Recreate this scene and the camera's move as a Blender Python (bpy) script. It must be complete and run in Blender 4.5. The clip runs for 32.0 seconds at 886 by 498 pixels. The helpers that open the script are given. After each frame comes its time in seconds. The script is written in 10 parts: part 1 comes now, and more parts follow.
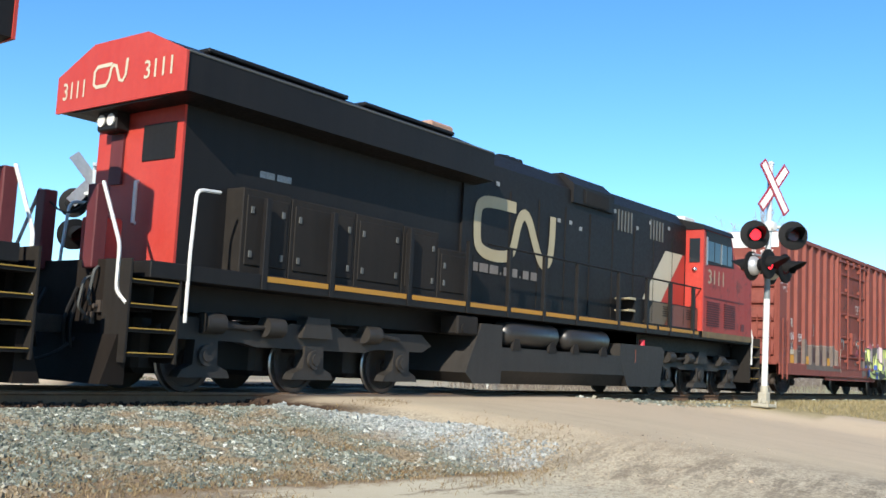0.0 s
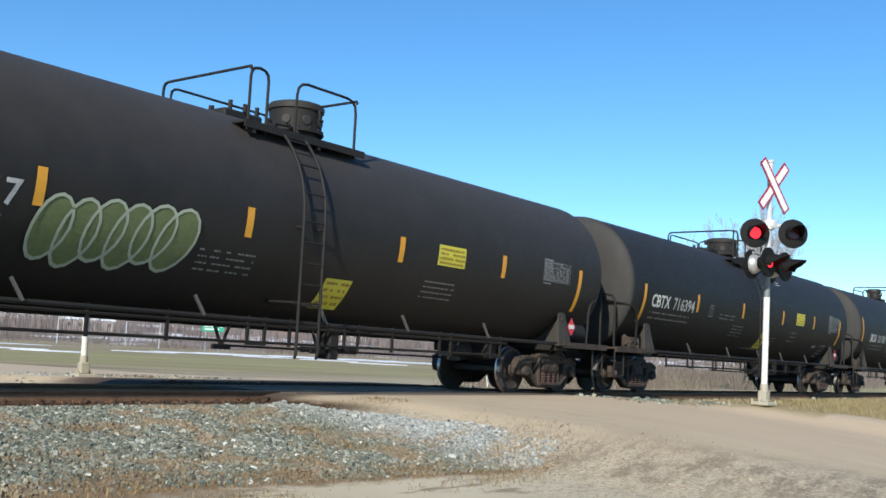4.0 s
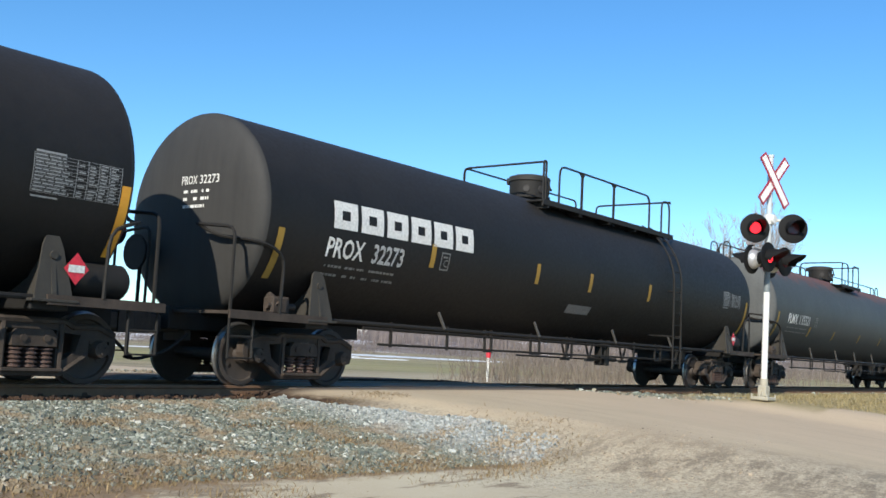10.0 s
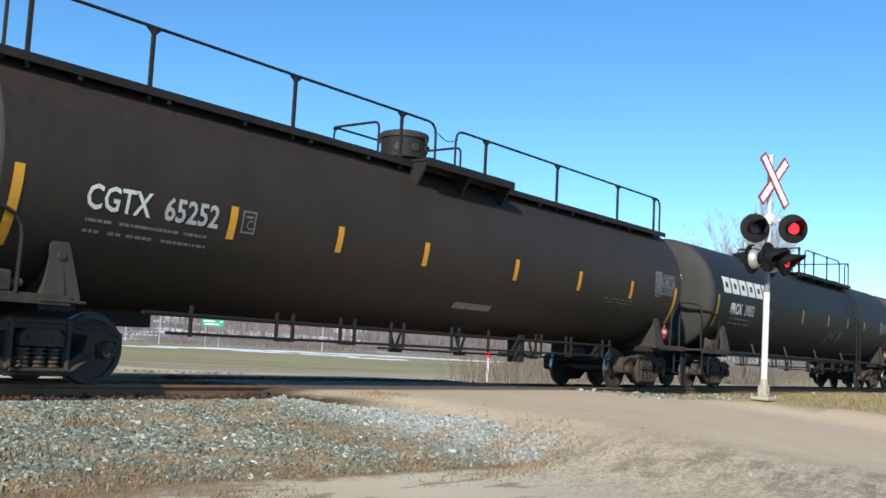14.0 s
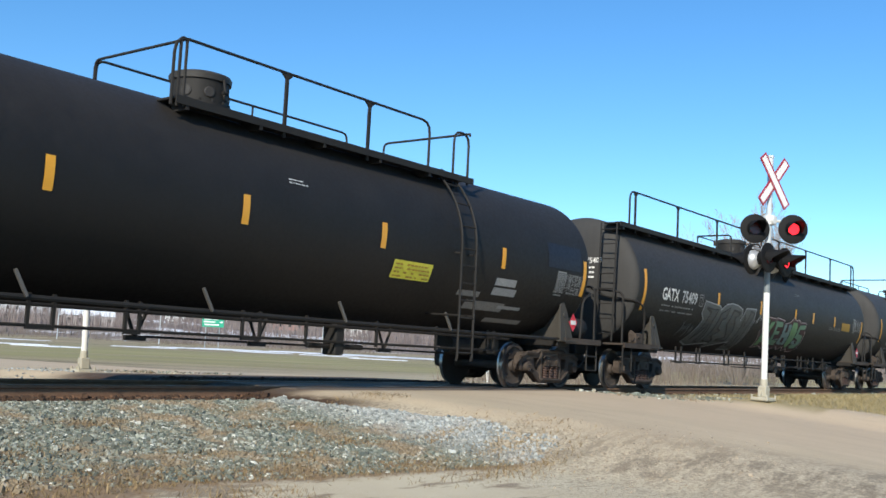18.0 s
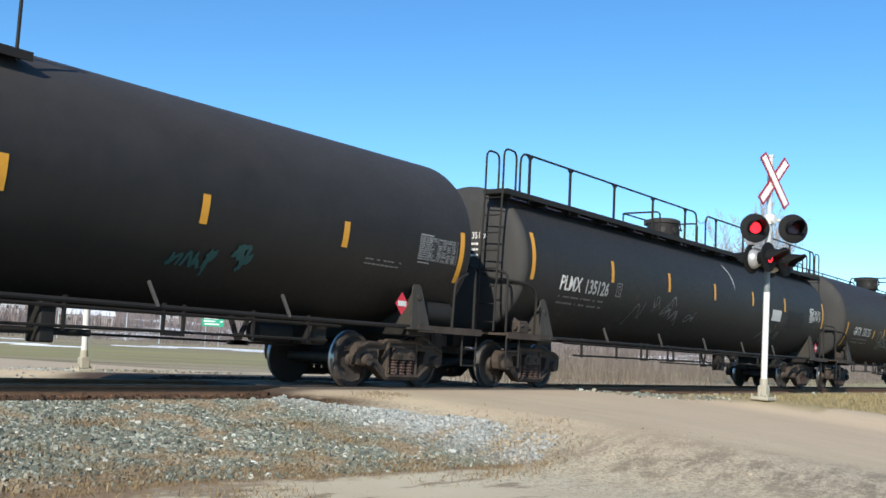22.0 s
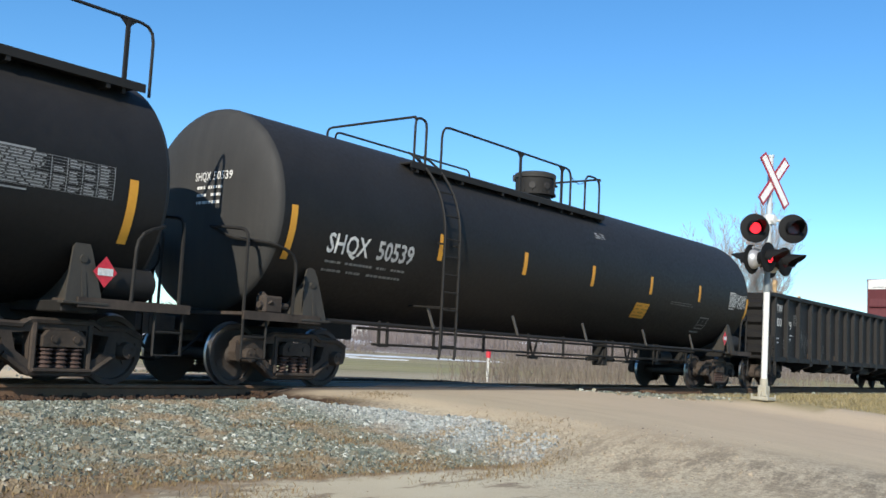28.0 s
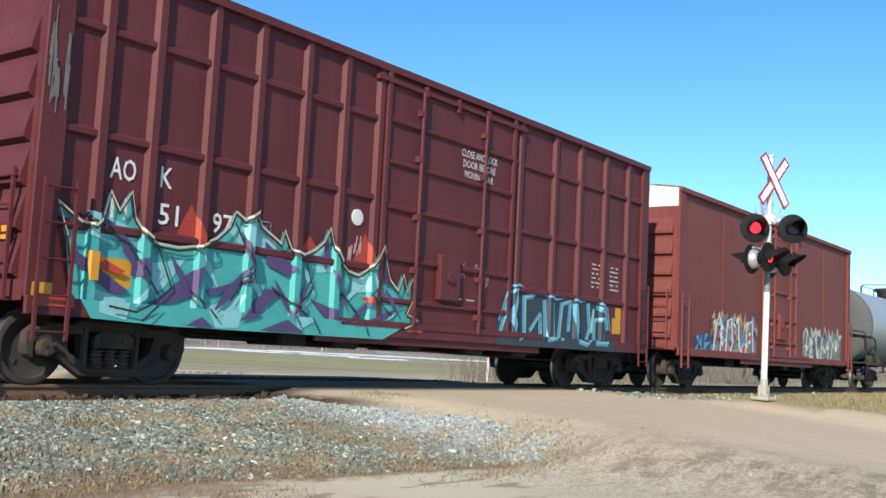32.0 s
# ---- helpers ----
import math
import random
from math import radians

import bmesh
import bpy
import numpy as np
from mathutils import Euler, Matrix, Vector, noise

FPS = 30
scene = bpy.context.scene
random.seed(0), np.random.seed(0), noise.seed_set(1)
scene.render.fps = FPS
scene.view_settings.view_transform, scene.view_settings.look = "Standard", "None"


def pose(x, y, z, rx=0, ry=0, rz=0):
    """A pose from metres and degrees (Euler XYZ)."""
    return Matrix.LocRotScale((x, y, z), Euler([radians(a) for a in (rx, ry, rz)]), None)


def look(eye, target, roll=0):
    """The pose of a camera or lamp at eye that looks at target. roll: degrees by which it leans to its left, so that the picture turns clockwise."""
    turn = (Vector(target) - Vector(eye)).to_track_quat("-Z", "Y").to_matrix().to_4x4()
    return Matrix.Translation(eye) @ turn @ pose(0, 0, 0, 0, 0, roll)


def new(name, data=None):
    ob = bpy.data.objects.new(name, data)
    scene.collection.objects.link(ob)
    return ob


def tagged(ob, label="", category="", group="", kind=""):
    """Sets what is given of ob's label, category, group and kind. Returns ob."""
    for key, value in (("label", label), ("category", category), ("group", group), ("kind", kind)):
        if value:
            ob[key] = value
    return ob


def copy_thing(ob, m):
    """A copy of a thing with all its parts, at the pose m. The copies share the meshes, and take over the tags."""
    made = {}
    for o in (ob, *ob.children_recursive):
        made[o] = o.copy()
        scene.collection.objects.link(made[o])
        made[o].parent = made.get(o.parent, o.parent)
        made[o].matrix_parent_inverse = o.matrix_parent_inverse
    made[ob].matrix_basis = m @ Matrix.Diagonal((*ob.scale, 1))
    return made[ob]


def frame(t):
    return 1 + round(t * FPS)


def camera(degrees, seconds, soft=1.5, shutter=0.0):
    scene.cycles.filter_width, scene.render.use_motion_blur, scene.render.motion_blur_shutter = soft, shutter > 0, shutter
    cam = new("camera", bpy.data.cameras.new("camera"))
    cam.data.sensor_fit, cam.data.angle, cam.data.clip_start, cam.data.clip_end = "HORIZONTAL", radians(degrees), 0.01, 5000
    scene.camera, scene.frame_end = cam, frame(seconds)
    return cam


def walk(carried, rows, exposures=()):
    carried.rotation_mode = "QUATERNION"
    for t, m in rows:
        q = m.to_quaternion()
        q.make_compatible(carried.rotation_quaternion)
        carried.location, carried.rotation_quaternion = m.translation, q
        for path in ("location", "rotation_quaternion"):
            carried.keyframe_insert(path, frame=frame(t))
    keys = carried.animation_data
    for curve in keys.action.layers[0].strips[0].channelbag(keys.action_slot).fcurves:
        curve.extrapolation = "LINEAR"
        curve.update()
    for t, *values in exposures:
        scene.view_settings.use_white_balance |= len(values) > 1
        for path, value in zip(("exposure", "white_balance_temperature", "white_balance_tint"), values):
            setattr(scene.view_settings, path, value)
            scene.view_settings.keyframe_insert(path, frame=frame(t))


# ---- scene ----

# ---------------- camera and its walk ----------------
cam = camera(47.28, 32.0, soft=1.58)
EYE = (0.0, -12.37, 0.643)
AIM = look(EYE, (EYE[0] + 0.7892 * 100, EYE[1] + 0.6057 * 100, EYE[2] + 10.135), 2.867)
# small nods of the tripod head: seconds, thousandths of the focal length (about 0.03 degrees each)
NODS = [
    (0, 12), (0.5, 4), (1, 8), (1.5, 4), (2, 6), (2.5, 6), (3, 4), (3.5, 11), (5.5, -2), (6, 8),
    (6.5, -2), (7, 0), (7.5, -2), (8, 0), (8.5, 6), (9, 0), (9.5, 1), (10, 0), (10.5, 1), (11, 1),
    (11.5, 0), (12, 4), (12.5, 0), (13, 1), (13.5, 0), (14, 0), (14.5, 9), (15, 0), (15.5, 1), (17.5, 0),
    (18, 1), (18.5, 0), (19, 0), (19.5, 3), (20, 0), (20.5, 3), (21, 0), (21.5, 1), (22, 0), (22.5, 0),
    (23, 11), (23.5, 0), (24, 1), (24.5, 0), (25, 0), (25.5, 4), (26, 0), (26.5, 1), (28.5, 0), (29, 4),
    (29.5, 0), (30, 1), (30.5, 0), (31, 0), (31.5, 9), (32, 0),
]
# the film camera opens up and stops down a little on the way
STOPS = [(0, 0.48), (1, 0.42), (2, 0.26), (3, 0.22), (7, 0.25), (9, 0.27), (12, 0.17), (13, 0.14), (14, 0.25), (18, 0.25), (25, 0.25), (29, 0.06), (30, -0.4), (31, -0.15), (32, 0.4)]
walk(cam, [(t, AIM @ pose(0, 0, 0, math.degrees(n / 1791.0))) for t, n in NODS], STOPS)

# ---------------- world, sun ----------------
SUN_TO = Vector((-0.805, -0.30, 0.505)).normalized()
world = bpy.data.worlds.new("sky")
scene.world = world
world.use_nodes = True
sky = world.node_tree.nodes.new("ShaderNodeTexSky")
sky.sky_type, sky.sun_disc = "NISHITA", False
sky.sun_elevation = math.asin(SUN_TO.z)
sky.sun_rotation = math.atan2(SUN_TO.x, SUN_TO.y)
sky.altitude, sky.air_density, sky.dust_density, sky.ozone_density = 100, 0.9, 0.0, 3.0
background = world.node_tree.nodes["Background"]
background.inputs[1].default_value = 0.15
depth = world.node_tree.nodes.new("ShaderNodeHueSaturation")
depth.inputs["Saturation"].default_value = 1.2
world.node_tree.links.new(sky.outputs[0], depth.inputs["Color"])
cool = world.node_tree.nodes.new("ShaderNodeMix")
cool.data_type, cool.blend_type = "RGBA", "MULTIPLY"
cool.inputs[0].default_value = 1.0
cool.inputs[7].default_value = (0.84, 1.0, 1.03, 1)
world.node_tree.links.new(depth.outputs[0], cool.inputs[6])
world.node_tree.links.new(cool.outputs[2], background.inputs[0])
sun = new("sun", bpy.data.lights.new("sun", "SUN"))
sun.data.energy, sun.data.angle, sun.data.color = 5.0, radians(0.53), (1.0, 0.935, 0.81)
sun.matrix_world = look(SUN_TO * 60, (0, 0, 0))

# ---------------- materials ----------------
def nodes_of(name):
    m = bpy.data.materials.new(name)
    m.use_nodes = True
    return m, m.node_tree.nodes, m.node_tree.links, m.node_tree.nodes["Principled BSDF"]


def rgba(c):
    return (c[0], c[1], c[2], 1)


def noise_node(n, l, coord, scale, detail=5, rough=0.6, stretch=None):
    t = n.new("ShaderNodeTexNoise")
    t.inputs["Scale"].default_value, t.inputs["Detail"].default_value = scale, detail
    t.inputs["Roughness"].default_value = rough
    if stretch:
        mp = n.new("ShaderNodeMapping")
        mp.inputs["Scale"].default_value = stretch
        l.new(coord, mp.inputs[0])
        coord = mp.outputs[0]
    l.new(coord, t.inputs["Vector"])
    return t.outputs["Fac"]


def ramp(n, l, src, a, b, lo=(0, 0, 0), hi=(1, 1, 1)):
    r = n.new("ShaderNodeValToRGB")
    r.color_ramp.elements[0].position, r.color_ramp.elements[1].position = a, b
    r.color_ramp.elements[0].color, r.color_ramp.elements[1].color = rgba(lo), rgba(hi)
    l.new(src, r.inputs[0])
    return r.outputs[0]


def mix(n, l, fac, a, b, mode="MIX"):
    m = n.new("ShaderNodeMix")
    m.data_type, m.blend_type = "RGBA", mode
    for sock, v in ((m.inputs[0], fac), (m.inputs[6], a), (m.inputs[7], b)):
        if isinstance(v, (int, float)):
            sock.default_value = v
        elif isinstance(v, tuple):
            sock.default_value = rgba(v)
        else:
            l.new(v, sock)
    return m.outputs[2]


def bump(n, l, bsdf, height, strength, dist=0.01):
    b = n.new("ShaderNodeBump")
    b.inputs["Strength"].default_value, b.inputs["Distance"].default_value = strength, dist
    l.new(height, b.inputs["Height"])
    l.new(b.outputs[0], bsdf.inputs["Normal"])


def painted(name, base, worn, rough=0.5, metal=0.0, streak=0.35, big=0.7, fine=14, bumpy=0.15, rust=None, rust_amt=0.72, spec=0.5, top_rust_or_lit=None):
    """Weathered paint on steel: broad fading, fine grime, rain streaks, optional rust blotches."""
    m, n, l, b = nodes_of(name)
    co = n.new("ShaderNodeTexCoord").outputs["Object"]
    broad = noise_node(n, l, co, big, 4)
    grit = noise_node(n, l, co, fine, 6, 0.7)
    runs = noise_node(n, l, co, 3.0, 4, 0.6, (2.2, 2.2, 0.16))
    c = mix(n, l, ramp(n, l, broad, 0.32, 0.72), base, worn)
    c = mix(n, l, streak, c, mix(n, l, ramp(n, l, runs, 0.35, 0.7), base, worn))
    c = mix(n, l, 0.35, c, mix(n, l, ramp(n, l, grit, 0.3, 0.75), tuple(0.55 * v for v in base), worn))
    if rust:
        spots = noise_node(n, l, co, 2.3, 8, 0.75)
        c = mix(n, l, ramp(n, l, spots, rust_amt - 0.1, rust_amt + 0.04), c, rust)
    # tint rising with height: rust on some tanks, light from above on others
    if top_rust_or_lit:
        z0, z1, tint = top_rust_or_lit
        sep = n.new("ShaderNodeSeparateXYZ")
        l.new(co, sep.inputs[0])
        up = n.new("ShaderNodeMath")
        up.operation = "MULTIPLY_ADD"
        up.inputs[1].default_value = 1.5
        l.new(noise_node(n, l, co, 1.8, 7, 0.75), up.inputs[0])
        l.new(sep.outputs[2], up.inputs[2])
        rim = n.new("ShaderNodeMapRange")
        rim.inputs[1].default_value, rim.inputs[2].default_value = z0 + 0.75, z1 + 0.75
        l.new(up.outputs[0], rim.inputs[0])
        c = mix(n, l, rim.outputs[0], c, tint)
    l.new(c, b.inputs["Base Color"])
    b.inputs["Specular IOR Level"].default_value = spec
    b.inputs["Metallic"].default_value = metal
    rr = ramp(n, l, grit, 0.3, 0.8, (rough - 0.1,) * 3, (min(1, rough + 0.15),) * 3)
    l.new(rr, b.inputs["Roughness"])
    bump(n, l, b, broad if bumpy > 0.5 else grit, bumpy, 0.004)
    return m


def plain(name, base, rough=0.6, metal=0.0, vary=0.2, scale=20):
    m, n, l, b = nodes_of(name)
    co = n.new("ShaderNodeTexCoord").outputs["Object"]
    g = noise_node(n, l, co, scale, 5, 0.65)
    c = mix(n, l, ramp(n, l, g, 0.3, 0.72), tuple(v * (1 - vary) for v in base), tuple(min(1, v * (1 + vary)) for v in base))
    l.new(c, b.inputs["Base Color"])
    b.inputs["Roughness"].default_value, b.inputs["Metallic"].default_value = rough, metal
    bump(n, l, b, g, 0.12, 0.003)
    return m


def glowing(name, color, strength):
    m, n, l, b = nodes_of(name)
    b.inputs["Base Color"].default_value = rgba(color)
    b.inputs["Emission Color"].default_value = rgba(color)
    b.inputs["Emission Strength"].default_value = strength
    return m


M = {}
# black and coal: light on the upper shell painted as paler tops
M["tank_black"] = painted("tank_black", (0.0128, 0.0112, 0.0102), (0.026, 0.0226, 0.0200), 0.62, streak=0.3, spec=0.35, top_rust_or_lit=(2.5, 4.3, (0.052, 0.047, 0.043)))
M["tank_coal"] = painted("tank_coal", (0.0066, 0.0058, 0.0054), (0.0130, 0.0114, 0.0104), 0.62, streak=0.25, spec=0.35, top_rust_or_lit=(2.7, 4.5, (0.030, 0.027, 0.025)))
M["tank_grey"] = painted("tank_grey", (0.044, 0.048, 0.048), (0.080, 0.085, 0.082), 0.62, streak=0.3, spec=0.35, top_rust_or_lit=(3.55, 3.95, (0.15, 0.062, 0.038)))
M["tank_brown"] = painted("tank_brown", (0.0235, 0.0165, 0.0118), (0.046, 0.0325, 0.0228), 0.62, streak=0.4, spec=0.35)
M["tank_slate"] = painted("tank_slate", (0.0175, 0.0168, 0.0160), (0.034, 0.0315, 0.0285), 0.62, streak=0.35, rust=(0.085, 0.045, 0.028), rust_amt=0.70, spec=0.35, top_rust_or_lit=(3.75, 4.2, (0.12, 0.06, 0.035)))
M["tank_silver"] = painted("tank_silver", (0.26, 0.28, 0.30), (0.40, 0.42, 0.43), 0.4, streak=0.4)
# dusty heads, made paler than the shell to carry their sunlit brightness
M["dusty_lit_head"] = painted("dusty_lit_head", (0.031, 0.030, 0.0285), (0.052, 0.050, 0.047), 0.7, streak=0.5, big=0.9, spec=0.3)
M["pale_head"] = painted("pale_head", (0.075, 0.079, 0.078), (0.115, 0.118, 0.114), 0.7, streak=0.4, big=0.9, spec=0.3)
M["saddle_grey"] = painted("saddle_grey", (0.034, 0.031, 0.027), (0.066, 0.060, 0.050), 0.75, fine=25, spec=0.3)
M["iron"] = painted("iron", (0.010, 0.0095, 0.009), (0.028, 0.025, 0.022), 0.7, fine=25, spec=0.3)
M["dome_lid"] = painted("dome_lid", (0.014, 0.013, 0.012), (0.055, 0.05, 0.044), 0.6, fine=18, spec=0.4)
M["truck"] = painted("truck", (0.024, 0.019, 0.0155), (0.098, 0.074, 0.058), 0.8, big=2.5, fine=30, streak=0.3, spec=0.3)
M["wheel"] = painted("wheel", (0.034, 0.027, 0.023), (0.080, 0.064, 0.054), 0.7, metal=0.15, fine=30)
M["spring_rust"] = painted("spring_rust", (0.055, 0.030, 0.024), (0.11, 0.066, 0.05), 0.75, fine=30)
M["tread"] = plain("tread", (0.42, 0.40, 0.38), 0.32, 0.9, 0.2)
M["box_red"] = painted("box_red", (0.180, 0.040, 0.028), (0.275, 0.080, 0.056), 0.65, streak=0.55, rust=(0.070, 0.030, 0.023), rust_amt=0.68, spec=0.3)
M["box_maroon"] = painted("box_maroon", (0.085, 0.0155, 0.020), (0.14, 0.034, 0.036), 0.6, streak=0.45, spec=0.3)
M["box_rust"] = painted("box_rust", (0.15, 0.033, 0.028), (0.225, 0.066, 0.053), 0.65, streak=0.5, spec=0.3)
M["loco_black"] = painted("loco_black", (0.0080, 0.0076, 0.0082), (0.0185, 0.0165, 0.0155), 0.55, streak=0.4, spec=0.22)
M["fuel_grey"] = painted("fuel_grey", (0.017, 0.0150, 0.0130), (0.042, 0.0360, 0.0310), 0.62, spec=0.4)
M["stack_tan"] = painted("stack_tan", (0.34, 0.185, 0.125), (0.48, 0.30, 0.21), 0.8)
M["loco_grime"] = painted("loco_grime", (0.0105, 0.0090, 0.0078), (0.026, 0.0215, 0.018), 0.75, spec=0.25)
M["amber"] = painted("amber", (0.50, 0.23, 0.016), (0.34, 0.18, 0.035), 0.6)
M["old_cream"] = painted("old_cream", (0.47, 0.40, 0.25), (0.38, 0.32, 0.20), 0.6)
M["reservoir"] = painted("reservoir", (0.018, 0.0165, 0.015), (0.034, 0.030, 0.027), 0.38, spec=0.5)
M["sill_tan"] = painted("sill_tan", (0.22, 0.15, 0.06), (0.10, 0.070, 0.045), 0.75, big=2.5)
M["strip_rust"] = painted("strip_rust", (0.075, 0.045, 0.028), (0.11, 0.07, 0.04), 0.7)
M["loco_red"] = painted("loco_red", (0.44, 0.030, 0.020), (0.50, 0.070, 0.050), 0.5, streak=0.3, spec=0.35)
# darker copy of the red: the cab side's weaker light, plus grime blotches
M["cab_red_shaded"] = painted("cab_red_shaded", (0.30, 0.024, 0.018), (0.36, 0.060, 0.045), 0.55, streak=0.5, rust=(0.10, 0.026, 0.020), rust_amt=0.62, spec=0.3)
M["box_door"] = painted("box_door", (0.16, 0.036, 0.026), (0.255, 0.072, 0.050), 0.7, streak=0.5, rust=(0.055, 0.025, 0.019), rust_amt=0.62, spec=0.25)
M["pilot_black"] = painted("pilot_black", (0.0095, 0.0070, 0.0055), (0.022, 0.0165, 0.013), 0.8, spec=0.15)
M["cream"] = painted("cream", (0.62, 0.56, 0.42), (0.50, 0.43, 0.30), 0.6)
M["white"] = painted("white", (0.78, 0.77, 0.74), (0.60, 0.58, 0.54), 0.55)
M["letters"] = plain("letters", (0.68, 0.67, 0.63), 0.6, 0, 0.25, 30)
M["faint"] = plain("faint", (0.19, 0.185, 0.175), 0.7, 0, 0.3, 30)
M["chalk"] = plain("chalk", (0.27, 0.275, 0.27), 0.7, 0, 0.3, 30)
M["dun"] = painted("dun", (0.10, 0.072, 0.058), (0.19, 0.145, 0.118), 0.7, big=5, fine=40)
M["umber"] = painted("umber", (0.055, 0.026, 0.024), (0.085, 0.045, 0.040), 0.7, big=4)
M["navy_grey"] = painted("navy_grey", (0.13, 0.135, 0.145), (0.20, 0.20, 0.20), 0.6)
M["tank_letters"] = plain("tank_letters", (0.44, 0.437, 0.42), 0.6, 0, 0.35, 30)
M["base_cream"] = painted("base_cream", (0.46, 0.43, 0.34), (0.33, 0.30, 0.23), 0.7, big=4)
M["yellow"] = painted("yellow", (0.80, 0.36, 0.015), (0.70, 0.34, 0.05), 0.5)
M["lemon"] = painted("lemon", (0.72, 0.66, 0.03), (0.60, 0.55, 0.10), 0.6)
M["dull_yellow"] = painted("dull_yellow", (0.43, 0.25, 0.03), (0.32, 0.20, 0.045), 0.7)
M["red_sign"] = plain("red_sign", (0.62, 0.03, 0.05), 0.5)
M["gon_black"] = painted("gon_black", (0.0062, 0.0058, 0.0058), (0.0185, 0.0165, 0.0155), 0.65, rust=(0.08, 0.038, 0.02), rust_amt=0.7, spec=0.3)
M["glass"] = plain("glass", (0.02, 0.025, 0.03), 0.08, 0.0, 0.1)
M["steel"] = plain("steel", (0.45, 0.45, 0.45), 0.35, 0.9, 0.15)
M["chrome"] = plain("chrome", (0.7, 0.7, 0.68), 0.2, 1.0, 0.1)
M["teal"] = painted("teal", (0.012, 0.075, 0.075), (0.02, 0.11, 0.105), 0.6)
for key, a, b in (("aqua", (0.20, 0.52, 0.52), (0.34, 0.64, 0.62)), ("purple", (0.07, 0.045, 0.13), (0.11, 0.07, 0.18)), ("flame", (0.55, 0.035, 0.02), (0.50, 0.08, 0.03)), ("lime", (0.52, 0.60, 0.16), (0.66, 0.72, 0.27)), ("ink", (0.012, 0.013, 0.016), (0.03, 0.03, 0.03)), ("skyblue", (0.08, 0.28, 0.42), (0.16, 0.40, 0.55)), ("pink", (0.50, 0.25, 0.27), (0.60, 0.36, 0.36)), ("navy", (0.02, 0.035, 0.12), (0.03, 0.05, 0.17)), ("ash", (0.14, 0.12, 0.105), (0.24, 0.215, 0.19)), ("moss", (0.10, 0.13, 0.045), (0.19, 0.22, 0.09)), ("silver_spray", (0.075, 0.078, 0.074), (0.115, 0.118, 0.112)), ("leaf", (0.11, 0.25, 0.09), (0.19, 0.33, 0.18)), ("meadow", (0.10, 0.23, 0.13), (0.18, 0.30, 0.20)), ("sage", (0.13, 0.22, 0.20), (0.20, 0.28, 0.27)), ("soot", (0.022, 0.021, 0.020), (0.035, 0.034, 0.032)), ("fog", (0.058, 0.059, 0.056), (0.092, 0.093, 0.088)), ("wine", (0.045, 0.016, 0.020), (0.075, 0.028, 0.032)), ("pale_pink", (0.42, 0.33, 0.33), (0.55, 0.45, 0.45)), ("pale_moss", (0.34, 0.38, 0.28), (0.46, 0.50, 0.38)), ("brace", (0.07, 0.066, 0.06), (0.11, 0.10, 0.09)), ("teal_spray", (0.05, 0.36, 0.33), (0.09, 0.45, 0.41)), ("blue_spray", (0.03, 0.06, 0.30), (0.05, 0.10, 0.38)), ("glow_red", (0.34, 0.035, 0.02), (0.50, 0.07, 0.03)), ("navy_soot", (0.022, 0.030, 0.045), (0.04, 0.055, 0.075)), ("navy_patch", (0.004, 0.006, 0.014), (0.008, 0.010, 0.022)), ("grimy_red", (0.15, 0.042, 0.026), (0.20, 0.066, 0.042)), ("grimy_tan", (0.115, 0.082, 0.050), (0.17, 0.125, 0.080)), ("magenta", (0.42, 0.06, 0.11), (0.50, 0.16, 0.19))):
    M[key] = painted(key, a, b, 0.6)
M["plate"] = painted("plate", (0.70, 0.30, 0.01), (0.62, 0.30, 0.03), 0.5)

# ---------------- mesh helpers ----------------
from mathutils.geometry import tessellate_polygon


def part(name, bm, material, parent=None, label="", smooth=False):
    """Links a bmesh as one mesh object under a thing or a part."""
    me = bpy.data.meshes.new(name)
    bmesh.ops.recalc_face_normals(bm, faces=bm.faces)
    bm.to_mesh(me)
    bm.free()
    me.materials.append(material)
    if smooth:
        me.polygons.foreach_set("use_smooth", [True] * len(me.polygons))
        me.set_sharp_from_angle(angle=radians(38))
    ob = new(name, me)
    ob.parent = parent
    if label:
        ob["label"] = label
    return ob


def share(src, name, parent, x=0, y=0, z=0, rz=0):
    """Another object on the mesh of src."""
    ob = new(name, src.data)
    ob.parent = parent
    ob.matrix_basis = pose(x, y, z, 0, 0, rz)
    return ob


def thing(name, label, category, group="", at=(0, 0, 0)):
    ob = new(name)
    ob.location = at
    ob.empty_display_size = 0.3
    return tagged(ob, label, category, group)


def box(bm, x0, x1, y0, y1, z0, z1, m=None, bevel=0.0):
    vs = [bm.verts.new((x, y, z)) for x in (x0, x1) for y in (y0, y1) for z in (z0, z1)]
    if m is not None:
        for v in vs:
            v.co = m @ v.co
    fs = [bm.faces.new([vs[i] for i in q]) for q in ((0, 1, 3, 2), (4, 6, 7, 5), (0, 4, 5, 1), (2, 3, 7, 6), (0, 2, 6, 4), (1, 5, 7, 3))]
    if bevel:
        es = {e for f in fs for e in f.edges}
        bmesh.ops.bevel(bm, geom=list(es), offset=bevel, segments=1, affect="EDGES", profile=0.5)


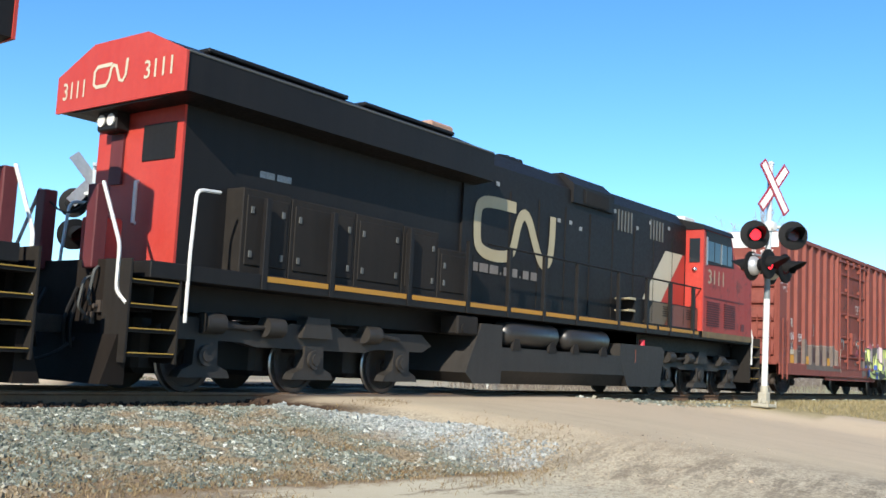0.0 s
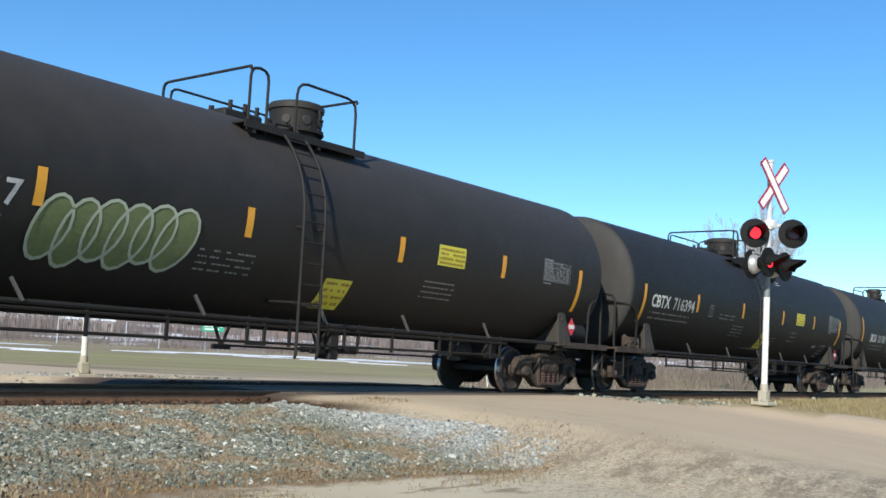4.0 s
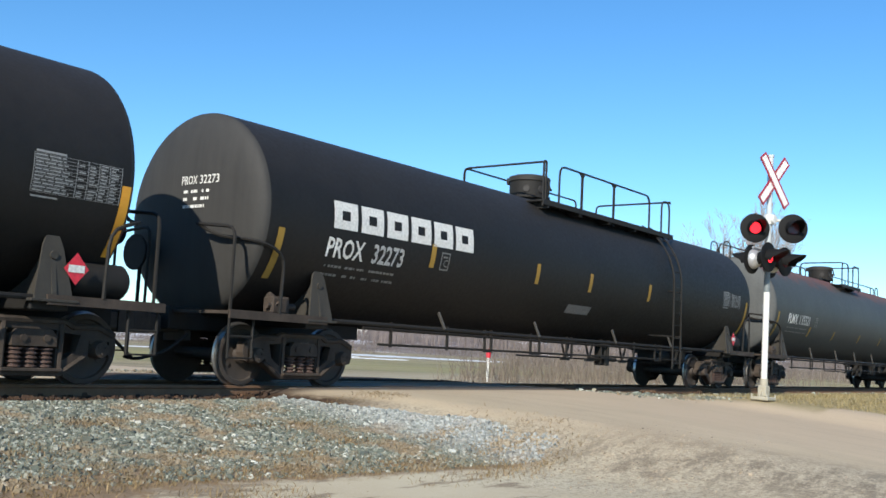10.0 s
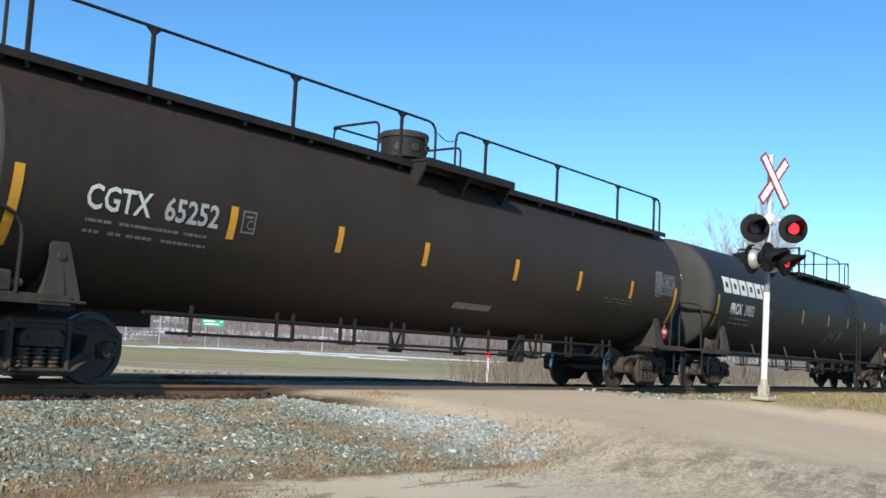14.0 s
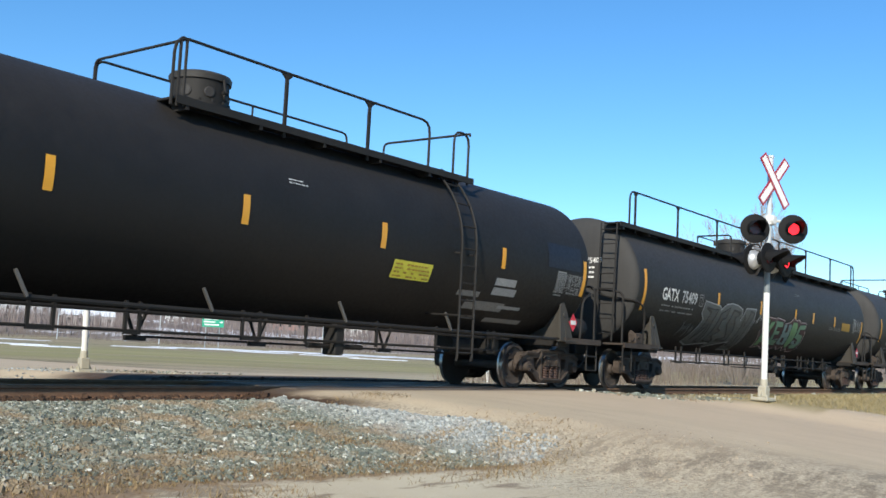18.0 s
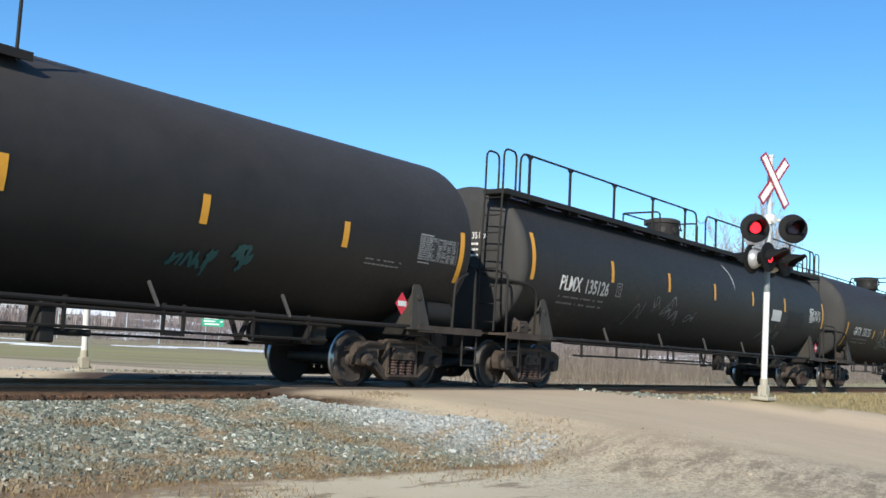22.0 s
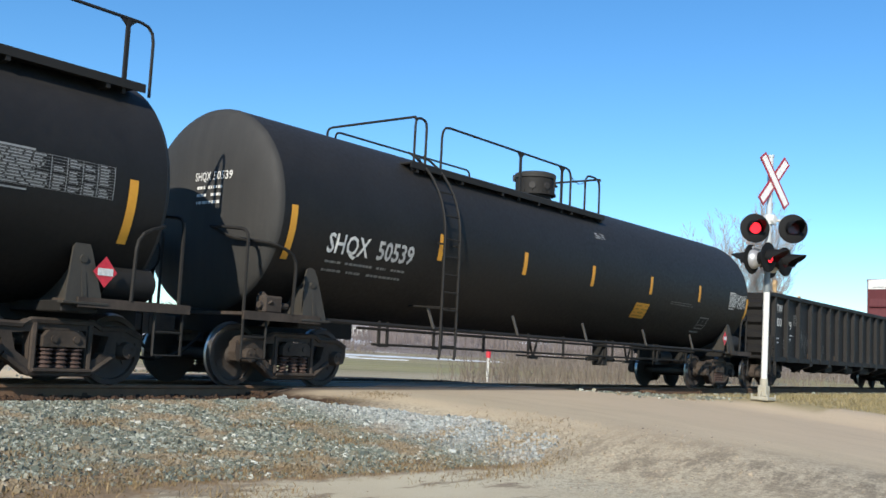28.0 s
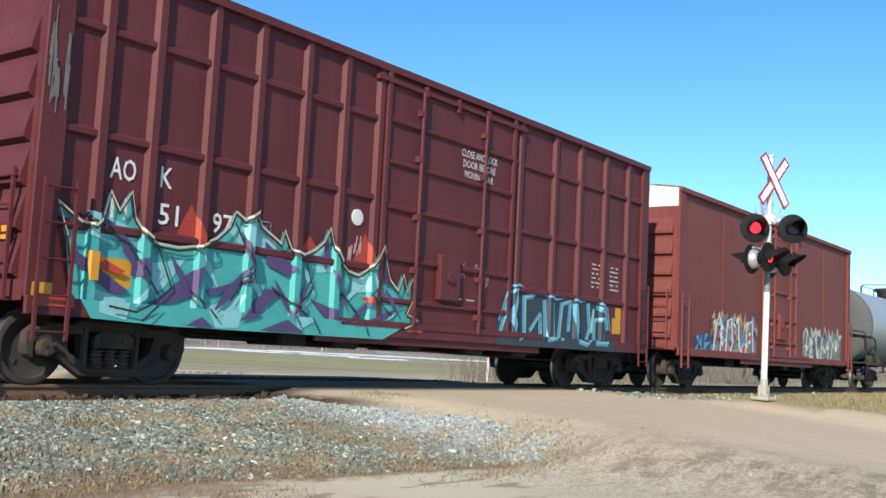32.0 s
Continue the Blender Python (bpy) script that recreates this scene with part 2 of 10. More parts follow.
def rod(bm, a, b, r, n=8, r2=None, caps=True):
    a, b = Vector(a), Vector(b)
    d = (b - a).normalized()
    u = d.orthogonal().normalized()
    w = d.cross(u)
    r2 = r if r2 is None else r2
    ra = [bm.verts.new(a + r * (math.cos(t) * u + math.sin(t) * w)) for t in (2 * math.pi * i / n for i in range(n))]
    rb = [bm.verts.new(b + r2 * (math.cos(t) * u + math.sin(t) * w)) for t in (2 * math.pi * i / n for i in range(n))]
    for i in range(n):
        bm.faces.new((ra[i], ra[(i + 1) % n], rb[(i + 1) % n], rb[i]))
    if caps:
        bm.faces.new(ra[::-1])
        bm.faces.new(rb)


def pipe(bm, pts, r, n=6):
    """One tube through all the points."""
    pts = [Vector(p) for p in pts]
    rings = []
    u = None
    for k, p in enumerate(pts):
        d = (pts[min(k + 1, len(pts) - 1)] - pts[max(k - 1, 0)]).normalized()
        u = d.orthogonal().normalized() if u is None else (u - d * u.dot(d)).normalized()
        w = d.cross(u)
        rings.append([bm.verts.new(p + r * (math.cos(t) * u + math.sin(t) * w)) for t in (2 * math.pi * i / n for i in range(n))])
    for a, b in zip(rings, rings[1:]):
        for i in range(n):
            bm.faces.new((a[i], a[(i + 1) % n], b[(i + 1) % n], b[i]))
    bm.faces.new(rings[0][::-1])
    bm.faces.new(rings[-1])


def clipped(poly, axis, cut, keep_low):
    """The part of a convex outline on one side of a straight cut."""
    out = []
    for p, q in zip(poly, poly[1:] + poly[:1]):
        a, b = p[axis] - cut, q[axis] - cut
        if keep_low:
            a, b = -a, -b
        if a >= 0:
            out.append(p)
        if (a > 0 and b < 0) or (a < 0 and b > 0):
            t = a / (a - b)
            out.append((p[0] + (q[0] - p[0]) * t, p[1] + (q[1] - p[1]) * t))
    return out


def decal(bm, pts, put, axis, cuts):
    """A painted outline laid on a bent surface: cut into strips, each strip set on the surface by put(x, z, middle)."""
    tris = tessellate_polygon([[Vector((x, z, 0)) for x, z in pts]])
    cuts = sorted(cuts)
    for tri in tris:
        rest = [tuple(pts[i]) for i in tri]
        for c in cuts + [1e9]:
            if len(rest) < 3:
                break
            low = clipped(rest, axis, c, True)
            rest = clipped(rest, axis, c, False)
            if len(low) >= 3:
                mid = sum(p[axis] for p in low) / len(low)
                try:
                    bm.faces.new([bm.verts.new(put(x, z, mid)) for x, z in low])
                except ValueError:
                    pass


def ribbon(pts, w):
    """Outlines of the short pieces that make up a sprayed line."""
    pts = [p for i, p in enumerate(pts) if i == 0 or math.hypot(p[0] - pts[i - 1][0], p[1] - pts[i - 1][1]) > 1e-4]
    if len(pts) < 2:
        return []
    closed = len(pts) > 3 and math.hypot(pts[0][0] - pts[-1][0], pts[0][1] - pts[-1][1]) < 1e-4
    units = [((q[0] - p[0]) / math.hypot(q[0] - p[0], q[1] - p[1]), (q[1] - p[1]) / math.hypot(q[0] - p[0], q[1] - p[1])) for p, q in zip(pts, pts[1:])]
    sides = []
    for i, p in enumerate(pts):
        a = units[i - 1] if i else (units[-1] if closed else units[0])
        b = units[i] if i < len(units) else (units[0] if closed else units[-1])
        tx, tz = a[0] + b[0], a[1] + b[1]
        ln = math.hypot(tx, tz)
        if ln < 0.5:
            tx, tz, ln = a[0] + 0.01, a[1], 1.0
        k = w / 2 * min(1.6, 2 / max(ln, 0.9)) / ln
        sides.append(((p[0] - tz * k, p[1] + tx * k), (p[0] + tz * k, p[1] - tx * k)))
    return [[u[0], u[1], v[1], v[0]] for u, v in zip(sides, sides[1:])]


def bent(pts, rad=0.12, k=3):
    """A polyline with its corners rounded."""
    pts = [Vector(p) for p in pts]
    out = [pts[0]]
    for a, b, c in zip(pts, pts[1:], pts[2:]):
        u, w = (a - b), (c - b)
        d = min(rad, u.length * 0.45, w.length * 0.45)
        p, q = b + u.normalized() * d, b + w.normalized() * d
        for i in range(k + 1):
            t = i / k
            out.append((1 - t) ** 2 * p + 2 * t * (1 - t) * b + t * t * q)
    return out + [pts[-1]]


def lathe(bm, prof, n=32, axis="x", at=(0, 0, 0)):
    """A body of revolution: prof is pairs (along, radius)."""
    rings = []
    for a, r in prof:
        ring = []
        for i in range(n):
            t = 2 * math.pi * i / n
            c, s = r * math.cos(t), r * math.sin(t)
            p = {"x": (a, c, s), "y": (c, a, s), "z": (c, s, a)}[axis]
            ring.append(bm.verts.new((p[0] + at[0], p[1] + at[1], p[2] + at[2])))
        rings.append(ring)
    for p, q in zip(rings, rings[1:]):
        for i in range(n):
            bm.faces.new((p[i], p[(i + 1) % n], q[(i + 1) % n], q[i]))
    bm.faces.new(rings[0][::-1])
    bm.faces.new(rings[-1])


def slab(bm, outline, y0, y1, plane="xz", holes=()):
    """A flat plate with an outline (and holes), given thickness."""
    def put(p, y):
        return {"xz": (p[0], y, p[1]), "yz": (y, p[0], p[1]), "xy": (p[0], p[1], y)}[plane]
    if not holes:
        a = [bm.verts.new(put(p, y0)) for p in outline]
        b = [bm.verts.new(put(p, y1)) for p in outline]
        bm.faces.new(a)
        bm.faces.new(b[::-1])
        for i in range(len(a)):
            j = (i + 1) % len(a)
            bm.faces.new((a[i], a[j], b[j], b[i]))
        return
    loops = []
    for pts in (outline, *holes):
        vs = [bm.verts.new(put(p, y0)) for p in pts]
        loops.append([bm.edges.new((vs[i], vs[(i + 1) % len(vs)])) for i in range(len(vs))])
    fill = bmesh.ops.triangle_fill(bm, use_beauty=True, edges=[e for lp in loops for e in lp])
    faces = [g for g in fill["geom"] if isinstance(g, bmesh.types.BMFace)]
    ex = bmesh.ops.extrude_face_region(bm, geom=faces)
    off = Vector(put((0, 0), y1 - y0)) - Vector(put((0, 0), 0))
    for g in ex["geom"]:
        if isinstance(g, bmesh.types.BMVert):
            g.co += off


def words(bm, text, x, z, size, put, width=None, bold=0.0):
    """Lettering from the built-in font; put(x, z) maps a flat place to the surface. x is the left end, z the base line."""
    cu = bpy.data.curves.new("type", "FONT")
    cu.body, cu.size, cu.offset, cu.resolution_u = text, 1.0, bold, 2
    ob = bpy.data.objects.new("type", cu)
    me = bpy.data.meshes.new_from_object(ob)
    co = [v.co.copy() for v in me.vertices]
    if co:
        x0, x1 = min(c.x for c in co), max(c.x for c in co)
        hgt = max(c.y for c in co)
        sx = width / (x1 - x0) if width else size / hgt
        vs = [bm.verts.new(put(x + (c.x - x0) * sx, z + c.y * size / hgt)) for c in co]
        for f in me.polygons:
            try:
                bm.faces.new([vs[i] for i in f.vertices])
            except ValueError:
                pass
    bpy.data.objects.remove(ob)
    bpy.data.curves.remove(cu)
    bpy.data.meshes.remove(me)


def patch(bm, x0, x1, z0, z1, put, n=3, lean=0.0):
    """A painted rectangle laid on a surface."""
    nx = max(1, n if x1 - x0 > 0.5 else 1)
    nz = max(1, int(abs(z1 - z0) / 0.12))
    g = [[bm.verts.new(put(x0 + (x1 - x0) * i / nx + lean * j / nz, z0 + (z1 - z0) * j / nz)) for j in range(nz + 1)] for i in range(nx + 1)]
    for i in range(nx):
        for j in range(nz):
            bm.faces.new((g[i][j], g[i + 1][j], g[i + 1][j + 1], g[i][j + 1]))


def bars(bm, x0, x1, z_top, lines, put, rng, hgt=0.035, gap=0.05):
    """Small print that cannot be read: rows of short bars."""
    for k in range(lines):
        x = x0
        z = z_top - k * (hgt + gap)
        while x < x1 - 0.03:
            w = min(rng.uniform(0.02, 0.11), x1 - x)
            patch(bm, x, x + w, z - hgt, z, put)
            x += w + (rng.uniform(0.012, 0.022) if rng.random() < 0.8 else rng.uniform(0.05, 0.16))

# ---------------- ground, road, track ----------------
ROAD_X0, ROAD_X1 = 10.6, 19.4


def smooth(a, b, v):
    t = np.clip((v - a) / (b - a), 0, 1)
    return t * t * (3 - 2 * t)


def height(x, y):
    """The lie of the land: rail head is zero."""
    x, y = np.asarray(x, float), np.asarray(y, float)
    near = np.interp(y, [-60, -12, -6.6, -5.4, -4.2, -2.7, -1.9, -1.3, 1.3, 1.9, 3.2, 6, 14, 40, 200, 1500],
                     [-0.9, -0.80, -0.68, -0.60, -0.47, -0.26, -0.19, -0.17, -0.17, -0.19, -0.28, -0.34, -0.42, -0.55, -0.9, -1.6])
    right = np.interp(y, [-60, -14, -8, -5.0, -2.6, -1.9, -1.3, 1.3, 1.9, 3.2, 6, 14, 40, 200, 1500],
                      [-0.9, -0.60, -0.20, 0.02, -0.10, -0.19, -0.17, -0.17, -0.19, -0.28, -0.34, -0.42, -0.55, -0.9, -1.6])
    road = np.interp(y, [-60, -14, -10, -7, -5, -3.2, -2.2, -0.8, 0.8, 2.4, 4, 6, 12, 40, 200, 1500],
                     [-0.9, -0.80, -0.60, -0.32, -0.15, -0.03, -0.02, -0.02, -0.02, -0.02, -0.05, -0.10, -0.25, -0.5, -0.88, -1.59])
    side = np.where(x < 15, near, right)
    skew = np.clip((-y - 1.2) * 0.30, 0, 1.4)
    k = smooth(ROAD_X0 - 0.5 - 0.1 * skew, ROAD_X0 + 0.6 + skew, x) * (1 - smooth(ROAD_X1 - 0.4, ROAD_X1 + 1.2, x))
    # wooded rise at the far edge of the field
    away = np.hypot(x, y + 12.4)
    rise = np.interp(away, [0, 255, 300, 380, 520, 900, 4000], [0, 0, 1.0, 6.0, 15.0, 20, 20])
    return side * (1 - k) + road * k + rise


def graded(lo, hi, dense0, dense1, step, grow=1.25):
    v = list(np.arange(dense0, dense1 + step / 2, step))
    d, a = step, dense0
    while a > lo:
        d *= grow
        a -= d
        v.insert(0, a)
    d, a = step, dense1
    while a < hi:
        d *= grow
        a += d
        v.append(a)
    return np.array(v)


def sheet(name, xs, ys, fz, material):
    X, Y = np.meshgrid(xs, ys, indexing="ij")
    Z = fz(X, Y)
    co = np.stack([X, Y, Z], -1).reshape(-1, 3)
    nx, ny = len(xs), len(ys)
    i = (np.arange(nx - 1)[:, None] * ny + np.arange(ny - 1)[None, :]).ravel()
    me = bpy.data.meshes.new(name)
    me.from_pydata(co.tolist(), [], np.stack([i, i + ny, i + ny + 1, i + 1], -1).tolist())
    me.polygons.foreach_set("use_smooth", [True] * len(me.polygons))
    me.materials.append(material)
    return new(name, me)


def ground_material():
    m, n, l, b = nodes_of("ground")
    geo = n.new("ShaderNodeNewGeometry").outputs["Position"]
    sep = n.new("ShaderNodeSeparateXYZ")
    l.new(geo, sep.inputs[0])
    X, Y = sep.outputs[0], sep.outputs[1]

    def band(v, a, b2):
        r = n.new("ShaderNodeMapRange")
        r.interpolation_type = "SMOOTHSTEP"
        r.inputs[1].default_value, r.inputs[2].default_value = a, b2
        l.new(v, r.inputs[0])
        return r.outputs[0]

    def op(kind, a, b2):
        q = n.new("ShaderNodeMath")
        q.operation = "MULTIPLY" if kind == "TIMES" else kind
        q.use_clamp = kind == "MULTIPLY"
        for s, v in zip(q.inputs, (a, b2)):
            if isinstance(v, (int, float)):
                s.default_value = v
            else:
                l.new(v, s)
        return q.outputs[0]
    big = noise_node(n, l, geo, 0.35, 5)
    mid = noise_node(n, l, geo, 1.6, 6, 0.65)
    fine = noise_node(n, l, geo, 26, 6, 0.75)
    grit = noise_node(n, l, geo, 90, 3, 0.7)
    wob = op("ADD", op("MULTIPLY", op("SUBTRACT", mid, 0.5), 1.3), Y)
    wobx = op("ADD", op("MULTIPLY", op("SUBTRACT", mid, 0.5), 1.6), X)
    # smooth beige dirt of the road
    lanes = noise_node(n, l, geo, 1.0, 5, 0.6, (1.0, 0.22, 1))
    dirt = mix(n, l, ramp(n, l, big, 0.35, 0.65), (0.455, 0.365, 0.243), (0.52, 0.42, 0.287))
    dirt = mix(n, l, ramp(n, l, lanes, 0.45, 0.72, hi=(0.45, 0.45, 0.45)), dirt, (0.37, 0.285, 0.20))
    dirt = mix(n, l, ramp(n, l, grit, 0.52, 0.75, hi=(0.4, 0.4, 0.4)), dirt, (0.47, 0.385, 0.285))
    dirt = mix(n, l, op("MULTIPLY", band(X, 12.0, 17.0), 0.6), dirt, (0.49, 0.378, 0.265))
    tracks = noise_node(n, l, geo, 0.9, 6, 0.7, (2.2, 0.35, 1))
    dirt = mix(n, l, ramp(n, l, tracks, 0.52, 0.68, hi=(0.4, 0.4, 0.4)), dirt, (0.36, 0.295, 0.21))
    dirt = mix(n, l, ramp(n, l, noise_node(n, l, geo, 34, 5, 0.8), 0.56, 0.62, hi=(0.45, 0.45, 0.45)), dirt, (0.29, 0.24, 0.185))
    # dark cinder strip behind the track, with the train's shadow put into its colour
    shaded_shoulder = op("MULTIPLY", band(Y, 1.2, 1.9), op("SUBTRACT", 1.0, band(wob, 4.0, 5.6)))
    dirt = mix(n, l, shaded_shoulder, dirt, mix(n, l, ramp(n, l, mid, 0.4, 0.62), (0.052, 0.035, 0.025), (0.082, 0.057, 0.040)))
    # gravelly grey-brown where road and lane meet
    mott = noise_node(n, l, geo, 3.2, 7, 0.75, (0.5, 1.2, 1))
    loose = mix(n, l, ramp(n, l, fine, 0.35, 0.68), (0.32, 0.265, 0.185), (0.56, 0.48, 0.35))
    loose = mix(n, l, op("MULTIPLY", ramp(n, l, mott, 0.47, 0.56), op("SUBTRACT", 1.0, band(wob, -6.3, -5.3))), loose, mix(n, l, ramp(n, l, fine, 0.4, 0.66), (0.185, 0.150, 0.105), (0.32, 0.270, 0.195)))
    specks = ramp(n, l, noise_node(n, l, geo, 17, 6, 0.85), 0.51, 0.55, hi=(0.6, 0.6, 0.6))
    loose = mix(n, l, specks, loose, (0.17, 0.135, 0.10))
    # pale lane with damp brown stains
    lane = mix(n, l, ramp(n, l, big, 0.4, 0.62), (0.54, 0.475, 0.34), (0.46, 0.385, 0.265))
    stain = ramp(n, l, noise_node(n, l, geo, 1.3, 6, 0.7, (0.45, 1.6, 1)), 0.53, 0.59, hi=(0.85, 0.85, 0.85))
    lane = mix(n, l, stain, lane, (0.20, 0.148, 0.098))
    lane = mix(n, l, op("MULTIPLY", specks, band(wobx, 8.0, 9.6)), lane, (0.17, 0.13, 0.09))
    lane = mix(n, l, ramp(n, l, grit, 0.5, 0.75, hi=(0.6, 0.6, 0.6)), lane, (0.66, 0.60, 0.47))
    # stony soil with rusty weeds between the track and the lane
    soil = mix(n, l, ramp(n, l, mid, 0.40, 0.60), (0.20, 0.15, 0.105), (0.245, 0.155, 0.075))
    soil = mix(n, l, ramp(n, l, fine, 0.4, 0.7, hi=(0.7, 0.7, 0.7)), soil, (0.30, 0.235, 0.16))
    soil = mix(n, l, band(wobx, 9.9, 10.9), soil, loose)
    # oily ground along the track, darkened further for the train's shade
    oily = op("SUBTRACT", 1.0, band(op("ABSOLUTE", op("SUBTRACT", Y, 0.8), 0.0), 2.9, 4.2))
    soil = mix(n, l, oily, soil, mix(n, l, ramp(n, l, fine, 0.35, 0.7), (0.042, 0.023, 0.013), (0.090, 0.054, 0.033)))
    grass = mix(n, l, ramp(n, l, mid, 0.35, 0.7), (0.27, 0.215, 0.105), (0.37, 0.30, 0.165))
    turn = n.new("ShaderNodeVectorRotate")
    turn.inputs["Angle"].default_value = 0.55
    l.new(geo, turn.inputs["Vector"])
    rows = turn.outputs[0]
    field = mix(n, l, ramp(n, l, noise_node(n, l, rows, 0.06, 5, 0.6, (0.5, 2.4, 1)), 0.44, 0.56), (0.38, 0.31, 0.19), (0.235, 0.21, 0.11))
    field = mix(n, l, ramp(n, l, noise_node(n, l, rows, 0.22, 6, 0.75, (0.25, 2.2, 1)), 0.48, 0.55, hi=(0.8, 0.8, 0.8)), field, (0.165, 0.118, 0.078))
    field = mix(n, l, ramp(n, l, fine, 0.45, 0.8, hi=(0.6, 0.6, 0.6)), field, (0.40, 0.34, 0.23))
    # the strip nearest the far side of the track is worn bare, then pale and green by turns
    field = mix(n, l, op("MULTIPLY", op("SUBTRACT", 1.0, band(wob, 12.0, 24.0)), 0.75), field, (0.40, 0.335, 0.235))
    green = op("MULTIPLY", band(op("ADD", op("TIMES", X, 0.5), Y), 34.0, 52.0), op("SUBTRACT", 1.0, band(op("ADD", op("TIMES", X, 0.5), Y), 95.0, 150.0)))
    field = mix(n, l, op("MULTIPLY", green, ramp(n, l, noise_node(n, l, rows, 0.10, 5, 0.65, (0.35, 2.0, 1)), 0.36, 0.56, hi=(0.85, 0.85, 0.85))), field, (0.285, 0.262, 0.11))
    # scrub and old snow on the rise
    far = op("SQRT", op("ADD", op("POWER", op("ABSOLUTE", X, 0.0), 2.0), op("POWER", op("ABSOLUTE", Y, 0.0), 2.0)), 0.0)
    slope = mix(n, l, ramp(n, l, noise_node(n, l, geo, 0.03, 6, 0.7), 0.42, 0.60), (0.17, 0.135, 0.12), (0.27, 0.225, 0.20))
    slope = mix(n, l, ramp(n, l, noise_node(n, l, geo, 0.022, 5, 0.65), 0.55, 0.60), slope, (0.72, 0.74, 0.78))
    field = mix(n, l, band(far, 262.0, 285.0), field, slope)
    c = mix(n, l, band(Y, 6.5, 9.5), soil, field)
    # near side, beyond the road: dry grass
    beyond = op("MULTIPLY", band(wobx, 19.0, 20.6), op("SUBTRACT", 1.0, band(wob, -4.0, -3.0)))
    c = mix(n, l, beyond, c, grass)
    edge = op("ADD", wob, op("MULTIPLY", op("MAXIMUM", op("SUBTRACT", X, 5.5), 0.0), 0.13))
    edge = op("ADD", edge, op("MULTIPLY", op("MAXIMUM", op("SUBTRACT", 5.4, X), 0.0), 0.8))
    lane_mask = op("SUBTRACT", 1.0, band(edge, -5.45, -5.2))
    verge = band(op("ADD", wobx, op("TIMES", op("MINIMUM", op("ADD", Y, 5.2), 0.0), 0.4)), 20.3, 20.9)
    lane_mask = op("MULTIPLY", lane_mask, op("SUBTRACT", 1.0, verge))
    meet = op("MULTIPLY", band(wobx, 9.6, 11.6), band(wob, -14.0, -8.5))
    lane = mix(n, l, meet, lane, loose)
    packed = band(op("ADD", op("TIMES", Y, 0.38), op("ADD", op("TIMES", wobx, 0.7), op("TIMES", X, 0.3))), 8.5, 10.6)
    lane = mix(n, l, packed, lane, dirt)
    c = mix(n, l, lane_mask, c, lane)
    onroad = op("MULTIPLY", band(op("SUBTRACT", wobx, op("MULTIPLY", op("MAXIMUM", op("SUBTRACT", -1.2, Y), 0.0), 0.25)), ROAD_X0 - 0.1, ROAD_X0 + 0.3),
                op("SUBTRACT", 1.0, band(X, ROAD_X1 + 0.2, ROAD_X1 + 0.9)))
    road = mix(n, l, packed, loose, dirt)
    # dirt over the deck darkened to hold the shade under the train
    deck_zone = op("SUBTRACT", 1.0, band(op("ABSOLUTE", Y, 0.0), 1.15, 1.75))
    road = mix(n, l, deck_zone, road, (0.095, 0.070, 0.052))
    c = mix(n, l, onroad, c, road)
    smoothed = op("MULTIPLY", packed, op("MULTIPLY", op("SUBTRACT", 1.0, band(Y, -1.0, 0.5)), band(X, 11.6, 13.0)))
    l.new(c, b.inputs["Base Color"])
    b.inputs["Roughness"].default_value = 0.95
    b.inputs["Specular IOR Level"].default_value = 0.2
    bump(n, l, b, mix(n, l, smoothed, mix(n, l, 0.5, fine, mid), mix(n, l, 0.3, big, fine)), 0.6, 0.02)
    return m


M["ground"] = ground_material()
ground = sheet("ground", graded(-1500, 2500, -2, 32, 0.12), graded(-400, 2500, -13, 4, 0.12), height, M["ground"])
tagged(ground, "packed dirt road, stony verge and dry field", "ground", kind="structure")


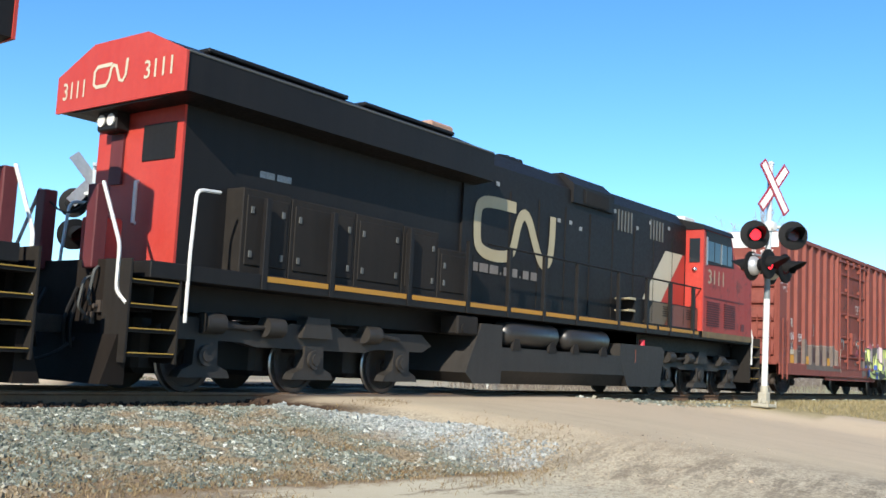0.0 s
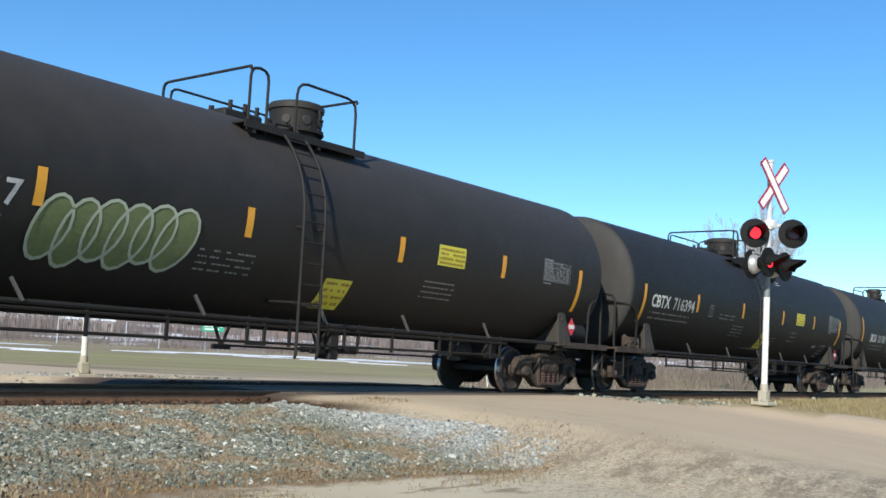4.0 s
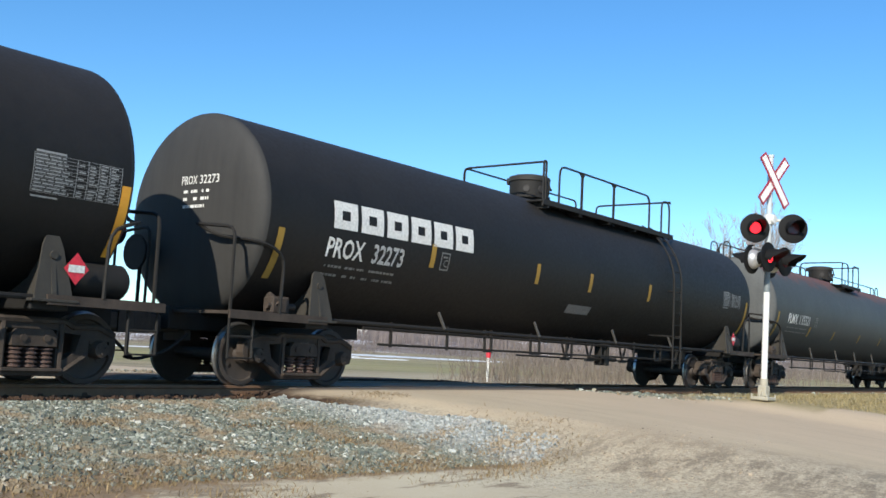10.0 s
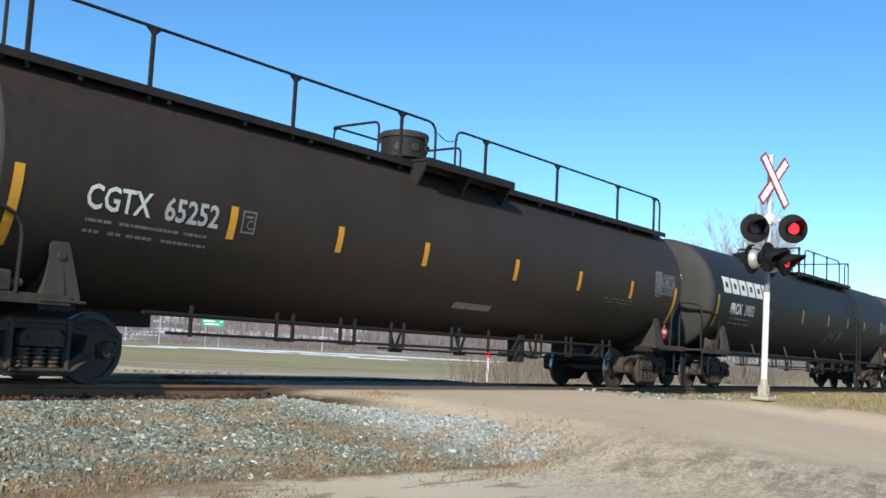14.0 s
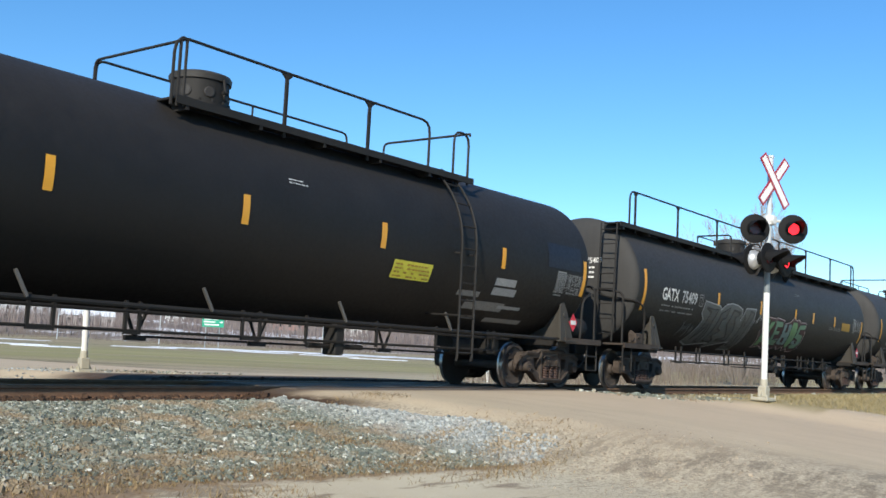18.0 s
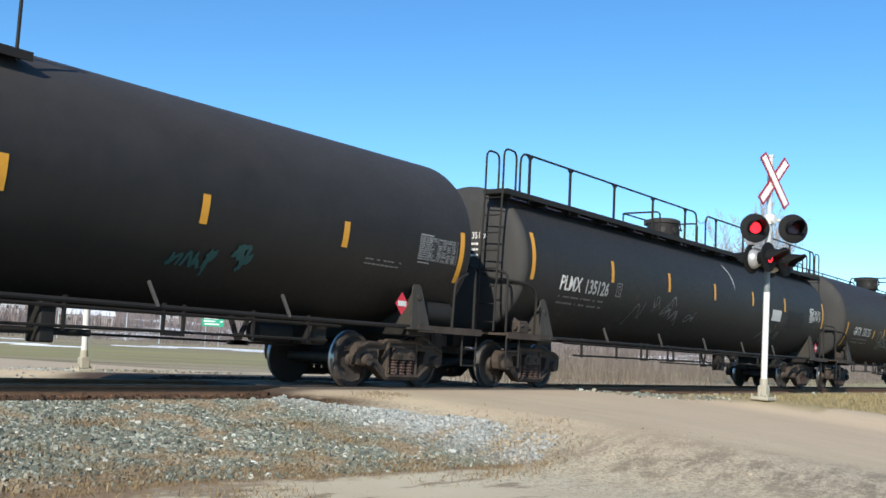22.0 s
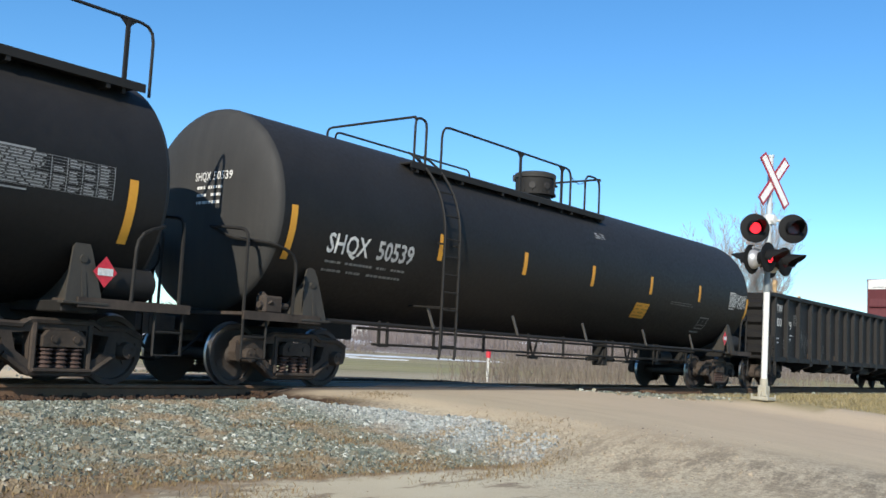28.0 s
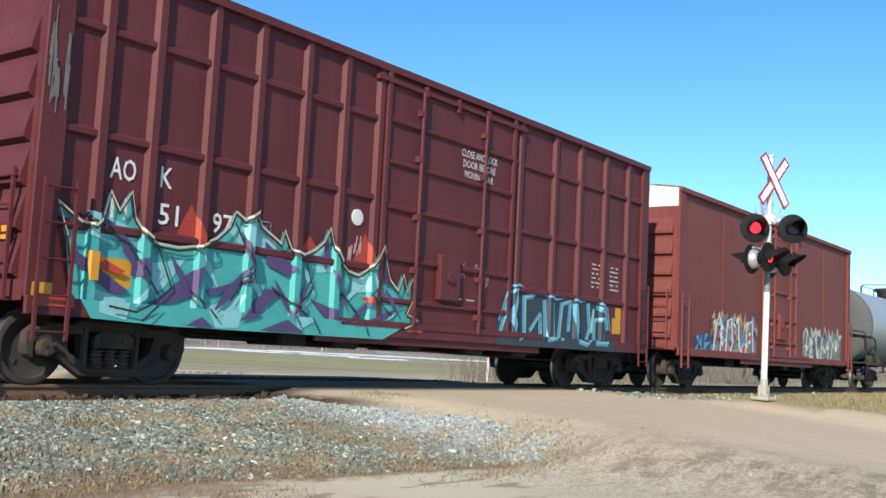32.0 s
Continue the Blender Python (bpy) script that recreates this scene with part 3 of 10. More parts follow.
def stone_material():
    m, n, l, b = nodes_of("stone")
    info = n.new("ShaderNodeNewGeometry")
    r = n.new("ShaderNodeValToRGB")
    for i, (p, c) in enumerate(((0.0, (0.034, 0.038, 0.029)), (0.25, (0.085, 0.100, 0.077)), (0.5, (0.170, 0.190, 0.148)), (0.64, (0.165, 0.128, 0.078)), (0.80, (0.27, 0.29, 0.235)), (0.955, (0.42, 0.43, 0.36)), (1.0, (0.78, 0.77, 0.68)))):
        e = r.color_ramp.elements[i] if i < 2 else r.color_ramp.elements.new(p)
        e.position, e.color = p, rgba(c)
    l.new(info.outputs["Random Per Island"], r.inputs[0])
    g = noise_node(n, l, info.outputs["Position"], 40, 4, 0.7)
    big = noise_node(n, l, info.outputs["Position"], 1.3, 5, 0.6)
    c = mix(n, l, 0.3, r.outputs[0], ramp(n, l, g, 0.3, 0.8, (0.075, 0.083, 0.066), (0.32, 0.335, 0.28)))
    c = mix(n, l, ramp(n, l, big, 0.51, 0.60, hi=(0.6, 0.6, 0.6)), c, (0.25, 0.165, 0.088))
    # fresh pale stone tipped beside the road
    sep = n.new("ShaderNodeSeparateXYZ")
    l.new(info.outputs["Position"], sep.inputs[0])
    near = n.new("ShaderNodeMapRange")
    near.interpolation_type = "SMOOTHSTEP"
    near.inputs[1].default_value, near.inputs[2].default_value = 9.5, 11.0
    near.inputs[4].default_value = 0.8
    l.new(sep.outputs[0], near.inputs[0])
    ends = n.new("ShaderNodeMapRange")
    ends.inputs[1].default_value, ends.inputs[2].default_value = 13.0, 12.0
    l.new(sep.outputs[0], ends.inputs[0])
    tip = n.new("ShaderNodeMath")
    tip.operation = "MULTIPLY"
    l.new(near.outputs[0], tip.inputs[0])
    l.new(ends.outputs[0], tip.inputs[1])
    c = mix(n, l, tip.outputs[0], c, ramp(n, l, info.outputs["Random Per Island"], 0.0, 1.0, (0.19, 0.205, 0.20), (0.47, 0.485, 0.465)))
    l.new(c, b.inputs["Base Color"])
    b.inputs["Roughness"].default_value = 0.85
    return m


M["stone"] = stone_material()


def stones(name, xs, ys, size, keep, seed, lift=0.25, material="stone"):
    """Crushed stone as many small angular blocks."""
    rng = np.random.default_rng(seed)
    N = len(xs)
    base = np.array([(-1, -1, -0.8), (1, -1, -0.7), (1, 1, -0.8), (-1, 1, -0.7), (-0.7, -0.75, 0.7), (0.75, -0.6, 0.8), (0.65, 0.7, 0.65), (-0.6, 0.65, 0.8)])
    faces = np.array([(0, 3, 2, 1), (4, 5, 6, 7), (0, 1, 5, 4), (1, 2, 6, 5), (2, 3, 7, 6), (3, 0, 4, 7)])
    s = size * np.exp(rng.normal(0, 0.33, N))
    sc = s[:, None] * rng.uniform(0.55, 1.25, (N, 3)) * 0.5
    P = base[None] * (1 + rng.uniform(-0.3, 0.3, (N, 8, 3)))
    P = P * sc[:, None, :]
    a, t = rng.uniform(0, 2 * np.pi, N), rng.normal(0, 0.5, N)
    ct, st = np.cos(t)[:, None], np.sin(t)[:, None]
    y, z = P[..., 1] * ct - P[..., 2] * st, P[..., 1] * st + P[..., 2] * ct
    ca, sa = np.cos(a)[:, None], np.sin(a)[:, None]
    x, y = P[..., 0] * ca - y * sa, P[..., 0] * sa + y * ca
    Q = np.stack([x + xs[:, None], y + ys[:, None], z + (height(xs, ys) + lift * s * rng.uniform(0.2, 1.2, N))[:, None]], -1)
    F = (faces[None] + 8 * np.arange(N)[:, None, None]).reshape(-1, 4)
    me = bpy.data.meshes.new(name)
    me.from_pydata(Q.reshape(-1, 3).tolist(), [], F.tolist())
    me.materials.append(M[material])
    return tagged(new(name, me), keep, "gravel", kind="stuff")


def scatter(seed, count, x0, x1, y0, y1):
    rng = np.random.default_rng(seed)
    return rng.uniform(x0, x1, count), rng.uniform(y0, y1, count), rng


def bare(x, y):
    """Places where weeds and soil show between the stones: 0 to 1."""
    out = 0 * x
    for cx, cy, rx, ry in ((4.5, -4.0, 0.9, 0.6), (6.35, -2.95, 0.5, 0.24), (8.6, -2.45, 0.45, 0.14), (9.15, -3.3, 0.6, 0.22), (8.2, -3.3, 0.35, 0.16), (9.05, -4.2, 0.75, 0.30), (10.5, -4.4, 0.6, 0.22), (10.7, -5.2, 0.8, 0.28), (6.6, -4.4, 0.5, 0.22), (7.7, -4.7, 0.55, 0.28), (5.3, -4.85, 1.2, 0.34), (6.9, -5.1, 0.8, 0.25), (8.8, -5.3, 0.9, 0.24)):
        out = np.maximum(out, np.exp(-((x - cx) / rx / 1.35) ** 2 - ((y - cy) / ry / 1.35) ** 2))
    return out


sx, sy, rg = scatter(3, 270000, 2.6, 12.4, -6.2, -1.45)
wob = np.array([noise.noise((a * 0.55, b * 0.55, 3.0)) for a, b in zip(sx, sy)])
wob2 = np.array([noise.noise((a * 1.7, b * 1.7, 9.0)) for a, b in zip(sx, sy)])
rim = -5.22 - 0.13 * np.clip(sx - 5.5, 0, 9)
thick = np.clip(1.15 + 1.1 * wob2 + 0.6 * wob, 0.25, 1) * (1 - 0.97 * bare(sx, sy)) * np.clip((sy - rim) / 0.7 + 0.12, 0.10, 1)
ok = (sx < 10.45 + np.clip((-sy - 1.2) * 0.25, 0, 1.2) + 0.35 * wob + 0.3 * wob2) & (rg.uniform(0, 1, len(sx)) < np.clip(1 - (sx - 10.55 - np.where(sy < -4.6, (sy + 4.6) * 0.5, 0.3)) / 1.5, 0, 1) ** 1.4) & (sy > rim + 0.25 * wob) & (rg.uniform(0, 1, len(sx)) < thick)
stones("ballast", sx[ok], sy[ok], 0.0265, "crushed grey ballast stones sloping from the track", 4)
M["cinder"] = plain("cinder", (0.050, 0.027, 0.015), 0.95, 0, 0.5, 6)
sx, sy, rg = scatter(5, 15000, 19.3, 60, -2.9, -1.35)
ok = rg.uniform(0, 1, len(sx)) < np.clip((60 - sx) / 30, 0.2, 1)
stones("ballast", sx[ok], sy[ok], 0.05, "crushed grey ballast beside the far track", 6)
sx, sy, rg = scatter(7, 9000, 4, 30, 1.3, 2.2)
stones("ballast", sx, sy, 0.026, "oily dark ballast behind the track", 8, 0.1, "cinder")
sx, sy, rg = scatter(9, 9000, 1.5, 30, -1.25, 1.25)
ok = (sx < ROAD_X0 - 0.1) | (sx > ROAD_X1 + 0.1)
stones("ballast", sx[ok], sy[ok], 0.05, "oily dark ballast between the rails", 10, 0.25, "cinder")
sx, sy, rg = scatter(11, 7000, 9.0, 14, -9.4, -4.8)
M["pebble"] = plain("pebble", (0.30, 0.245, 0.18), 0.9, 0, 0.7, 3)
ok = rg.uniform(0, 1, len(sx)) < np.exp(-((sx - 11.2) / 1.3) ** 2 - ((sy + 6.9) / 1.1) ** 2)
stones("gravel", sx[ok], sy[ok], 0.013, "loose pebbles on the dirt road and lane", 12, 0.2, "pebble")

sx, sy, rg = scatter(13, 22000, 17.5, 23.5, -5.2, -2.2)
ok = rg.uniform(0, 1, len(sx)) < np.exp(-((sx - 20.6) / 1.15) ** 2 - ((sy + 3.6 + 0.2 * (sx - 20.6)) / 0.5) ** 2)
stones("gravel", sx[ok], sy[ok], 0.028, "pale grey stones spilled beside the crossing mast", 14, 0.3)
sx, sy, rg = scatter(15, 1500, 6.0, 15.5, 5.0, 8.5)
ok = rg.uniform(0, 1, len(sx)) < 0.5
stones("gravel", sx[ok], sy[ok], 0.036, "loose pale stones beyond the track", 16, 0.3)

M["rail"] = painted("rail", (0.15, 0.080, 0.048), (0.24, 0.145, 0.088), 0.85, big=3, fine=40, spec=0.2)
M["rail_top"] = plain("rail_top", (0.13, 0.095, 0.075), 0.6, 0.15, 0.25)
M["sleeper"] = painted("sleeper", (0.05, 0.04, 0.032), (0.11, 0.085, 0.065), 0.9, big=4, fine=40)
track = tagged(new("railway_track"), "single railway track with rusty rails on wooden sleepers", "track", kind="structure")
RAIL = [(-0.075, -0.18), (0.075, -0.18), (0.075, -0.168), (0.014, -0.150), (0.010, -0.05), (0.036, -0.036), (0.036, -0.006), (0.028, 0.0), (-0.028, 0.0), (-0.036, -0.006), (-0.036, -0.036), (-0.010, -0.05), (-0.014, -0.150), (-0.075, -0.168)]
for yy in (-0.7525, 0.7525):
    bm = bmesh.new()
    slab(bm, [(yy + a, b) for a, b in RAIL], -250, 500, "yz")
    part("rail", bm, M["rail"], track)
    bm = bmesh.new()
    box(bm, -250, 500, yy - 0.026, yy + 0.026, -0.004, 0.0015)
    part("rail_head", bm, M["rail_top"], track, "bright worn running surface")
first = None
for i in range(120):
    x = -6 + 0.56 * i
    if ROAD_X0 - 0.3 < x < ROAD_X1 + 0.3:
        continue
    if first is None:
        bm = bmesh.new()
        box(bm, -0.115, 0.115, -1.30, 1.30, -0.36, -0.165, bevel=0.012)
        first = part("sleeper", bm, M["sleeper"], track)
        first.location.x = x
        bm = bmesh.new()
        for yy in (-0.7525, 0.7525):
            box(bm, -0.09, 0.09, yy - 0.19, yy + 0.19, -0.17, -0.155)
            for a, b in ((-0.05, 0.10), (0.05, -0.10)):
                box(bm, a - 0.012, a + 0.012, yy + b - 0.02, yy + b + 0.02, -0.16, -0.125)
        plate = part("tie_plate", bm, M["rail"], track)
        plate.location.x = x
    else:
        share(first, "sleeper", track, x, random.uniform(-0.03, 0.03), random.uniform(-0.01, 0.008), random.uniform(-0.6, 0.6))
        share(plate, "tie_plate", track, x)
# rail joint bars
for x in (-3.6, 24.0):
    bm = bmesh.new()
    box(bm, x - 0.45, x + 0.45, -0.7525 - 0.045, -0.7525 - 0.012, -0.135, -0.05, bevel=0.006)
    for k in range(4):
        rod(bm, (x - 0.33 + 0.22 * k, -0.83, -0.095), (x - 0.33 + 0.22 * k, -0.79, -0.095), 0.017)
    part("joint_bar", bm, M["rail"], track)

# level crossing: timber and packed dirt between and beside the rails
M["plank"] = painted("plank", (0.075, 0.055, 0.042), (0.13, 0.098, 0.072), 0.9, big=2, fine=30)
crossing = tagged(new("level_crossing"), "dirt-covered level crossing deck between the rails", "crossing", kind="structure")
for y0, y1 in ((-0.62, -0.22), (-0.21, 0.19), (0.20, 0.62), (-1.22, -0.84), (0.84, 1.22)):
    bm = bmesh.new()
    box(bm, ROAD_X0 + 0.45, ROAD_X1 - 0.2, y0, y1, -0.17, -0.010, bevel=0.012)
    part("deck_plank", bm, M["plank"], crossing)

# ---------------- railway trucks ----------------
WHEEL_R = 0.457
BASE = 0.925
FREIGHT = {}


def wheelset_mesh(name="wheelset"):
    bm = bmesh.new()
    for s in (-1, 1):
        prof = [(0.672, 0.10), (0.672, 0.40), (0.685, 0.485), (0.705, 0.488), (0.722, 0.462), (0.80, 0.455), (0.806, 0.44), (0.806, 0.385), (0.775, 0.37), (0.745, 0.25), (0.76, 0.14), (0.83, 0.125), (0.83, 0.09)]
        lathe(bm, [(s * a, r) for a, r in prof], 36, "y")
    rod(bm, (0, -1.06, 0), (0, 1.06, 0), 0.085, 12)
    # lightening marks that show the turning
    for s in (-1, 1):
        for k in range(3):
            a = 2 * math.pi * k / 3
            box(bm, 0.27 * math.cos(a) - 0.035, 0.27 * math.cos(a) + 0.035, s * 0.752 - 0.012, s * 0.752 + 0.012, 0.27 * math.sin(a) - 0.035, 0.27 * math.sin(a) + 0.035)
    ob = part(name, bm, M["wheel"], None, smooth=True)
    ob.data.materials.append(M["tread"])
    for f in ob.data.polygons:
        if 0.45 < math.hypot(f.center.x, f.center.z) < 0.478 and 0.7 < abs(f.center.y) < 0.806:
            f.material_index = 1
    return ob


def side_frame_mesh():
    """Cast frame: arched top chord, bearing pedestals, a wide middle window over the spring seat."""
    bm = bmesh.new()
    outer = [(-1.17, 0.50), (-1.16, 0.64), (-1.06, 0.73), (-0.90, 0.755), (-0.72, 0.72), (-0.54, 0.74), (-0.44, 0.80), (0.44, 0.80), (0.54, 0.74), (0.72, 0.72), (0.90, 0.755), (1.06, 0.73), (1.16, 0.64), (1.17, 0.50), (1.13, 0.38), (1.07, 0.36), (1.07, 0.56), (0.78, 0.56), (0.78, 0.36), (0.62, 0.26), (0.42, 0.13), (-0.42, 0.13), (-0.62, 0.26), (-0.78, 0.36), (-0.78, 0.56), (-1.07, 0.56), (-1.07, 0.36), (-1.13, 0.38)]
    hole_l = [(-0.66, 0.63), (-0.43, 0.65), (-0.43, 0.31), (-0.60, 0.42)]
    hole_r = [(-a, b) for a, b in hole_l[::-1]]
    hole_c = [(-0.33, 0.22), (0.33, 0.22), (0.33, 0.68), (-0.33, 0.68)]
    slab(bm, outer, -1.10, -0.95, "xz", (hole_l, hole_r, hole_c))
    # flanges along the chords and columns
    for a, b in (((-1.13, 0.64), (-0.90, 0.735)), ((-0.90, 0.735), (-0.54, 0.725)), ((-0.54, 0.725), (-0.44, 0.785)), ((-0.44, 0.785), (0.44, 0.785)), ((0.44, 0.785), (0.54, 0.725)), ((0.54, 0.725), (0.90, 0.735)), ((0.90, 0.735), (1.13, 0.64)), ((-0.76, 0.38), (-0.42, 0.155)), ((-0.42, 0.155), (0.42, 0.155)), ((0.42, 0.155), (0.76, 0.38)), ((-0.38, 0.18), (-0.38, 0.76)), ((0.38, 0.18), (0.38, 0.76))):
        rod(bm, (a[0], -1.10, a[1]), (b[0], -1.10, b[1]), 0.042, 6)
    # spring seat
    box(bm, -0.40, 0.40, -1.18, -0.95, 0.17, 0.215, bevel=0.01)
    return part("side_frame", bm, M["truck"], None, smooth=False)


def spring_mesh():
    bm = bmesh.new()
    prof = []
    for k in range(5):
        z = 0.216 + 0.052 * k
        prof += [(z, 0.058), (z + 0.010, 0.088), (z + 0.026, 0.088), (z + 0.036, 0.058)]
    lathe(bm, prof, 12, "z", (0, -1.085, 0))
    return part("spring", bm, M["spring_rust"], None)


def bolster_mesh():
    bm = bmesh.new()
    box(bm, -0.28, 0.28, -1.10, 1.10, 0.475, 0.63, bevel=0.02)
    # arched bolster ends outside the side frames
    for q in (-1, 1):
        slab(bm, [(-0.29, 0.475), (-0.29, 0.60), (-0.22, 0.675), (0.22, 0.675), (0.29, 0.60), (0.29, 0.475)], *sorted((q * 1.09, q * 1.175)))
        for dx in (-0.15, 0.15):
            rod(bm, (dx, q * 1.17, 0.57), (dx, q * 1.195, 0.57), 0.045, 10)
    box(bm, -0.2, 0.2, -0.9, 0.9, 0.42, 0.72, bevel=0.03)
    rod(bm, (0, 0, 0.7), (0, 0, 0.86), 0.2, 14)
    # brake beams, shoes and rods
    for q in (-1, 1):
        rod(bm, (q * 0.42, -0.75, 0.36), (q * 0.42, 0.75, 0.36), 0.04)
        box(bm, q * 0.47 - 0.04, q * 0.47 + 0.04, -0.78, -0.70, 0.30, 0.56)
        box(bm, q * 0.47 - 0.04, q * 0.47 + 0.04, 0.70, 0.78, 0.30, 0.56)
    return part("truck", bm, M["truck"], None)


def cap_mesh():
    bm = bmesh.new()
    lathe(bm, [(-1.19, 0.05), (-1.185, 0.10), (-1.12, 0.115), (-0.95, 0.115)], 16, "y")
    for k in range(3):
        a = 2 * math.pi * k / 3 + 0.5
        rod(bm, (0.055 * math.cos(a), -1.205, 0.055 * math.sin(a)), (0.055 * math.cos(a), -1.18, 0.055 * math.sin(a)), 0.018, 6)
    box(bm, -0.13, 0.13, -1.09, -0.93, 0.06, 0.20, bevel=0.01)
    return part("bearing_cap", bm, M["truck"], None, smooth=True)


FREIGHT = dict(frame=side_frame_mesh(), spring=spring_mesh(), bolster=bolster_mesh(), cap=cap_mesh(), wheels=wheelset_mesh())
WHEELS = []     # (object, x, z) of every turning wheelset


def freight_truck(car, x):
    """Two-axle truck with cast side frames, springs and two turning wheelsets."""
    t = share(FREIGHT["bolster"], "truck", car, x)
    for s in (0, 180):
        share(FREIGHT["frame"], "side_frame", t, rz=s)
        for dx in (-0.20, 0.0, 0.20):
            share(FREIGHT["spring"], "spring", t, dx, rz=s)
        for e in (-BASE, BASE):
            share(FREIGHT["cap"], "bearing_cap", t, e, 0, WHEEL_R, s)
    for e in (-BASE, BASE):
        w = share(FREIGHT["wheels"], "wheelset", t, e, 0, WHEEL_R)
        WHEELS.append((w, e))
    return t


def coupler(car, x, s):
    """Knuckle coupler and draft gear at an end; s is the way it points."""
    bm = bmesh.new()
    box(bm, min(x, x - s * 0.9), max(x, x - s * 0.9), -0.11, 0.11, 0.74, 0.98, bevel=0.02)
    slab(bm, [(x - s * 0.12, -0.14), (x + s * 0.16, -0.16), (x + s * 0.2, -0.02), (x + s * 0.05, 0.0), (x + s * 0.05, 0.15), (x - s * 0.12, 0.16)], 0.70, 1.0, "xy")
    box(bm, x - s * 0.72 - 0.06, x - s * 0.72 + 0.06, -0.26, 0.26, 0.62, 1.08, bevel=0.015)
    part("coupler", bm, M["truck"], car)
    bm = bmesh.new()
    pipe(bm, bent([(x - s * 0.55, -0.45, 0.72), (x - s * 0.2, -0.45, 0.45), (x + s * 0.12, -0.2, 0.33), (x + s * 0.18, 0, 0.36)], 0.2, 4), 0.024)
    part("air_hose", bm, M["iron"], car)

# ---------------- tank cars ----------------
SPEED = 11.75
CARS = []       # (thing, place along the train)


def on_tank(R, zc, lift=0.008):
    """Maps (x, z) of the near side onto the shell."""
    def put(x, z):
        h = max(-0.995, min(0.995, (z - zc) / R))
        a = math.asin(h)
        return (x, -(R + lift) * math.cos(a), zc + (R + lift) * math.sin(a))
    return put


def on_wall(y):
    return lambda x, z: (x, y, z)


def on_end(xe):
    """For an end face that looks to -x: text x runs along -y."""
    return lambda x, z: (xe, -x, z)


def ring_point(R, zc, deg, x):
    """deg: 0 at the near side, 90 on top."""
    a = radians(deg)
    return (x, -R * math.cos(a), zc + R * math.sin(a))


HEAD = 0.26      # depth of the shallow tank heads


def shell(car, R, zc, xs, material, label, cut=0.0):
    """Cylinder and two shallow dished heads, dusty grey with sunlit brightness in their colour."""
    prof = []
    for k in range(17):
        r = max(0.02, R * (1 - (1 - k / 16) ** 1.8))
        prof.append((-xs - HEAD * math.sqrt(max(0.0, 1 - (r / R) ** 3.4)), r))
    bm = bmesh.new()
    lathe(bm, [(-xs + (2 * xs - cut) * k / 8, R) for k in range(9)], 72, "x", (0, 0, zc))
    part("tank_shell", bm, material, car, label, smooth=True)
    head_coat = M["pale_head" if material.name in ("tank_grey", "tank_silver") else "dusty_lit_head"]
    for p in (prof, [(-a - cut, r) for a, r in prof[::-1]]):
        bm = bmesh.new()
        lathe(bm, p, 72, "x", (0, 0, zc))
        part("tank_head", bm, head_coat, car, "dished tank head, dusty grey raised as if sunlit", smooth=True)


def curved_ladder(car, x, R, zc, top=62, low=0.52, width=0.44):
    """Ladder that bends over the upper shell and hangs straight down its side."""
    rr = R + 0.15
    for s in (-1, 1):
        xx = x + s * width / 2
        pts = [ring_point(rr, zc, top - top * k / 9, xx) for k in range(10)] + [(xx, -rr, low + 0.06), (xx, -rr + 0.02, low)]
        bm = bmesh.new()
        pipe(bm, pts, 0.024, 6)
        part("ladder_rail", bm, M["iron"], car)
        for z in (zc - 0.15, zc - 1.25):
            bm = bmesh.new()
            a = ring_point(R, zc, math.degrees(math.asin(max(-0.9, (z - zc) / R))), xx)
            rod(bm, (xx, -rr, z), (xx, a[1] + 0.02, z + 0.02), 0.018, 6)
            part("ladder_bracket", bm, M["iron"], car)
    spots = [ring_point(rr, zc, top - 5 - 15 * k, x) for k in range(4)]
    z = zc - 0.05
    while z > low:
        spots.append((x, -rr, z))
        z -= 0.31
    rung = None
    for p in spots:
        if rung is None:
            bm = bmesh.new()
            rod(bm, (-width / 2, 0, 0), (width / 2, 0, 0), 0.016, 6)
            rung = part("ladder_rung", bm, M["iron"], car)
            rung.location = p
        else:
            share(rung, "ladder_rung", car, *p)


def guard(car, name, pts, r=0.022, label="", rad=0.14):
    bm = bmesh.new()
    pipe(bm, bent(pts, rad), r)
    return part(name, bm, M["iron"], car, label)


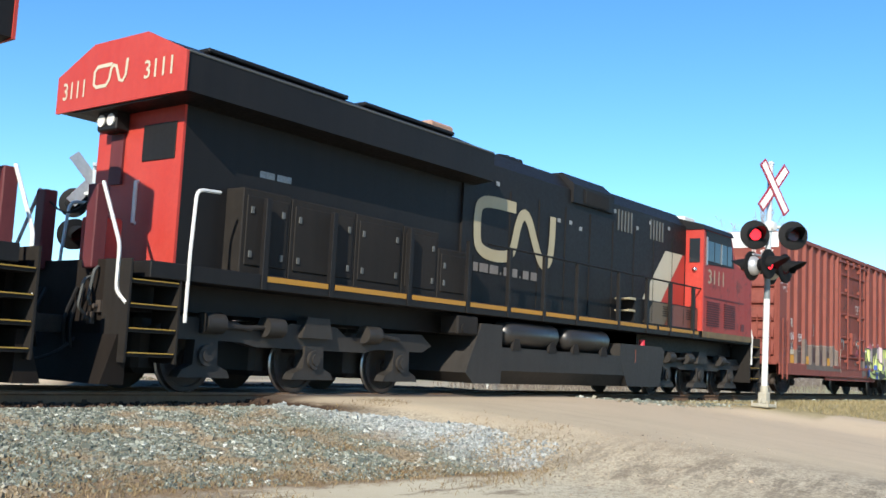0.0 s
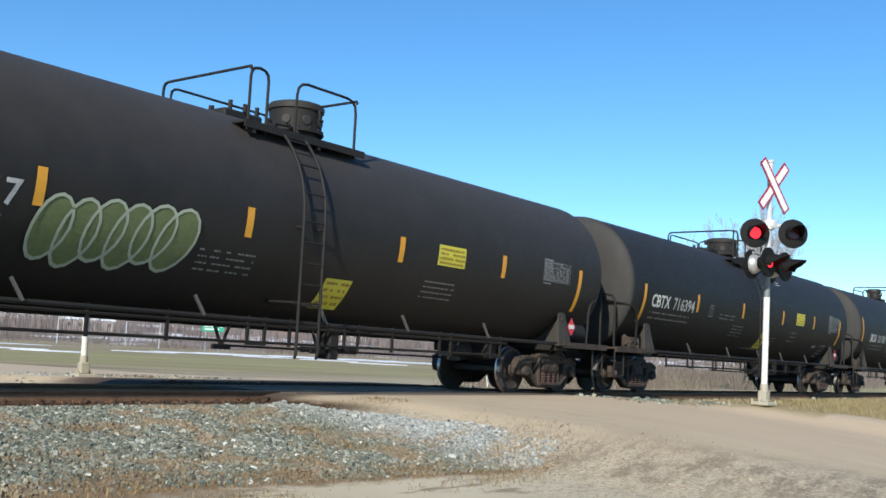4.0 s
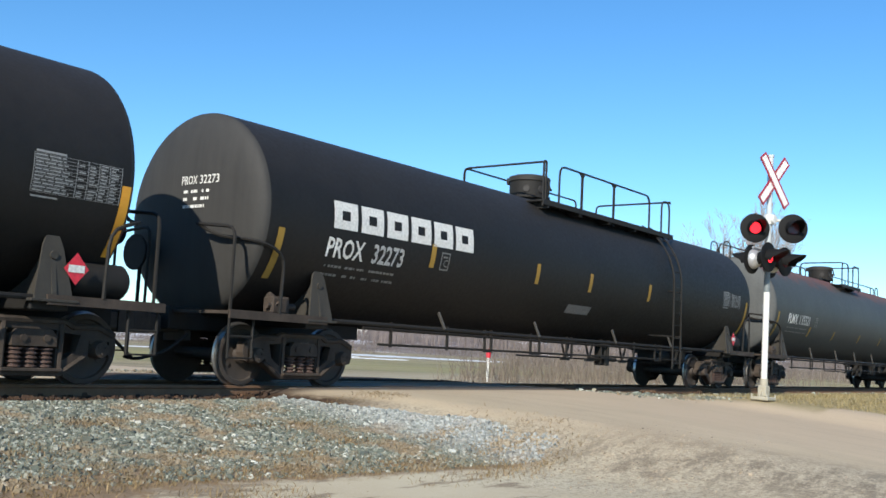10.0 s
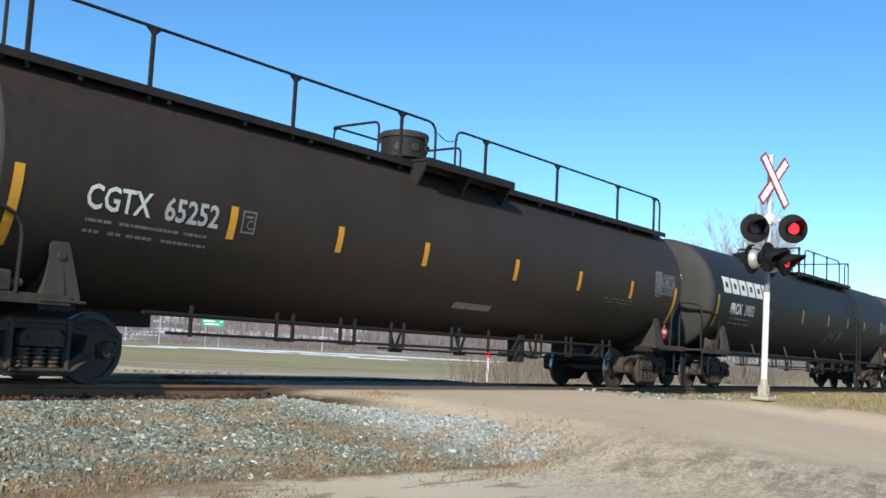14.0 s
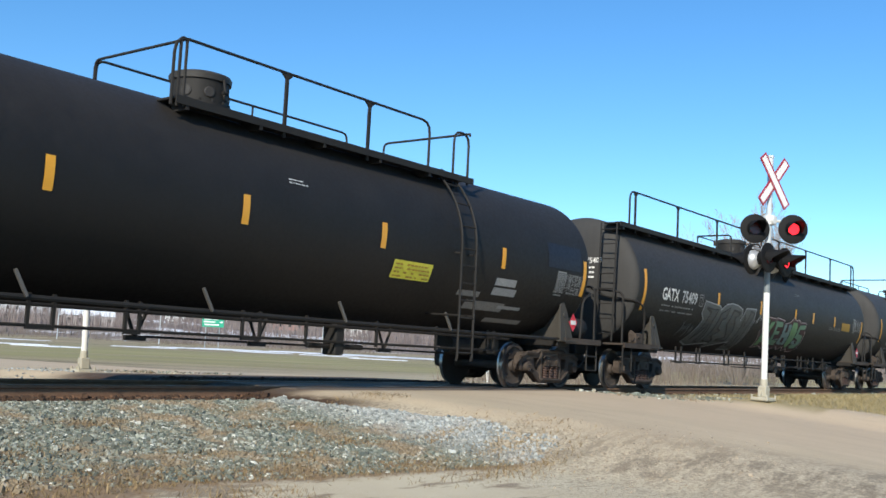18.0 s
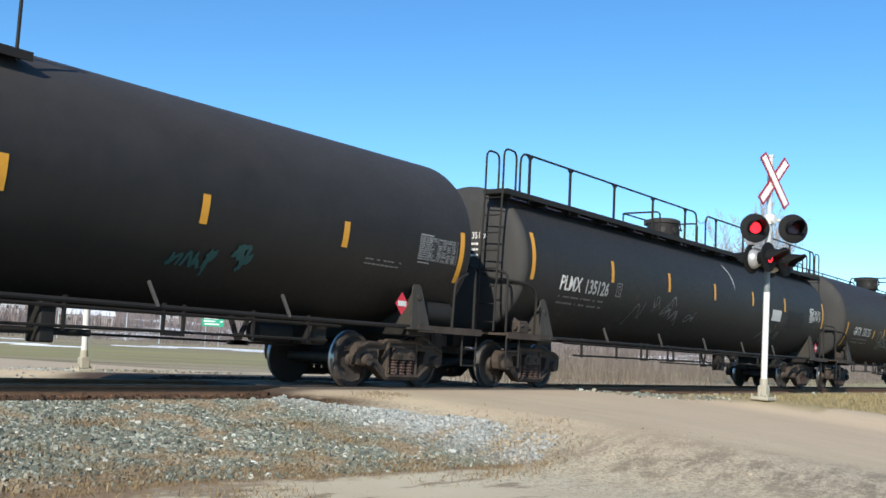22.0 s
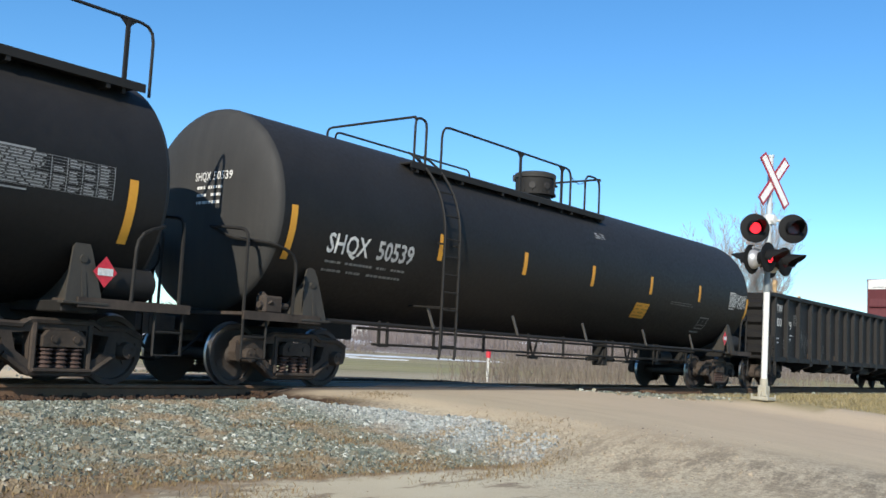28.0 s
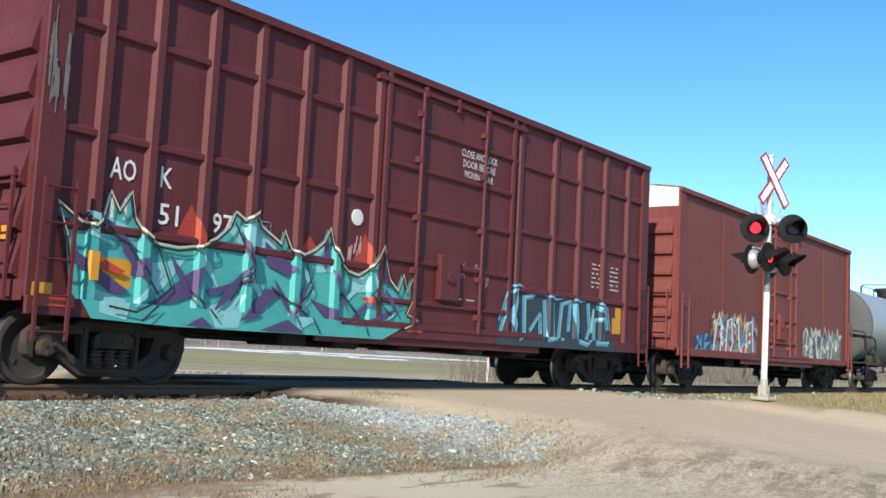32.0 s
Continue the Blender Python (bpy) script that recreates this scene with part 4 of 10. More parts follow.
def hatch(car, R, zc, x=-0.18, r=0.46, tall=0.52):
    """Valve housing on its nozzle: flanged drum, overhanging lid with hinge, hold-down bolts and side ports."""
    top = zc + R
    bm = bmesh.new()
    lathe(bm, [(top - 0.12, r * 0.84), (top + 0.04, r * 0.84), (top + 0.045, r * 1.06), (top + 0.085, r * 1.06), (top + 0.09, r * 0.97), (top + tall - 0.07, r * 0.97)], 32, "z", (x, 0, 0))
    for k in range(14):
        a = 2 * math.pi * k / 14
        c, q = math.cos(a), math.sin(a)
        rod(bm, (x + r * 1.0 * c, r * 1.0 * q, top + 0.08), (x + r * 1.0 * c, r * 1.0 * q, top + 0.125), 0.022, 6)
    dome = part("valve_dome", bm, M["iron"], car, "round valve housing on a bolted flange", smooth=True)
    bm = bmesh.new()
    lathe(bm, [(top + tall - 0.085, r * 1.03), (top + tall - 0.01, r * 1.05), (top + tall + 0.025, r * 1.0), (top + tall + 0.055, r * 0.8), (top + tall + 0.07, r * 0.3), (top + tall + 0.072, 0.02)], 32, "z", (x, 0, 0))
    box(bm, x - 0.16, x + 0.16, r * 0.98, r * 1.14, top + tall - 0.12, top + tall + 0.03, bevel=0.015)
    part("lid", bm, M["dome_lid"], dome, "hinged lid, edge worn pale", smooth=True)
    for a in (205, 250, 295, 340):
        c, q = math.cos(radians(a)), math.sin(radians(a))
        bm = bmesh.new()
        lathe(bm, [(-0.02, 0.085), (0.012, 0.085), (0.02, 0.07), (0.02, 0.01)], 14, "y")
        for v in bm.verts:
            v.co = Matrix.Rotation(radians(a + 90), 3, "Z") @ Vector((v.co.x, -v.co.y, v.co.z)) + Vector((x + r * 0.965 * c, r * 0.965 * q, top + tall * 0.45))
        part("side_port", bm, M["tank_coal"], dome)
    bm = bmesh.new()
    rod(bm, (x + 0.08, -r * 1.0, top + tall - 0.05), (x + 0.08, -r * 1.1, top + tall * 0.5), 0.022)
    rod(bm, (x + 0.04, -r * 1.08, top + tall * 0.5), (x + 0.14, -r * 1.08, top + tall * 0.5), 0.03)
    part("latch", bm, M["iron"], dome)
    return dome


def platform(car, x0, x1, y0, y1, z, posts, rail_z, near=True, name="walkway", steps=True):
    """Grating along the top with a tubular rail on its near side."""
    bm = bmesh.new()
    box(bm, x0, x1, y0, y1, z - 0.035, z, bevel=0.006)
    box(bm, x0, x1, y0 - 0.012, y0 + 0.012, z - 0.10, z + 0.012)
    k = x0 + 0.2
    while k < x1:
        box(bm, k - 0.03, k + 0.03, y0, y1 + 0.1, z - 0.16, z - 0.036)
        k += 1.35
    part(name, bm, M["iron"], car)
    if posts:
        guard(car, "guard_rail", [(posts[0], y0, z), (posts[0], y0, rail_z), (posts[-1], y0, rail_z), (posts[-1], y0, z)], 0.024)
        for q in posts[1:-1]:
            bm = bmesh.new()
            box(bm, q - 0.022, q + 0.022, y0 - 0.022, y0 + 0.022, z - 0.22, rail_z)
            part("rail_post", bm, M["iron"], car)


def far_rail(car, x0, x1, y, z, rail_z, posts=()):
    guard(car, "guard_rail", [(x0, y, z), (x0, y, rail_z), (x1, y, rail_z), (x1, y, z)], 0.022)
    for q in posts:
        bm = bmesh.new()
        rod(bm, (q, y, z - 0.1), (q, y, rail_z), 0.02, 6)
        part("rail_post", bm, M["iron"], car)


def saddle(car, x, R, zc):
    """Bolster web: upright plates that carry the shell over a truck."""
    for s in (-1, 1):
        bm = bmesh.new()
        y = s * 1.42
        yi = -s * 0.0
        pts = [(s * 0.3, 1.02), (s * 1.50, 1.02), (s * 1.50, 1.12), (s * 1.36, 1.78), (s * 1.26, 1.80), (s * 0.95, 1.30)]
        slab(bm, pts, x - 0.03, x + 0.03, "yz")
        # flared outer flange
        f = [(x - 0.25, 1.02), (x + 0.25, 1.02), (x + 0.24, 1.12), (x + 0.13, 1.68), (x + 0.08, 1.80), (x, 1.84), (x - 0.08, 1.80), (x - 0.13, 1.68), (x - 0.24, 1.12)]
        vs = []
        for px, pz in f:
            yy = s * (1.50 - 0.13 * (pz - 1.02) / 0.78)
            vs.append((bm.verts.new((px, yy, pz)), bm.verts.new((px, yy - s * 0.03, pz))))
        bm.faces.new([a for a, b in vs])
        bm.faces.new([b for a, b in vs][::-1])
        for (a, b), (c, d) in zip(vs, vs[1:] + vs[:1]):
            bm.faces.new((a, b, d, c))
        rod(bm, (x, s * 1.40, 1.56), (x, s * 1.435, 1.56), 0.05, 12)
        box(bm, x - 0.31, x + 0.31, *sorted((s * 1.42, s * 1.54)), 1.00, 1.035, bevel=0.006)
        part("saddle", bm, M["saddle_grey"], car, "weathered grey bolster bracket")


def car_end(car, s, tc, xe, xs, R, zc, brake=False, rng=None):
    """Stub sill, end deck, steps, end rails and coupler of one end. s: -1 or +1, xe: pulling face."""
    x = lambda v: s * v
    lo = lambda a, b: (min(s * a, s * b), max(s * a, s * b))
    bm = bmesh.new()
    a, b = lo(tc - 2.2, xe - 0.35)
    box(bm, a, b, -0.28, 0.28, 0.78, 1.12, bevel=0.015)
    a, b = lo(tc - 0.25, tc + 0.25)
    box(bm, a, b, -1.42, 1.42, 0.90, 1.04, bevel=0.015)
    part("stub_sill", bm, M["iron"], car)
    bm = bmesh.new()
    a, b = lo(tc - 0.1, xe - 0.45)
    box(bm, a, b, -1.50, -0.85, 1.03, 1.075)
    box(bm, a, b, 0.85, 1.50, 1.03, 1.075)
    a, b = lo(xe - 0.62, xe - 0.42)
    box(bm, a, b, -1.50, 1.50, 1.03, 1.075)
    a, b = lo(tc - 0.1, xe - 0.42)
    box(bm, a, b, -1.53, -1.49, 0.97, 1.09)
    box(bm, a, b, 1.49, 1.53, 0.97, 1.09)
    part("end_deck", bm, M["truck"], car, "steel end walkway")
    for y in (-1.45, 1.45):
        bm = bmesh.new()
        xa, xb = x(xe - 0.48), x(xe - 0.92)
        pipe(bm, [(xa, y, 1.03), (xa, y, 0.42), (xb, y, 0.42), (xb, y, 1.03)], 0.022)
        pipe(bm, [(xa, y, 0.72), (xb, y, 0.72)], 0.018)
        part("sill_step", bm, M["iron"], car)
    # tall end rail and the bent grab rail round the head
    xr = xe - 0.52
    guard(car, "end_rail", [(x(xr), -1.40, 1.06), (x(xr), -1.40, 2.26), (x(xr), -0.55, 2.34)], 0.026, rad=0.16)
    guard(car, "grab_rail", [(x(xr), -0.55, 2.34), (x(xr - 0.1), -0.9, 2.16), (x(xs + 0.12), -1.55, 2.10), (x(xs - 0.35), -1.56, 1.95), (x(xs - 0.35), -1.52, 1.08)], 0.026, rad=0.3)
    guard(car, "end_rail", [(x(xr), 1.40, 1.06), (x(xr), 1.40, 2.26), (x(xr), 0.55, 2.34), (x(xr), 0.55, 1.06)], 0.024, rad=0.16)
    coupler(car, x(xe - 0.02), s)
    if brake:
        bm = bmesh.new()
        xx = x(xe - 0.55)
        lathe(bm, [(xx - 0.02, 0.24), (xx - 0.02, 0.28), (xx + 0.02, 0.28), (xx + 0.02, 0.24)], 20, "x", (0, 0.92, 1.95))
        for k in range(3):
            t = math.pi * k / 3
            rod(bm, (xx, 0.92 + 0.26 * math.cos(t), 1.95 + 0.26 * math.sin(t)), (xx, 0.92 - 0.26 * math.cos(t), 1.95 - 0.26 * math.sin(t)), 0.014)
        box(bm, min(xx, xx - s * 0.12), max(xx, xx - s * 0.12), 0.84, 1.0, 1.84, 2.02, bevel=0.02)
        rod(bm, (xx - s * 0.1, 0.92, 1.06), (xx - s * 0.1, 0.92, 1.8), 0.03)
        part("hand_brake", bm, M["iron"], car, "hand brake wheel on its housing")
        bm = bmesh.new()
        xx = x(tc + 0.75)
        box(bm, xx - 0.2, xx + 0.16, -1.42, -1.2, 1.08, 1.34, bevel=0.03)
        rod(bm, (xx - 0.26, -1.35, 1.2), (xx + 0.3, -1.35, 1.2), 0.05)
        rod(bm, (xx - 0.08, -1.42, 1.2), (xx - 0.08, -1.2, 1.36), 0.06)
        part("brake_valve", bm, M["truck"], car)
    else:
        bm = bmesh.new()
        xa, xb = x(tc + 0.28), x(tc + 1.22)
        lathe(bm, [(xa, 0.06), (xa + s * 0.05, 0.18), (xa + s * 0.1, 0.225), (xb - s * 0.1, 0.225), (xb - s * 0.05, 0.18), (xb, 0.06)], 20, "x", (0, -1.12, 1.32))
        part("air_reservoir", bm, M["iron"], car, "dark air brake reservoir", smooth=True)


def underside(car, tc, side_pipe, rng, posts=9):
    """Brake rods and hanging piping below the shell."""
    bm = bmesh.new()
    y = -1.02
    a, b = -tc + 1.5, tc - 1.5
    pipe(bm, [(a, y, 0.98), (b, y, 0.98)], 0.026)
    pipe(bm, [(a + 0.4, y, 0.72), (b - 0.3, y, 0.74)], 0.022)
    part("brake_pipe", bm, M["iron"], car)
    for k in range(posts):
        x = a + 0.7 + (b - a - 1.4) * k / (posts - 1) + rng.uniform(-0.3, 0.3)
        bm = bmesh.new()
        w = rng.choice((0.0, 0.22, 0.34))
        box(bm, x - 0.022, x + 0.022, y - 0.02, y + 0.02, 0.68, 1.12)
        if w:
            box(bm, x + w - 0.022, x + w + 0.022, y - 0.02, y + 0.02, 0.68, 1.12)
            box(bm, x, x + w, y - 0.015, y + 0.015, 0.68, 0.715)
        part("pipe_hanger", bm, M["iron"], car)
    bm = bmesh.new()
    rod(bm, (b - 1.5, -0.6, 0.82), (b - 0.8, -0.6, 0.82), 0.16, 14)
    part("brake_cylinder", bm, M["iron"], car)
    bm = bmesh.new()
    box(bm, b - 0.6, b - 0.2, -0.95, -0.5, 0.66, 1.02, bevel=0.05)
    part("outlet_box", bm, M["iron"], car)
    bm = bmesh.new()
    pipe(bm, [(-1.2, -0.5, 0.66), (b - 0.5, -0.5, 0.64)], 0.018)
    part("brake_rod", bm, M["iron"], car)
    for k in range(3):
        x = rng.uniform(-0.3, 0.55) * tc
        bm = bmesh.new()
        rod(bm, (x, -0.92, 1.1), (x + 0.2, -0.92, 0.66), 0.026, 6)
        rod(bm, (x + 0.42, -0.92, 1.1), (x + 0.22, -0.92, 0.66), 0.026, 6)
        box(bm, x + 0.05, x + 0.37, -0.96, -0.88, 0.60, 0.67, bevel=0.008)
        part("rod_hanger", bm, M["iron"], car)
    x = rng.uniform(0.1, 0.35) * tc
    bm = bmesh.new()
    box(bm, x, x + 0.22, -1.0, -0.7, 0.52, 1.08, bevel=0.02)
    rod(bm, (x - 0.5, -0.85, 0.66), (x + 0.8, -0.85, 0.66), 0.045, 8)
    part("slack_adjuster", bm, M["iron"], car)
    if side_pipe:
        bm = bmesh.new()
        pipe(bm, [(-tc + 0.2, -1.40, 1.045), (tc - 0.2, -1.40, 1.045)], 0.036, 8)
        part("side_pipe", bm, M["iron"], car)


def braces(car, xs_list, R, zc):
    """Short slanting angles that hold the side pipe."""
    for x in xs_list:
        bm = bmesh.new()
        p = ring_point(R + 0.01, zc, -46, x - 0.03)
        a, b = Vector((p[0], -1.40, p[2] - 0.08)), Vector((x + 0.12, -1.44, 1.05))
        d = (b - a).normalized()
        rod(bm, a, b, 0.026, 4)
        part("pipe_brace", bm, M["brace"], car, "slanting pipe bracket")


def placard(car, x, z, put):
    bm = bmesh.new()
    for ds in (0.17,):
        vs = [bm.verts.new(put(x + dx, z + dz)) for dx, dz in ((-ds, 0), (0, -ds * 1.15), (ds, 0), (0, ds * 1.15))]
        bm.faces.new(vs)
    pl = part("placard", bm, M["red_sign"], car, "red diamond hazard placard")
    bm = bmesh.new()
    lift = lambda a, b: tuple(Vector(put(a, b)) + Vector((0, -0.006, 0)))
    patch(bm, x - 0.11, x + 0.11, z - 0.045, z + 0.045, lift)
    part("placard_band", bm, M["letters"], pl)


def stencil(car, put, x0, x1, z_top, z_bot, rng, lines=None, material="letters", frame_line=False, label="unreadable data stencil"):
    """A block of small unreadable print."""
    bm = bmesh.new()
    n = lines or max(2, int((z_top - z_bot) / 0.075))
    pitch = (z_top - z_bot) / n
    bars(bm, x0, x1, z_top, n, put, rng, pitch * 0.28, pitch * 0.72)
    if frame_line:
        for a, b, c, d in ((x0 - 0.04, x1 + 0.04, z_top + 0.03, z_top + 0.045), (x0 - 0.04, x1 + 0.04, z_bot - 0.045, z_bot - 0.03), (x0 - 0.05, x0 - 0.035, z_bot - 0.04, z_top + 0.04), (x1 + 0.035, x1 + 0.05, z_bot - 0.04, z_top + 0.04)):
            patch(bm, a, b, c, d, put)
    ob = part("stencil", bm, M[material], car, label)
    ob["kind"] = "stuff"
    return ob


def data_table(car, put, x0, x1, z0, z1, rng, material):
    """Inspection table: a title line, text rows on one side and ruled columns of small cells, all unreadable."""
    w, rows = x1 - x0, 11
    pitch = (z1 - z0) / rows
    bm = bmesh.new()
    patch(bm, x0, x0 + 0.34 * w, z1 + 0.02, z1 + 0.045, put)
    for k in range(rows + 1):
        z = z1 - k * pitch
        patch(bm, x0 - 0.02, x1 + 0.02, z + pitch * 0.12, z + pitch * 0.22, put)
        if k == rows:
            break
        u, stop = x0, x0 + rng.uniform(0.30, 0.46) * w
        while u < stop:
            v = min(stop, u + rng.uniform(0.05, 0.16) * w)
            patch(bm, u, v, z - pitch * 0.52, z - pitch * 0.12, put)
            u = v + 0.016 * w
        for q in range(4):
            u = x0 + (0.49 + 0.13 * q) * w
            if rng.random() < 0.8:
                patch(bm, u, u + rng.uniform(0.05, 0.10) * w, z - pitch * 0.52, z - pitch * 0.12, put)
    for u in (x0 - 0.02, x0 + 0.47 * w, x0 + 0.60 * w, x0 + 0.73 * w, x0 + 0.86 * w, x1 + 0.012):
        patch(bm, u, u + 0.008, z0 + 0.2 * pitch, z1 + 0.2 * pitch, put)
    patch(bm, x0, x0 + 0.3 * w, z0 - 0.05, z0 - 0.03, put)
    ob = part("data_table", bm, M[material], car, "white stencilled inspection table")
    ob["kind"] = "stuff"
    return ob


def frame_mark(car, put, x0, x1, z0, z1, material="chalk"):
    """Stencilled double frame with a line of print under it."""
    bm = bmesh.new()
    t, xm = 0.022, (x0 + x1) / 2
    for a, b, c, d in ((x0, x1, z0, z0 + t), (x0, x1, z1 - t, z1), (x0, x0 + t, z0, z1), (x1 - t, x1, z0, z1), (x0, x1, z0 + 0.3 * (z1 - z0), z0 + 0.3 * (z1 - z0) + t * 0.6), (xm - t * 0.3, xm + t * 0.3, z0 + 0.3 * (z1 - z0), z1), (x0 - 0.08, x1 - 0.1, z0 - 0.10, z0 - 0.07)):
        patch(bm, a, b, c, d, put)
    part("stencil_frame", bm, M[material], car, "white stencilled frame")


def square_mark(car, x, z, put, s=0.25, letter="C", material="faint"):
    bm = bmesh.new()
    t = 0.025
    for a, b, c, d in ((x, x + s, z, z + t), (x, x + s, z + s * 1.25 - t, z + s * 1.25), (x, x + t, z, z + s * 1.25), (x + s - t, x + s, z, z + s * 1.25)):
        patch(bm, a, b, c, d, put)
    patch(bm, x + 0.06, x + s - 0.06, z + s * 0.86, z + s * 0.98, put)
    words(bm, letter, x + s * 0.36, z + 0.06, 0.13, put)
    part("stencil_box", bm, M[material], car, "white stencilled square")


def scribble(car, put, x0, x1, z0, z1, rng, material, n=24, w=0.025):
    """A hurried paint-marker tag: leaning strokes that double back and cross; one part."""
    bm = bmesh.new()
    count = max(3, n // 3)
    lx, lz = x1 - x0, z1 - z0
    for k in range(count):
        cx = x0 + lx * (k + 0.5) / count + rng.uniform(-0.1, 0.1) * lx
        cz = (z0 + z1) / 2 + rng.uniform(-0.22, 0.22) * lz
        rx, rz = lx * max(0.22, 0.9 / count), lz * rng.uniform(0.3, 0.55)
        pts = []
        for q in range(rng.randint(4, 7)):
            up = rng.uniform(0.15, 0.5) * (1 if q % 2 else -1)
            pts.append((cx + rx * (rng.uniform(-0.5, 0.5) + 0.35 * up), cz + 2 * rz * up))
        for _ in range(2):
            pts = [pts[0]] + [p for a, b in zip(pts, pts[1:]) for p in ((a[0] * 0.72 + b[0] * 0.28, a[1] * 0.72 + b[1] * 0.28), (a[0] * 0.28 + b[0] * 0.72, a[1] * 0.28 + b[1] * 0.72))] + [pts[-1]]
        for i, quad in enumerate(ribbon(pts, w * rng.uniform(0.7, 1.15))):
            proud = Vector((0, -0.0016 * k - 0.00015 * i, 0))
            bm.faces.new([bm.verts.new(Vector(put(x, z)) + proud) for x, z in quad])
    ob = part("scribble", bm, M[material], car, "hurried marker tag")
    ob["kind"] = "stuff"
    return ob


def arc_pts(cx, cz, rx, rz, a0, a1, n=10):
    return [(cx + rx * math.cos(radians(a0 + (a1 - a0) * i / n)), cz + rz * math.sin(radians(a0 + (a1 - a0) * i / n))) for i in range(n + 1)]


def end_ladder(car, s, x, y0, y1, zb, zp, hoop_z, reach, lean=0.0):
    """Straight ladder at a tank end up to a small platform, its rails bent over as hoops."""
    for y in (y0, y1):
        over = [(s * x, y, hoop_z), (s * (x - reach), y, hoop_z), (s * (x - reach), y, zp)] if reach else []
        guard(car, "ladder_rail", [(s * (x + lean), y, zb), (s * (x + lean * 0.6), y, (zb + zp) / 2), (s * x, y, zp), *over], 0.022, rad=0.16)
    n = int((zp - zb) / 0.32)
    for k in range(n):
        f = (k + 0.5) / n
        bm = bmesh.new()
        xx = s * (x + lean * (1 - f))
        rod(bm, (xx, y0, zb + (zp - zb) * f), (xx, y1, zb + (zp - zb) * f), 0.014, 6)
        part("ladder_rung", bm, M["iron"], car)
    if not reach:
        return
    bm = bmesh.new()
    a, b = sorted((s * (x + 0.02), s * (x - reach - 0.15)))
    box(bm, a, b, y0 - 0.04, y1 + 0.04, zp - 0.10, zp, bevel=0.008)
    part("end_platform", bm, M["iron"], car)


def loops(car, put, pts_list, w, material, name, label):
    """Broad sprayed lines through given places, one part a line."""
    for pts in pts_list:
        bm = bmesh.new()
        prev = None
        for i, (x, z) in enumerate(pts):
            a, b = pts[max(0, i - 1)], pts[min(len(pts) - 1, i + 1)]
            dx, dz = b[0] - a[0], b[1] - a[1]
            ln = math.hypot(dx, dz) or 1
            v = (bm.verts.new(put(x - dz / ln * w / 2, z + dx / ln * w / 2)), bm.verts.new(put(x + dz / ln * w / 2, z - dx / ln * w / 2)))
            if prev:
                bm.faces.new((prev[0], prev[1], v[1], v[0]))
            prev = v
        part(name, bm, M[material], car, label)


def piece(car, R, zc, shapes, fill, line, w, label, base=0.010):
    """Graffiti shapes on a shell: a filled outline each, with a sprayed edge."""
    cuts = [0.9 + 0.1 * k for k in range(26)]
    for i, pts in enumerate(shapes):
        for lift, outline, mat, name in ((base + 0.002 * (i % 4), [pts] if fill[0] else [], fill[i % len(fill)], "graffiti_shape"), (base + 0.009, ribbon(pts + pts[:1], w) if w else [], line[i % len(line)], "graffiti_line")):
            if not outline:
                continue
            flat = on_tank(R, zc, lift)
            bm = bmesh.new()
            for o in outline:
                decal(bm, o, lambda x, z, mid: flat(x, z), 1, cuts)
            bmesh.ops.remove_doubles(bm, verts=bm.verts, dist=0.0005)
            part(name, bm, M[mat], car, label if name == "graffiti_shape" else "")


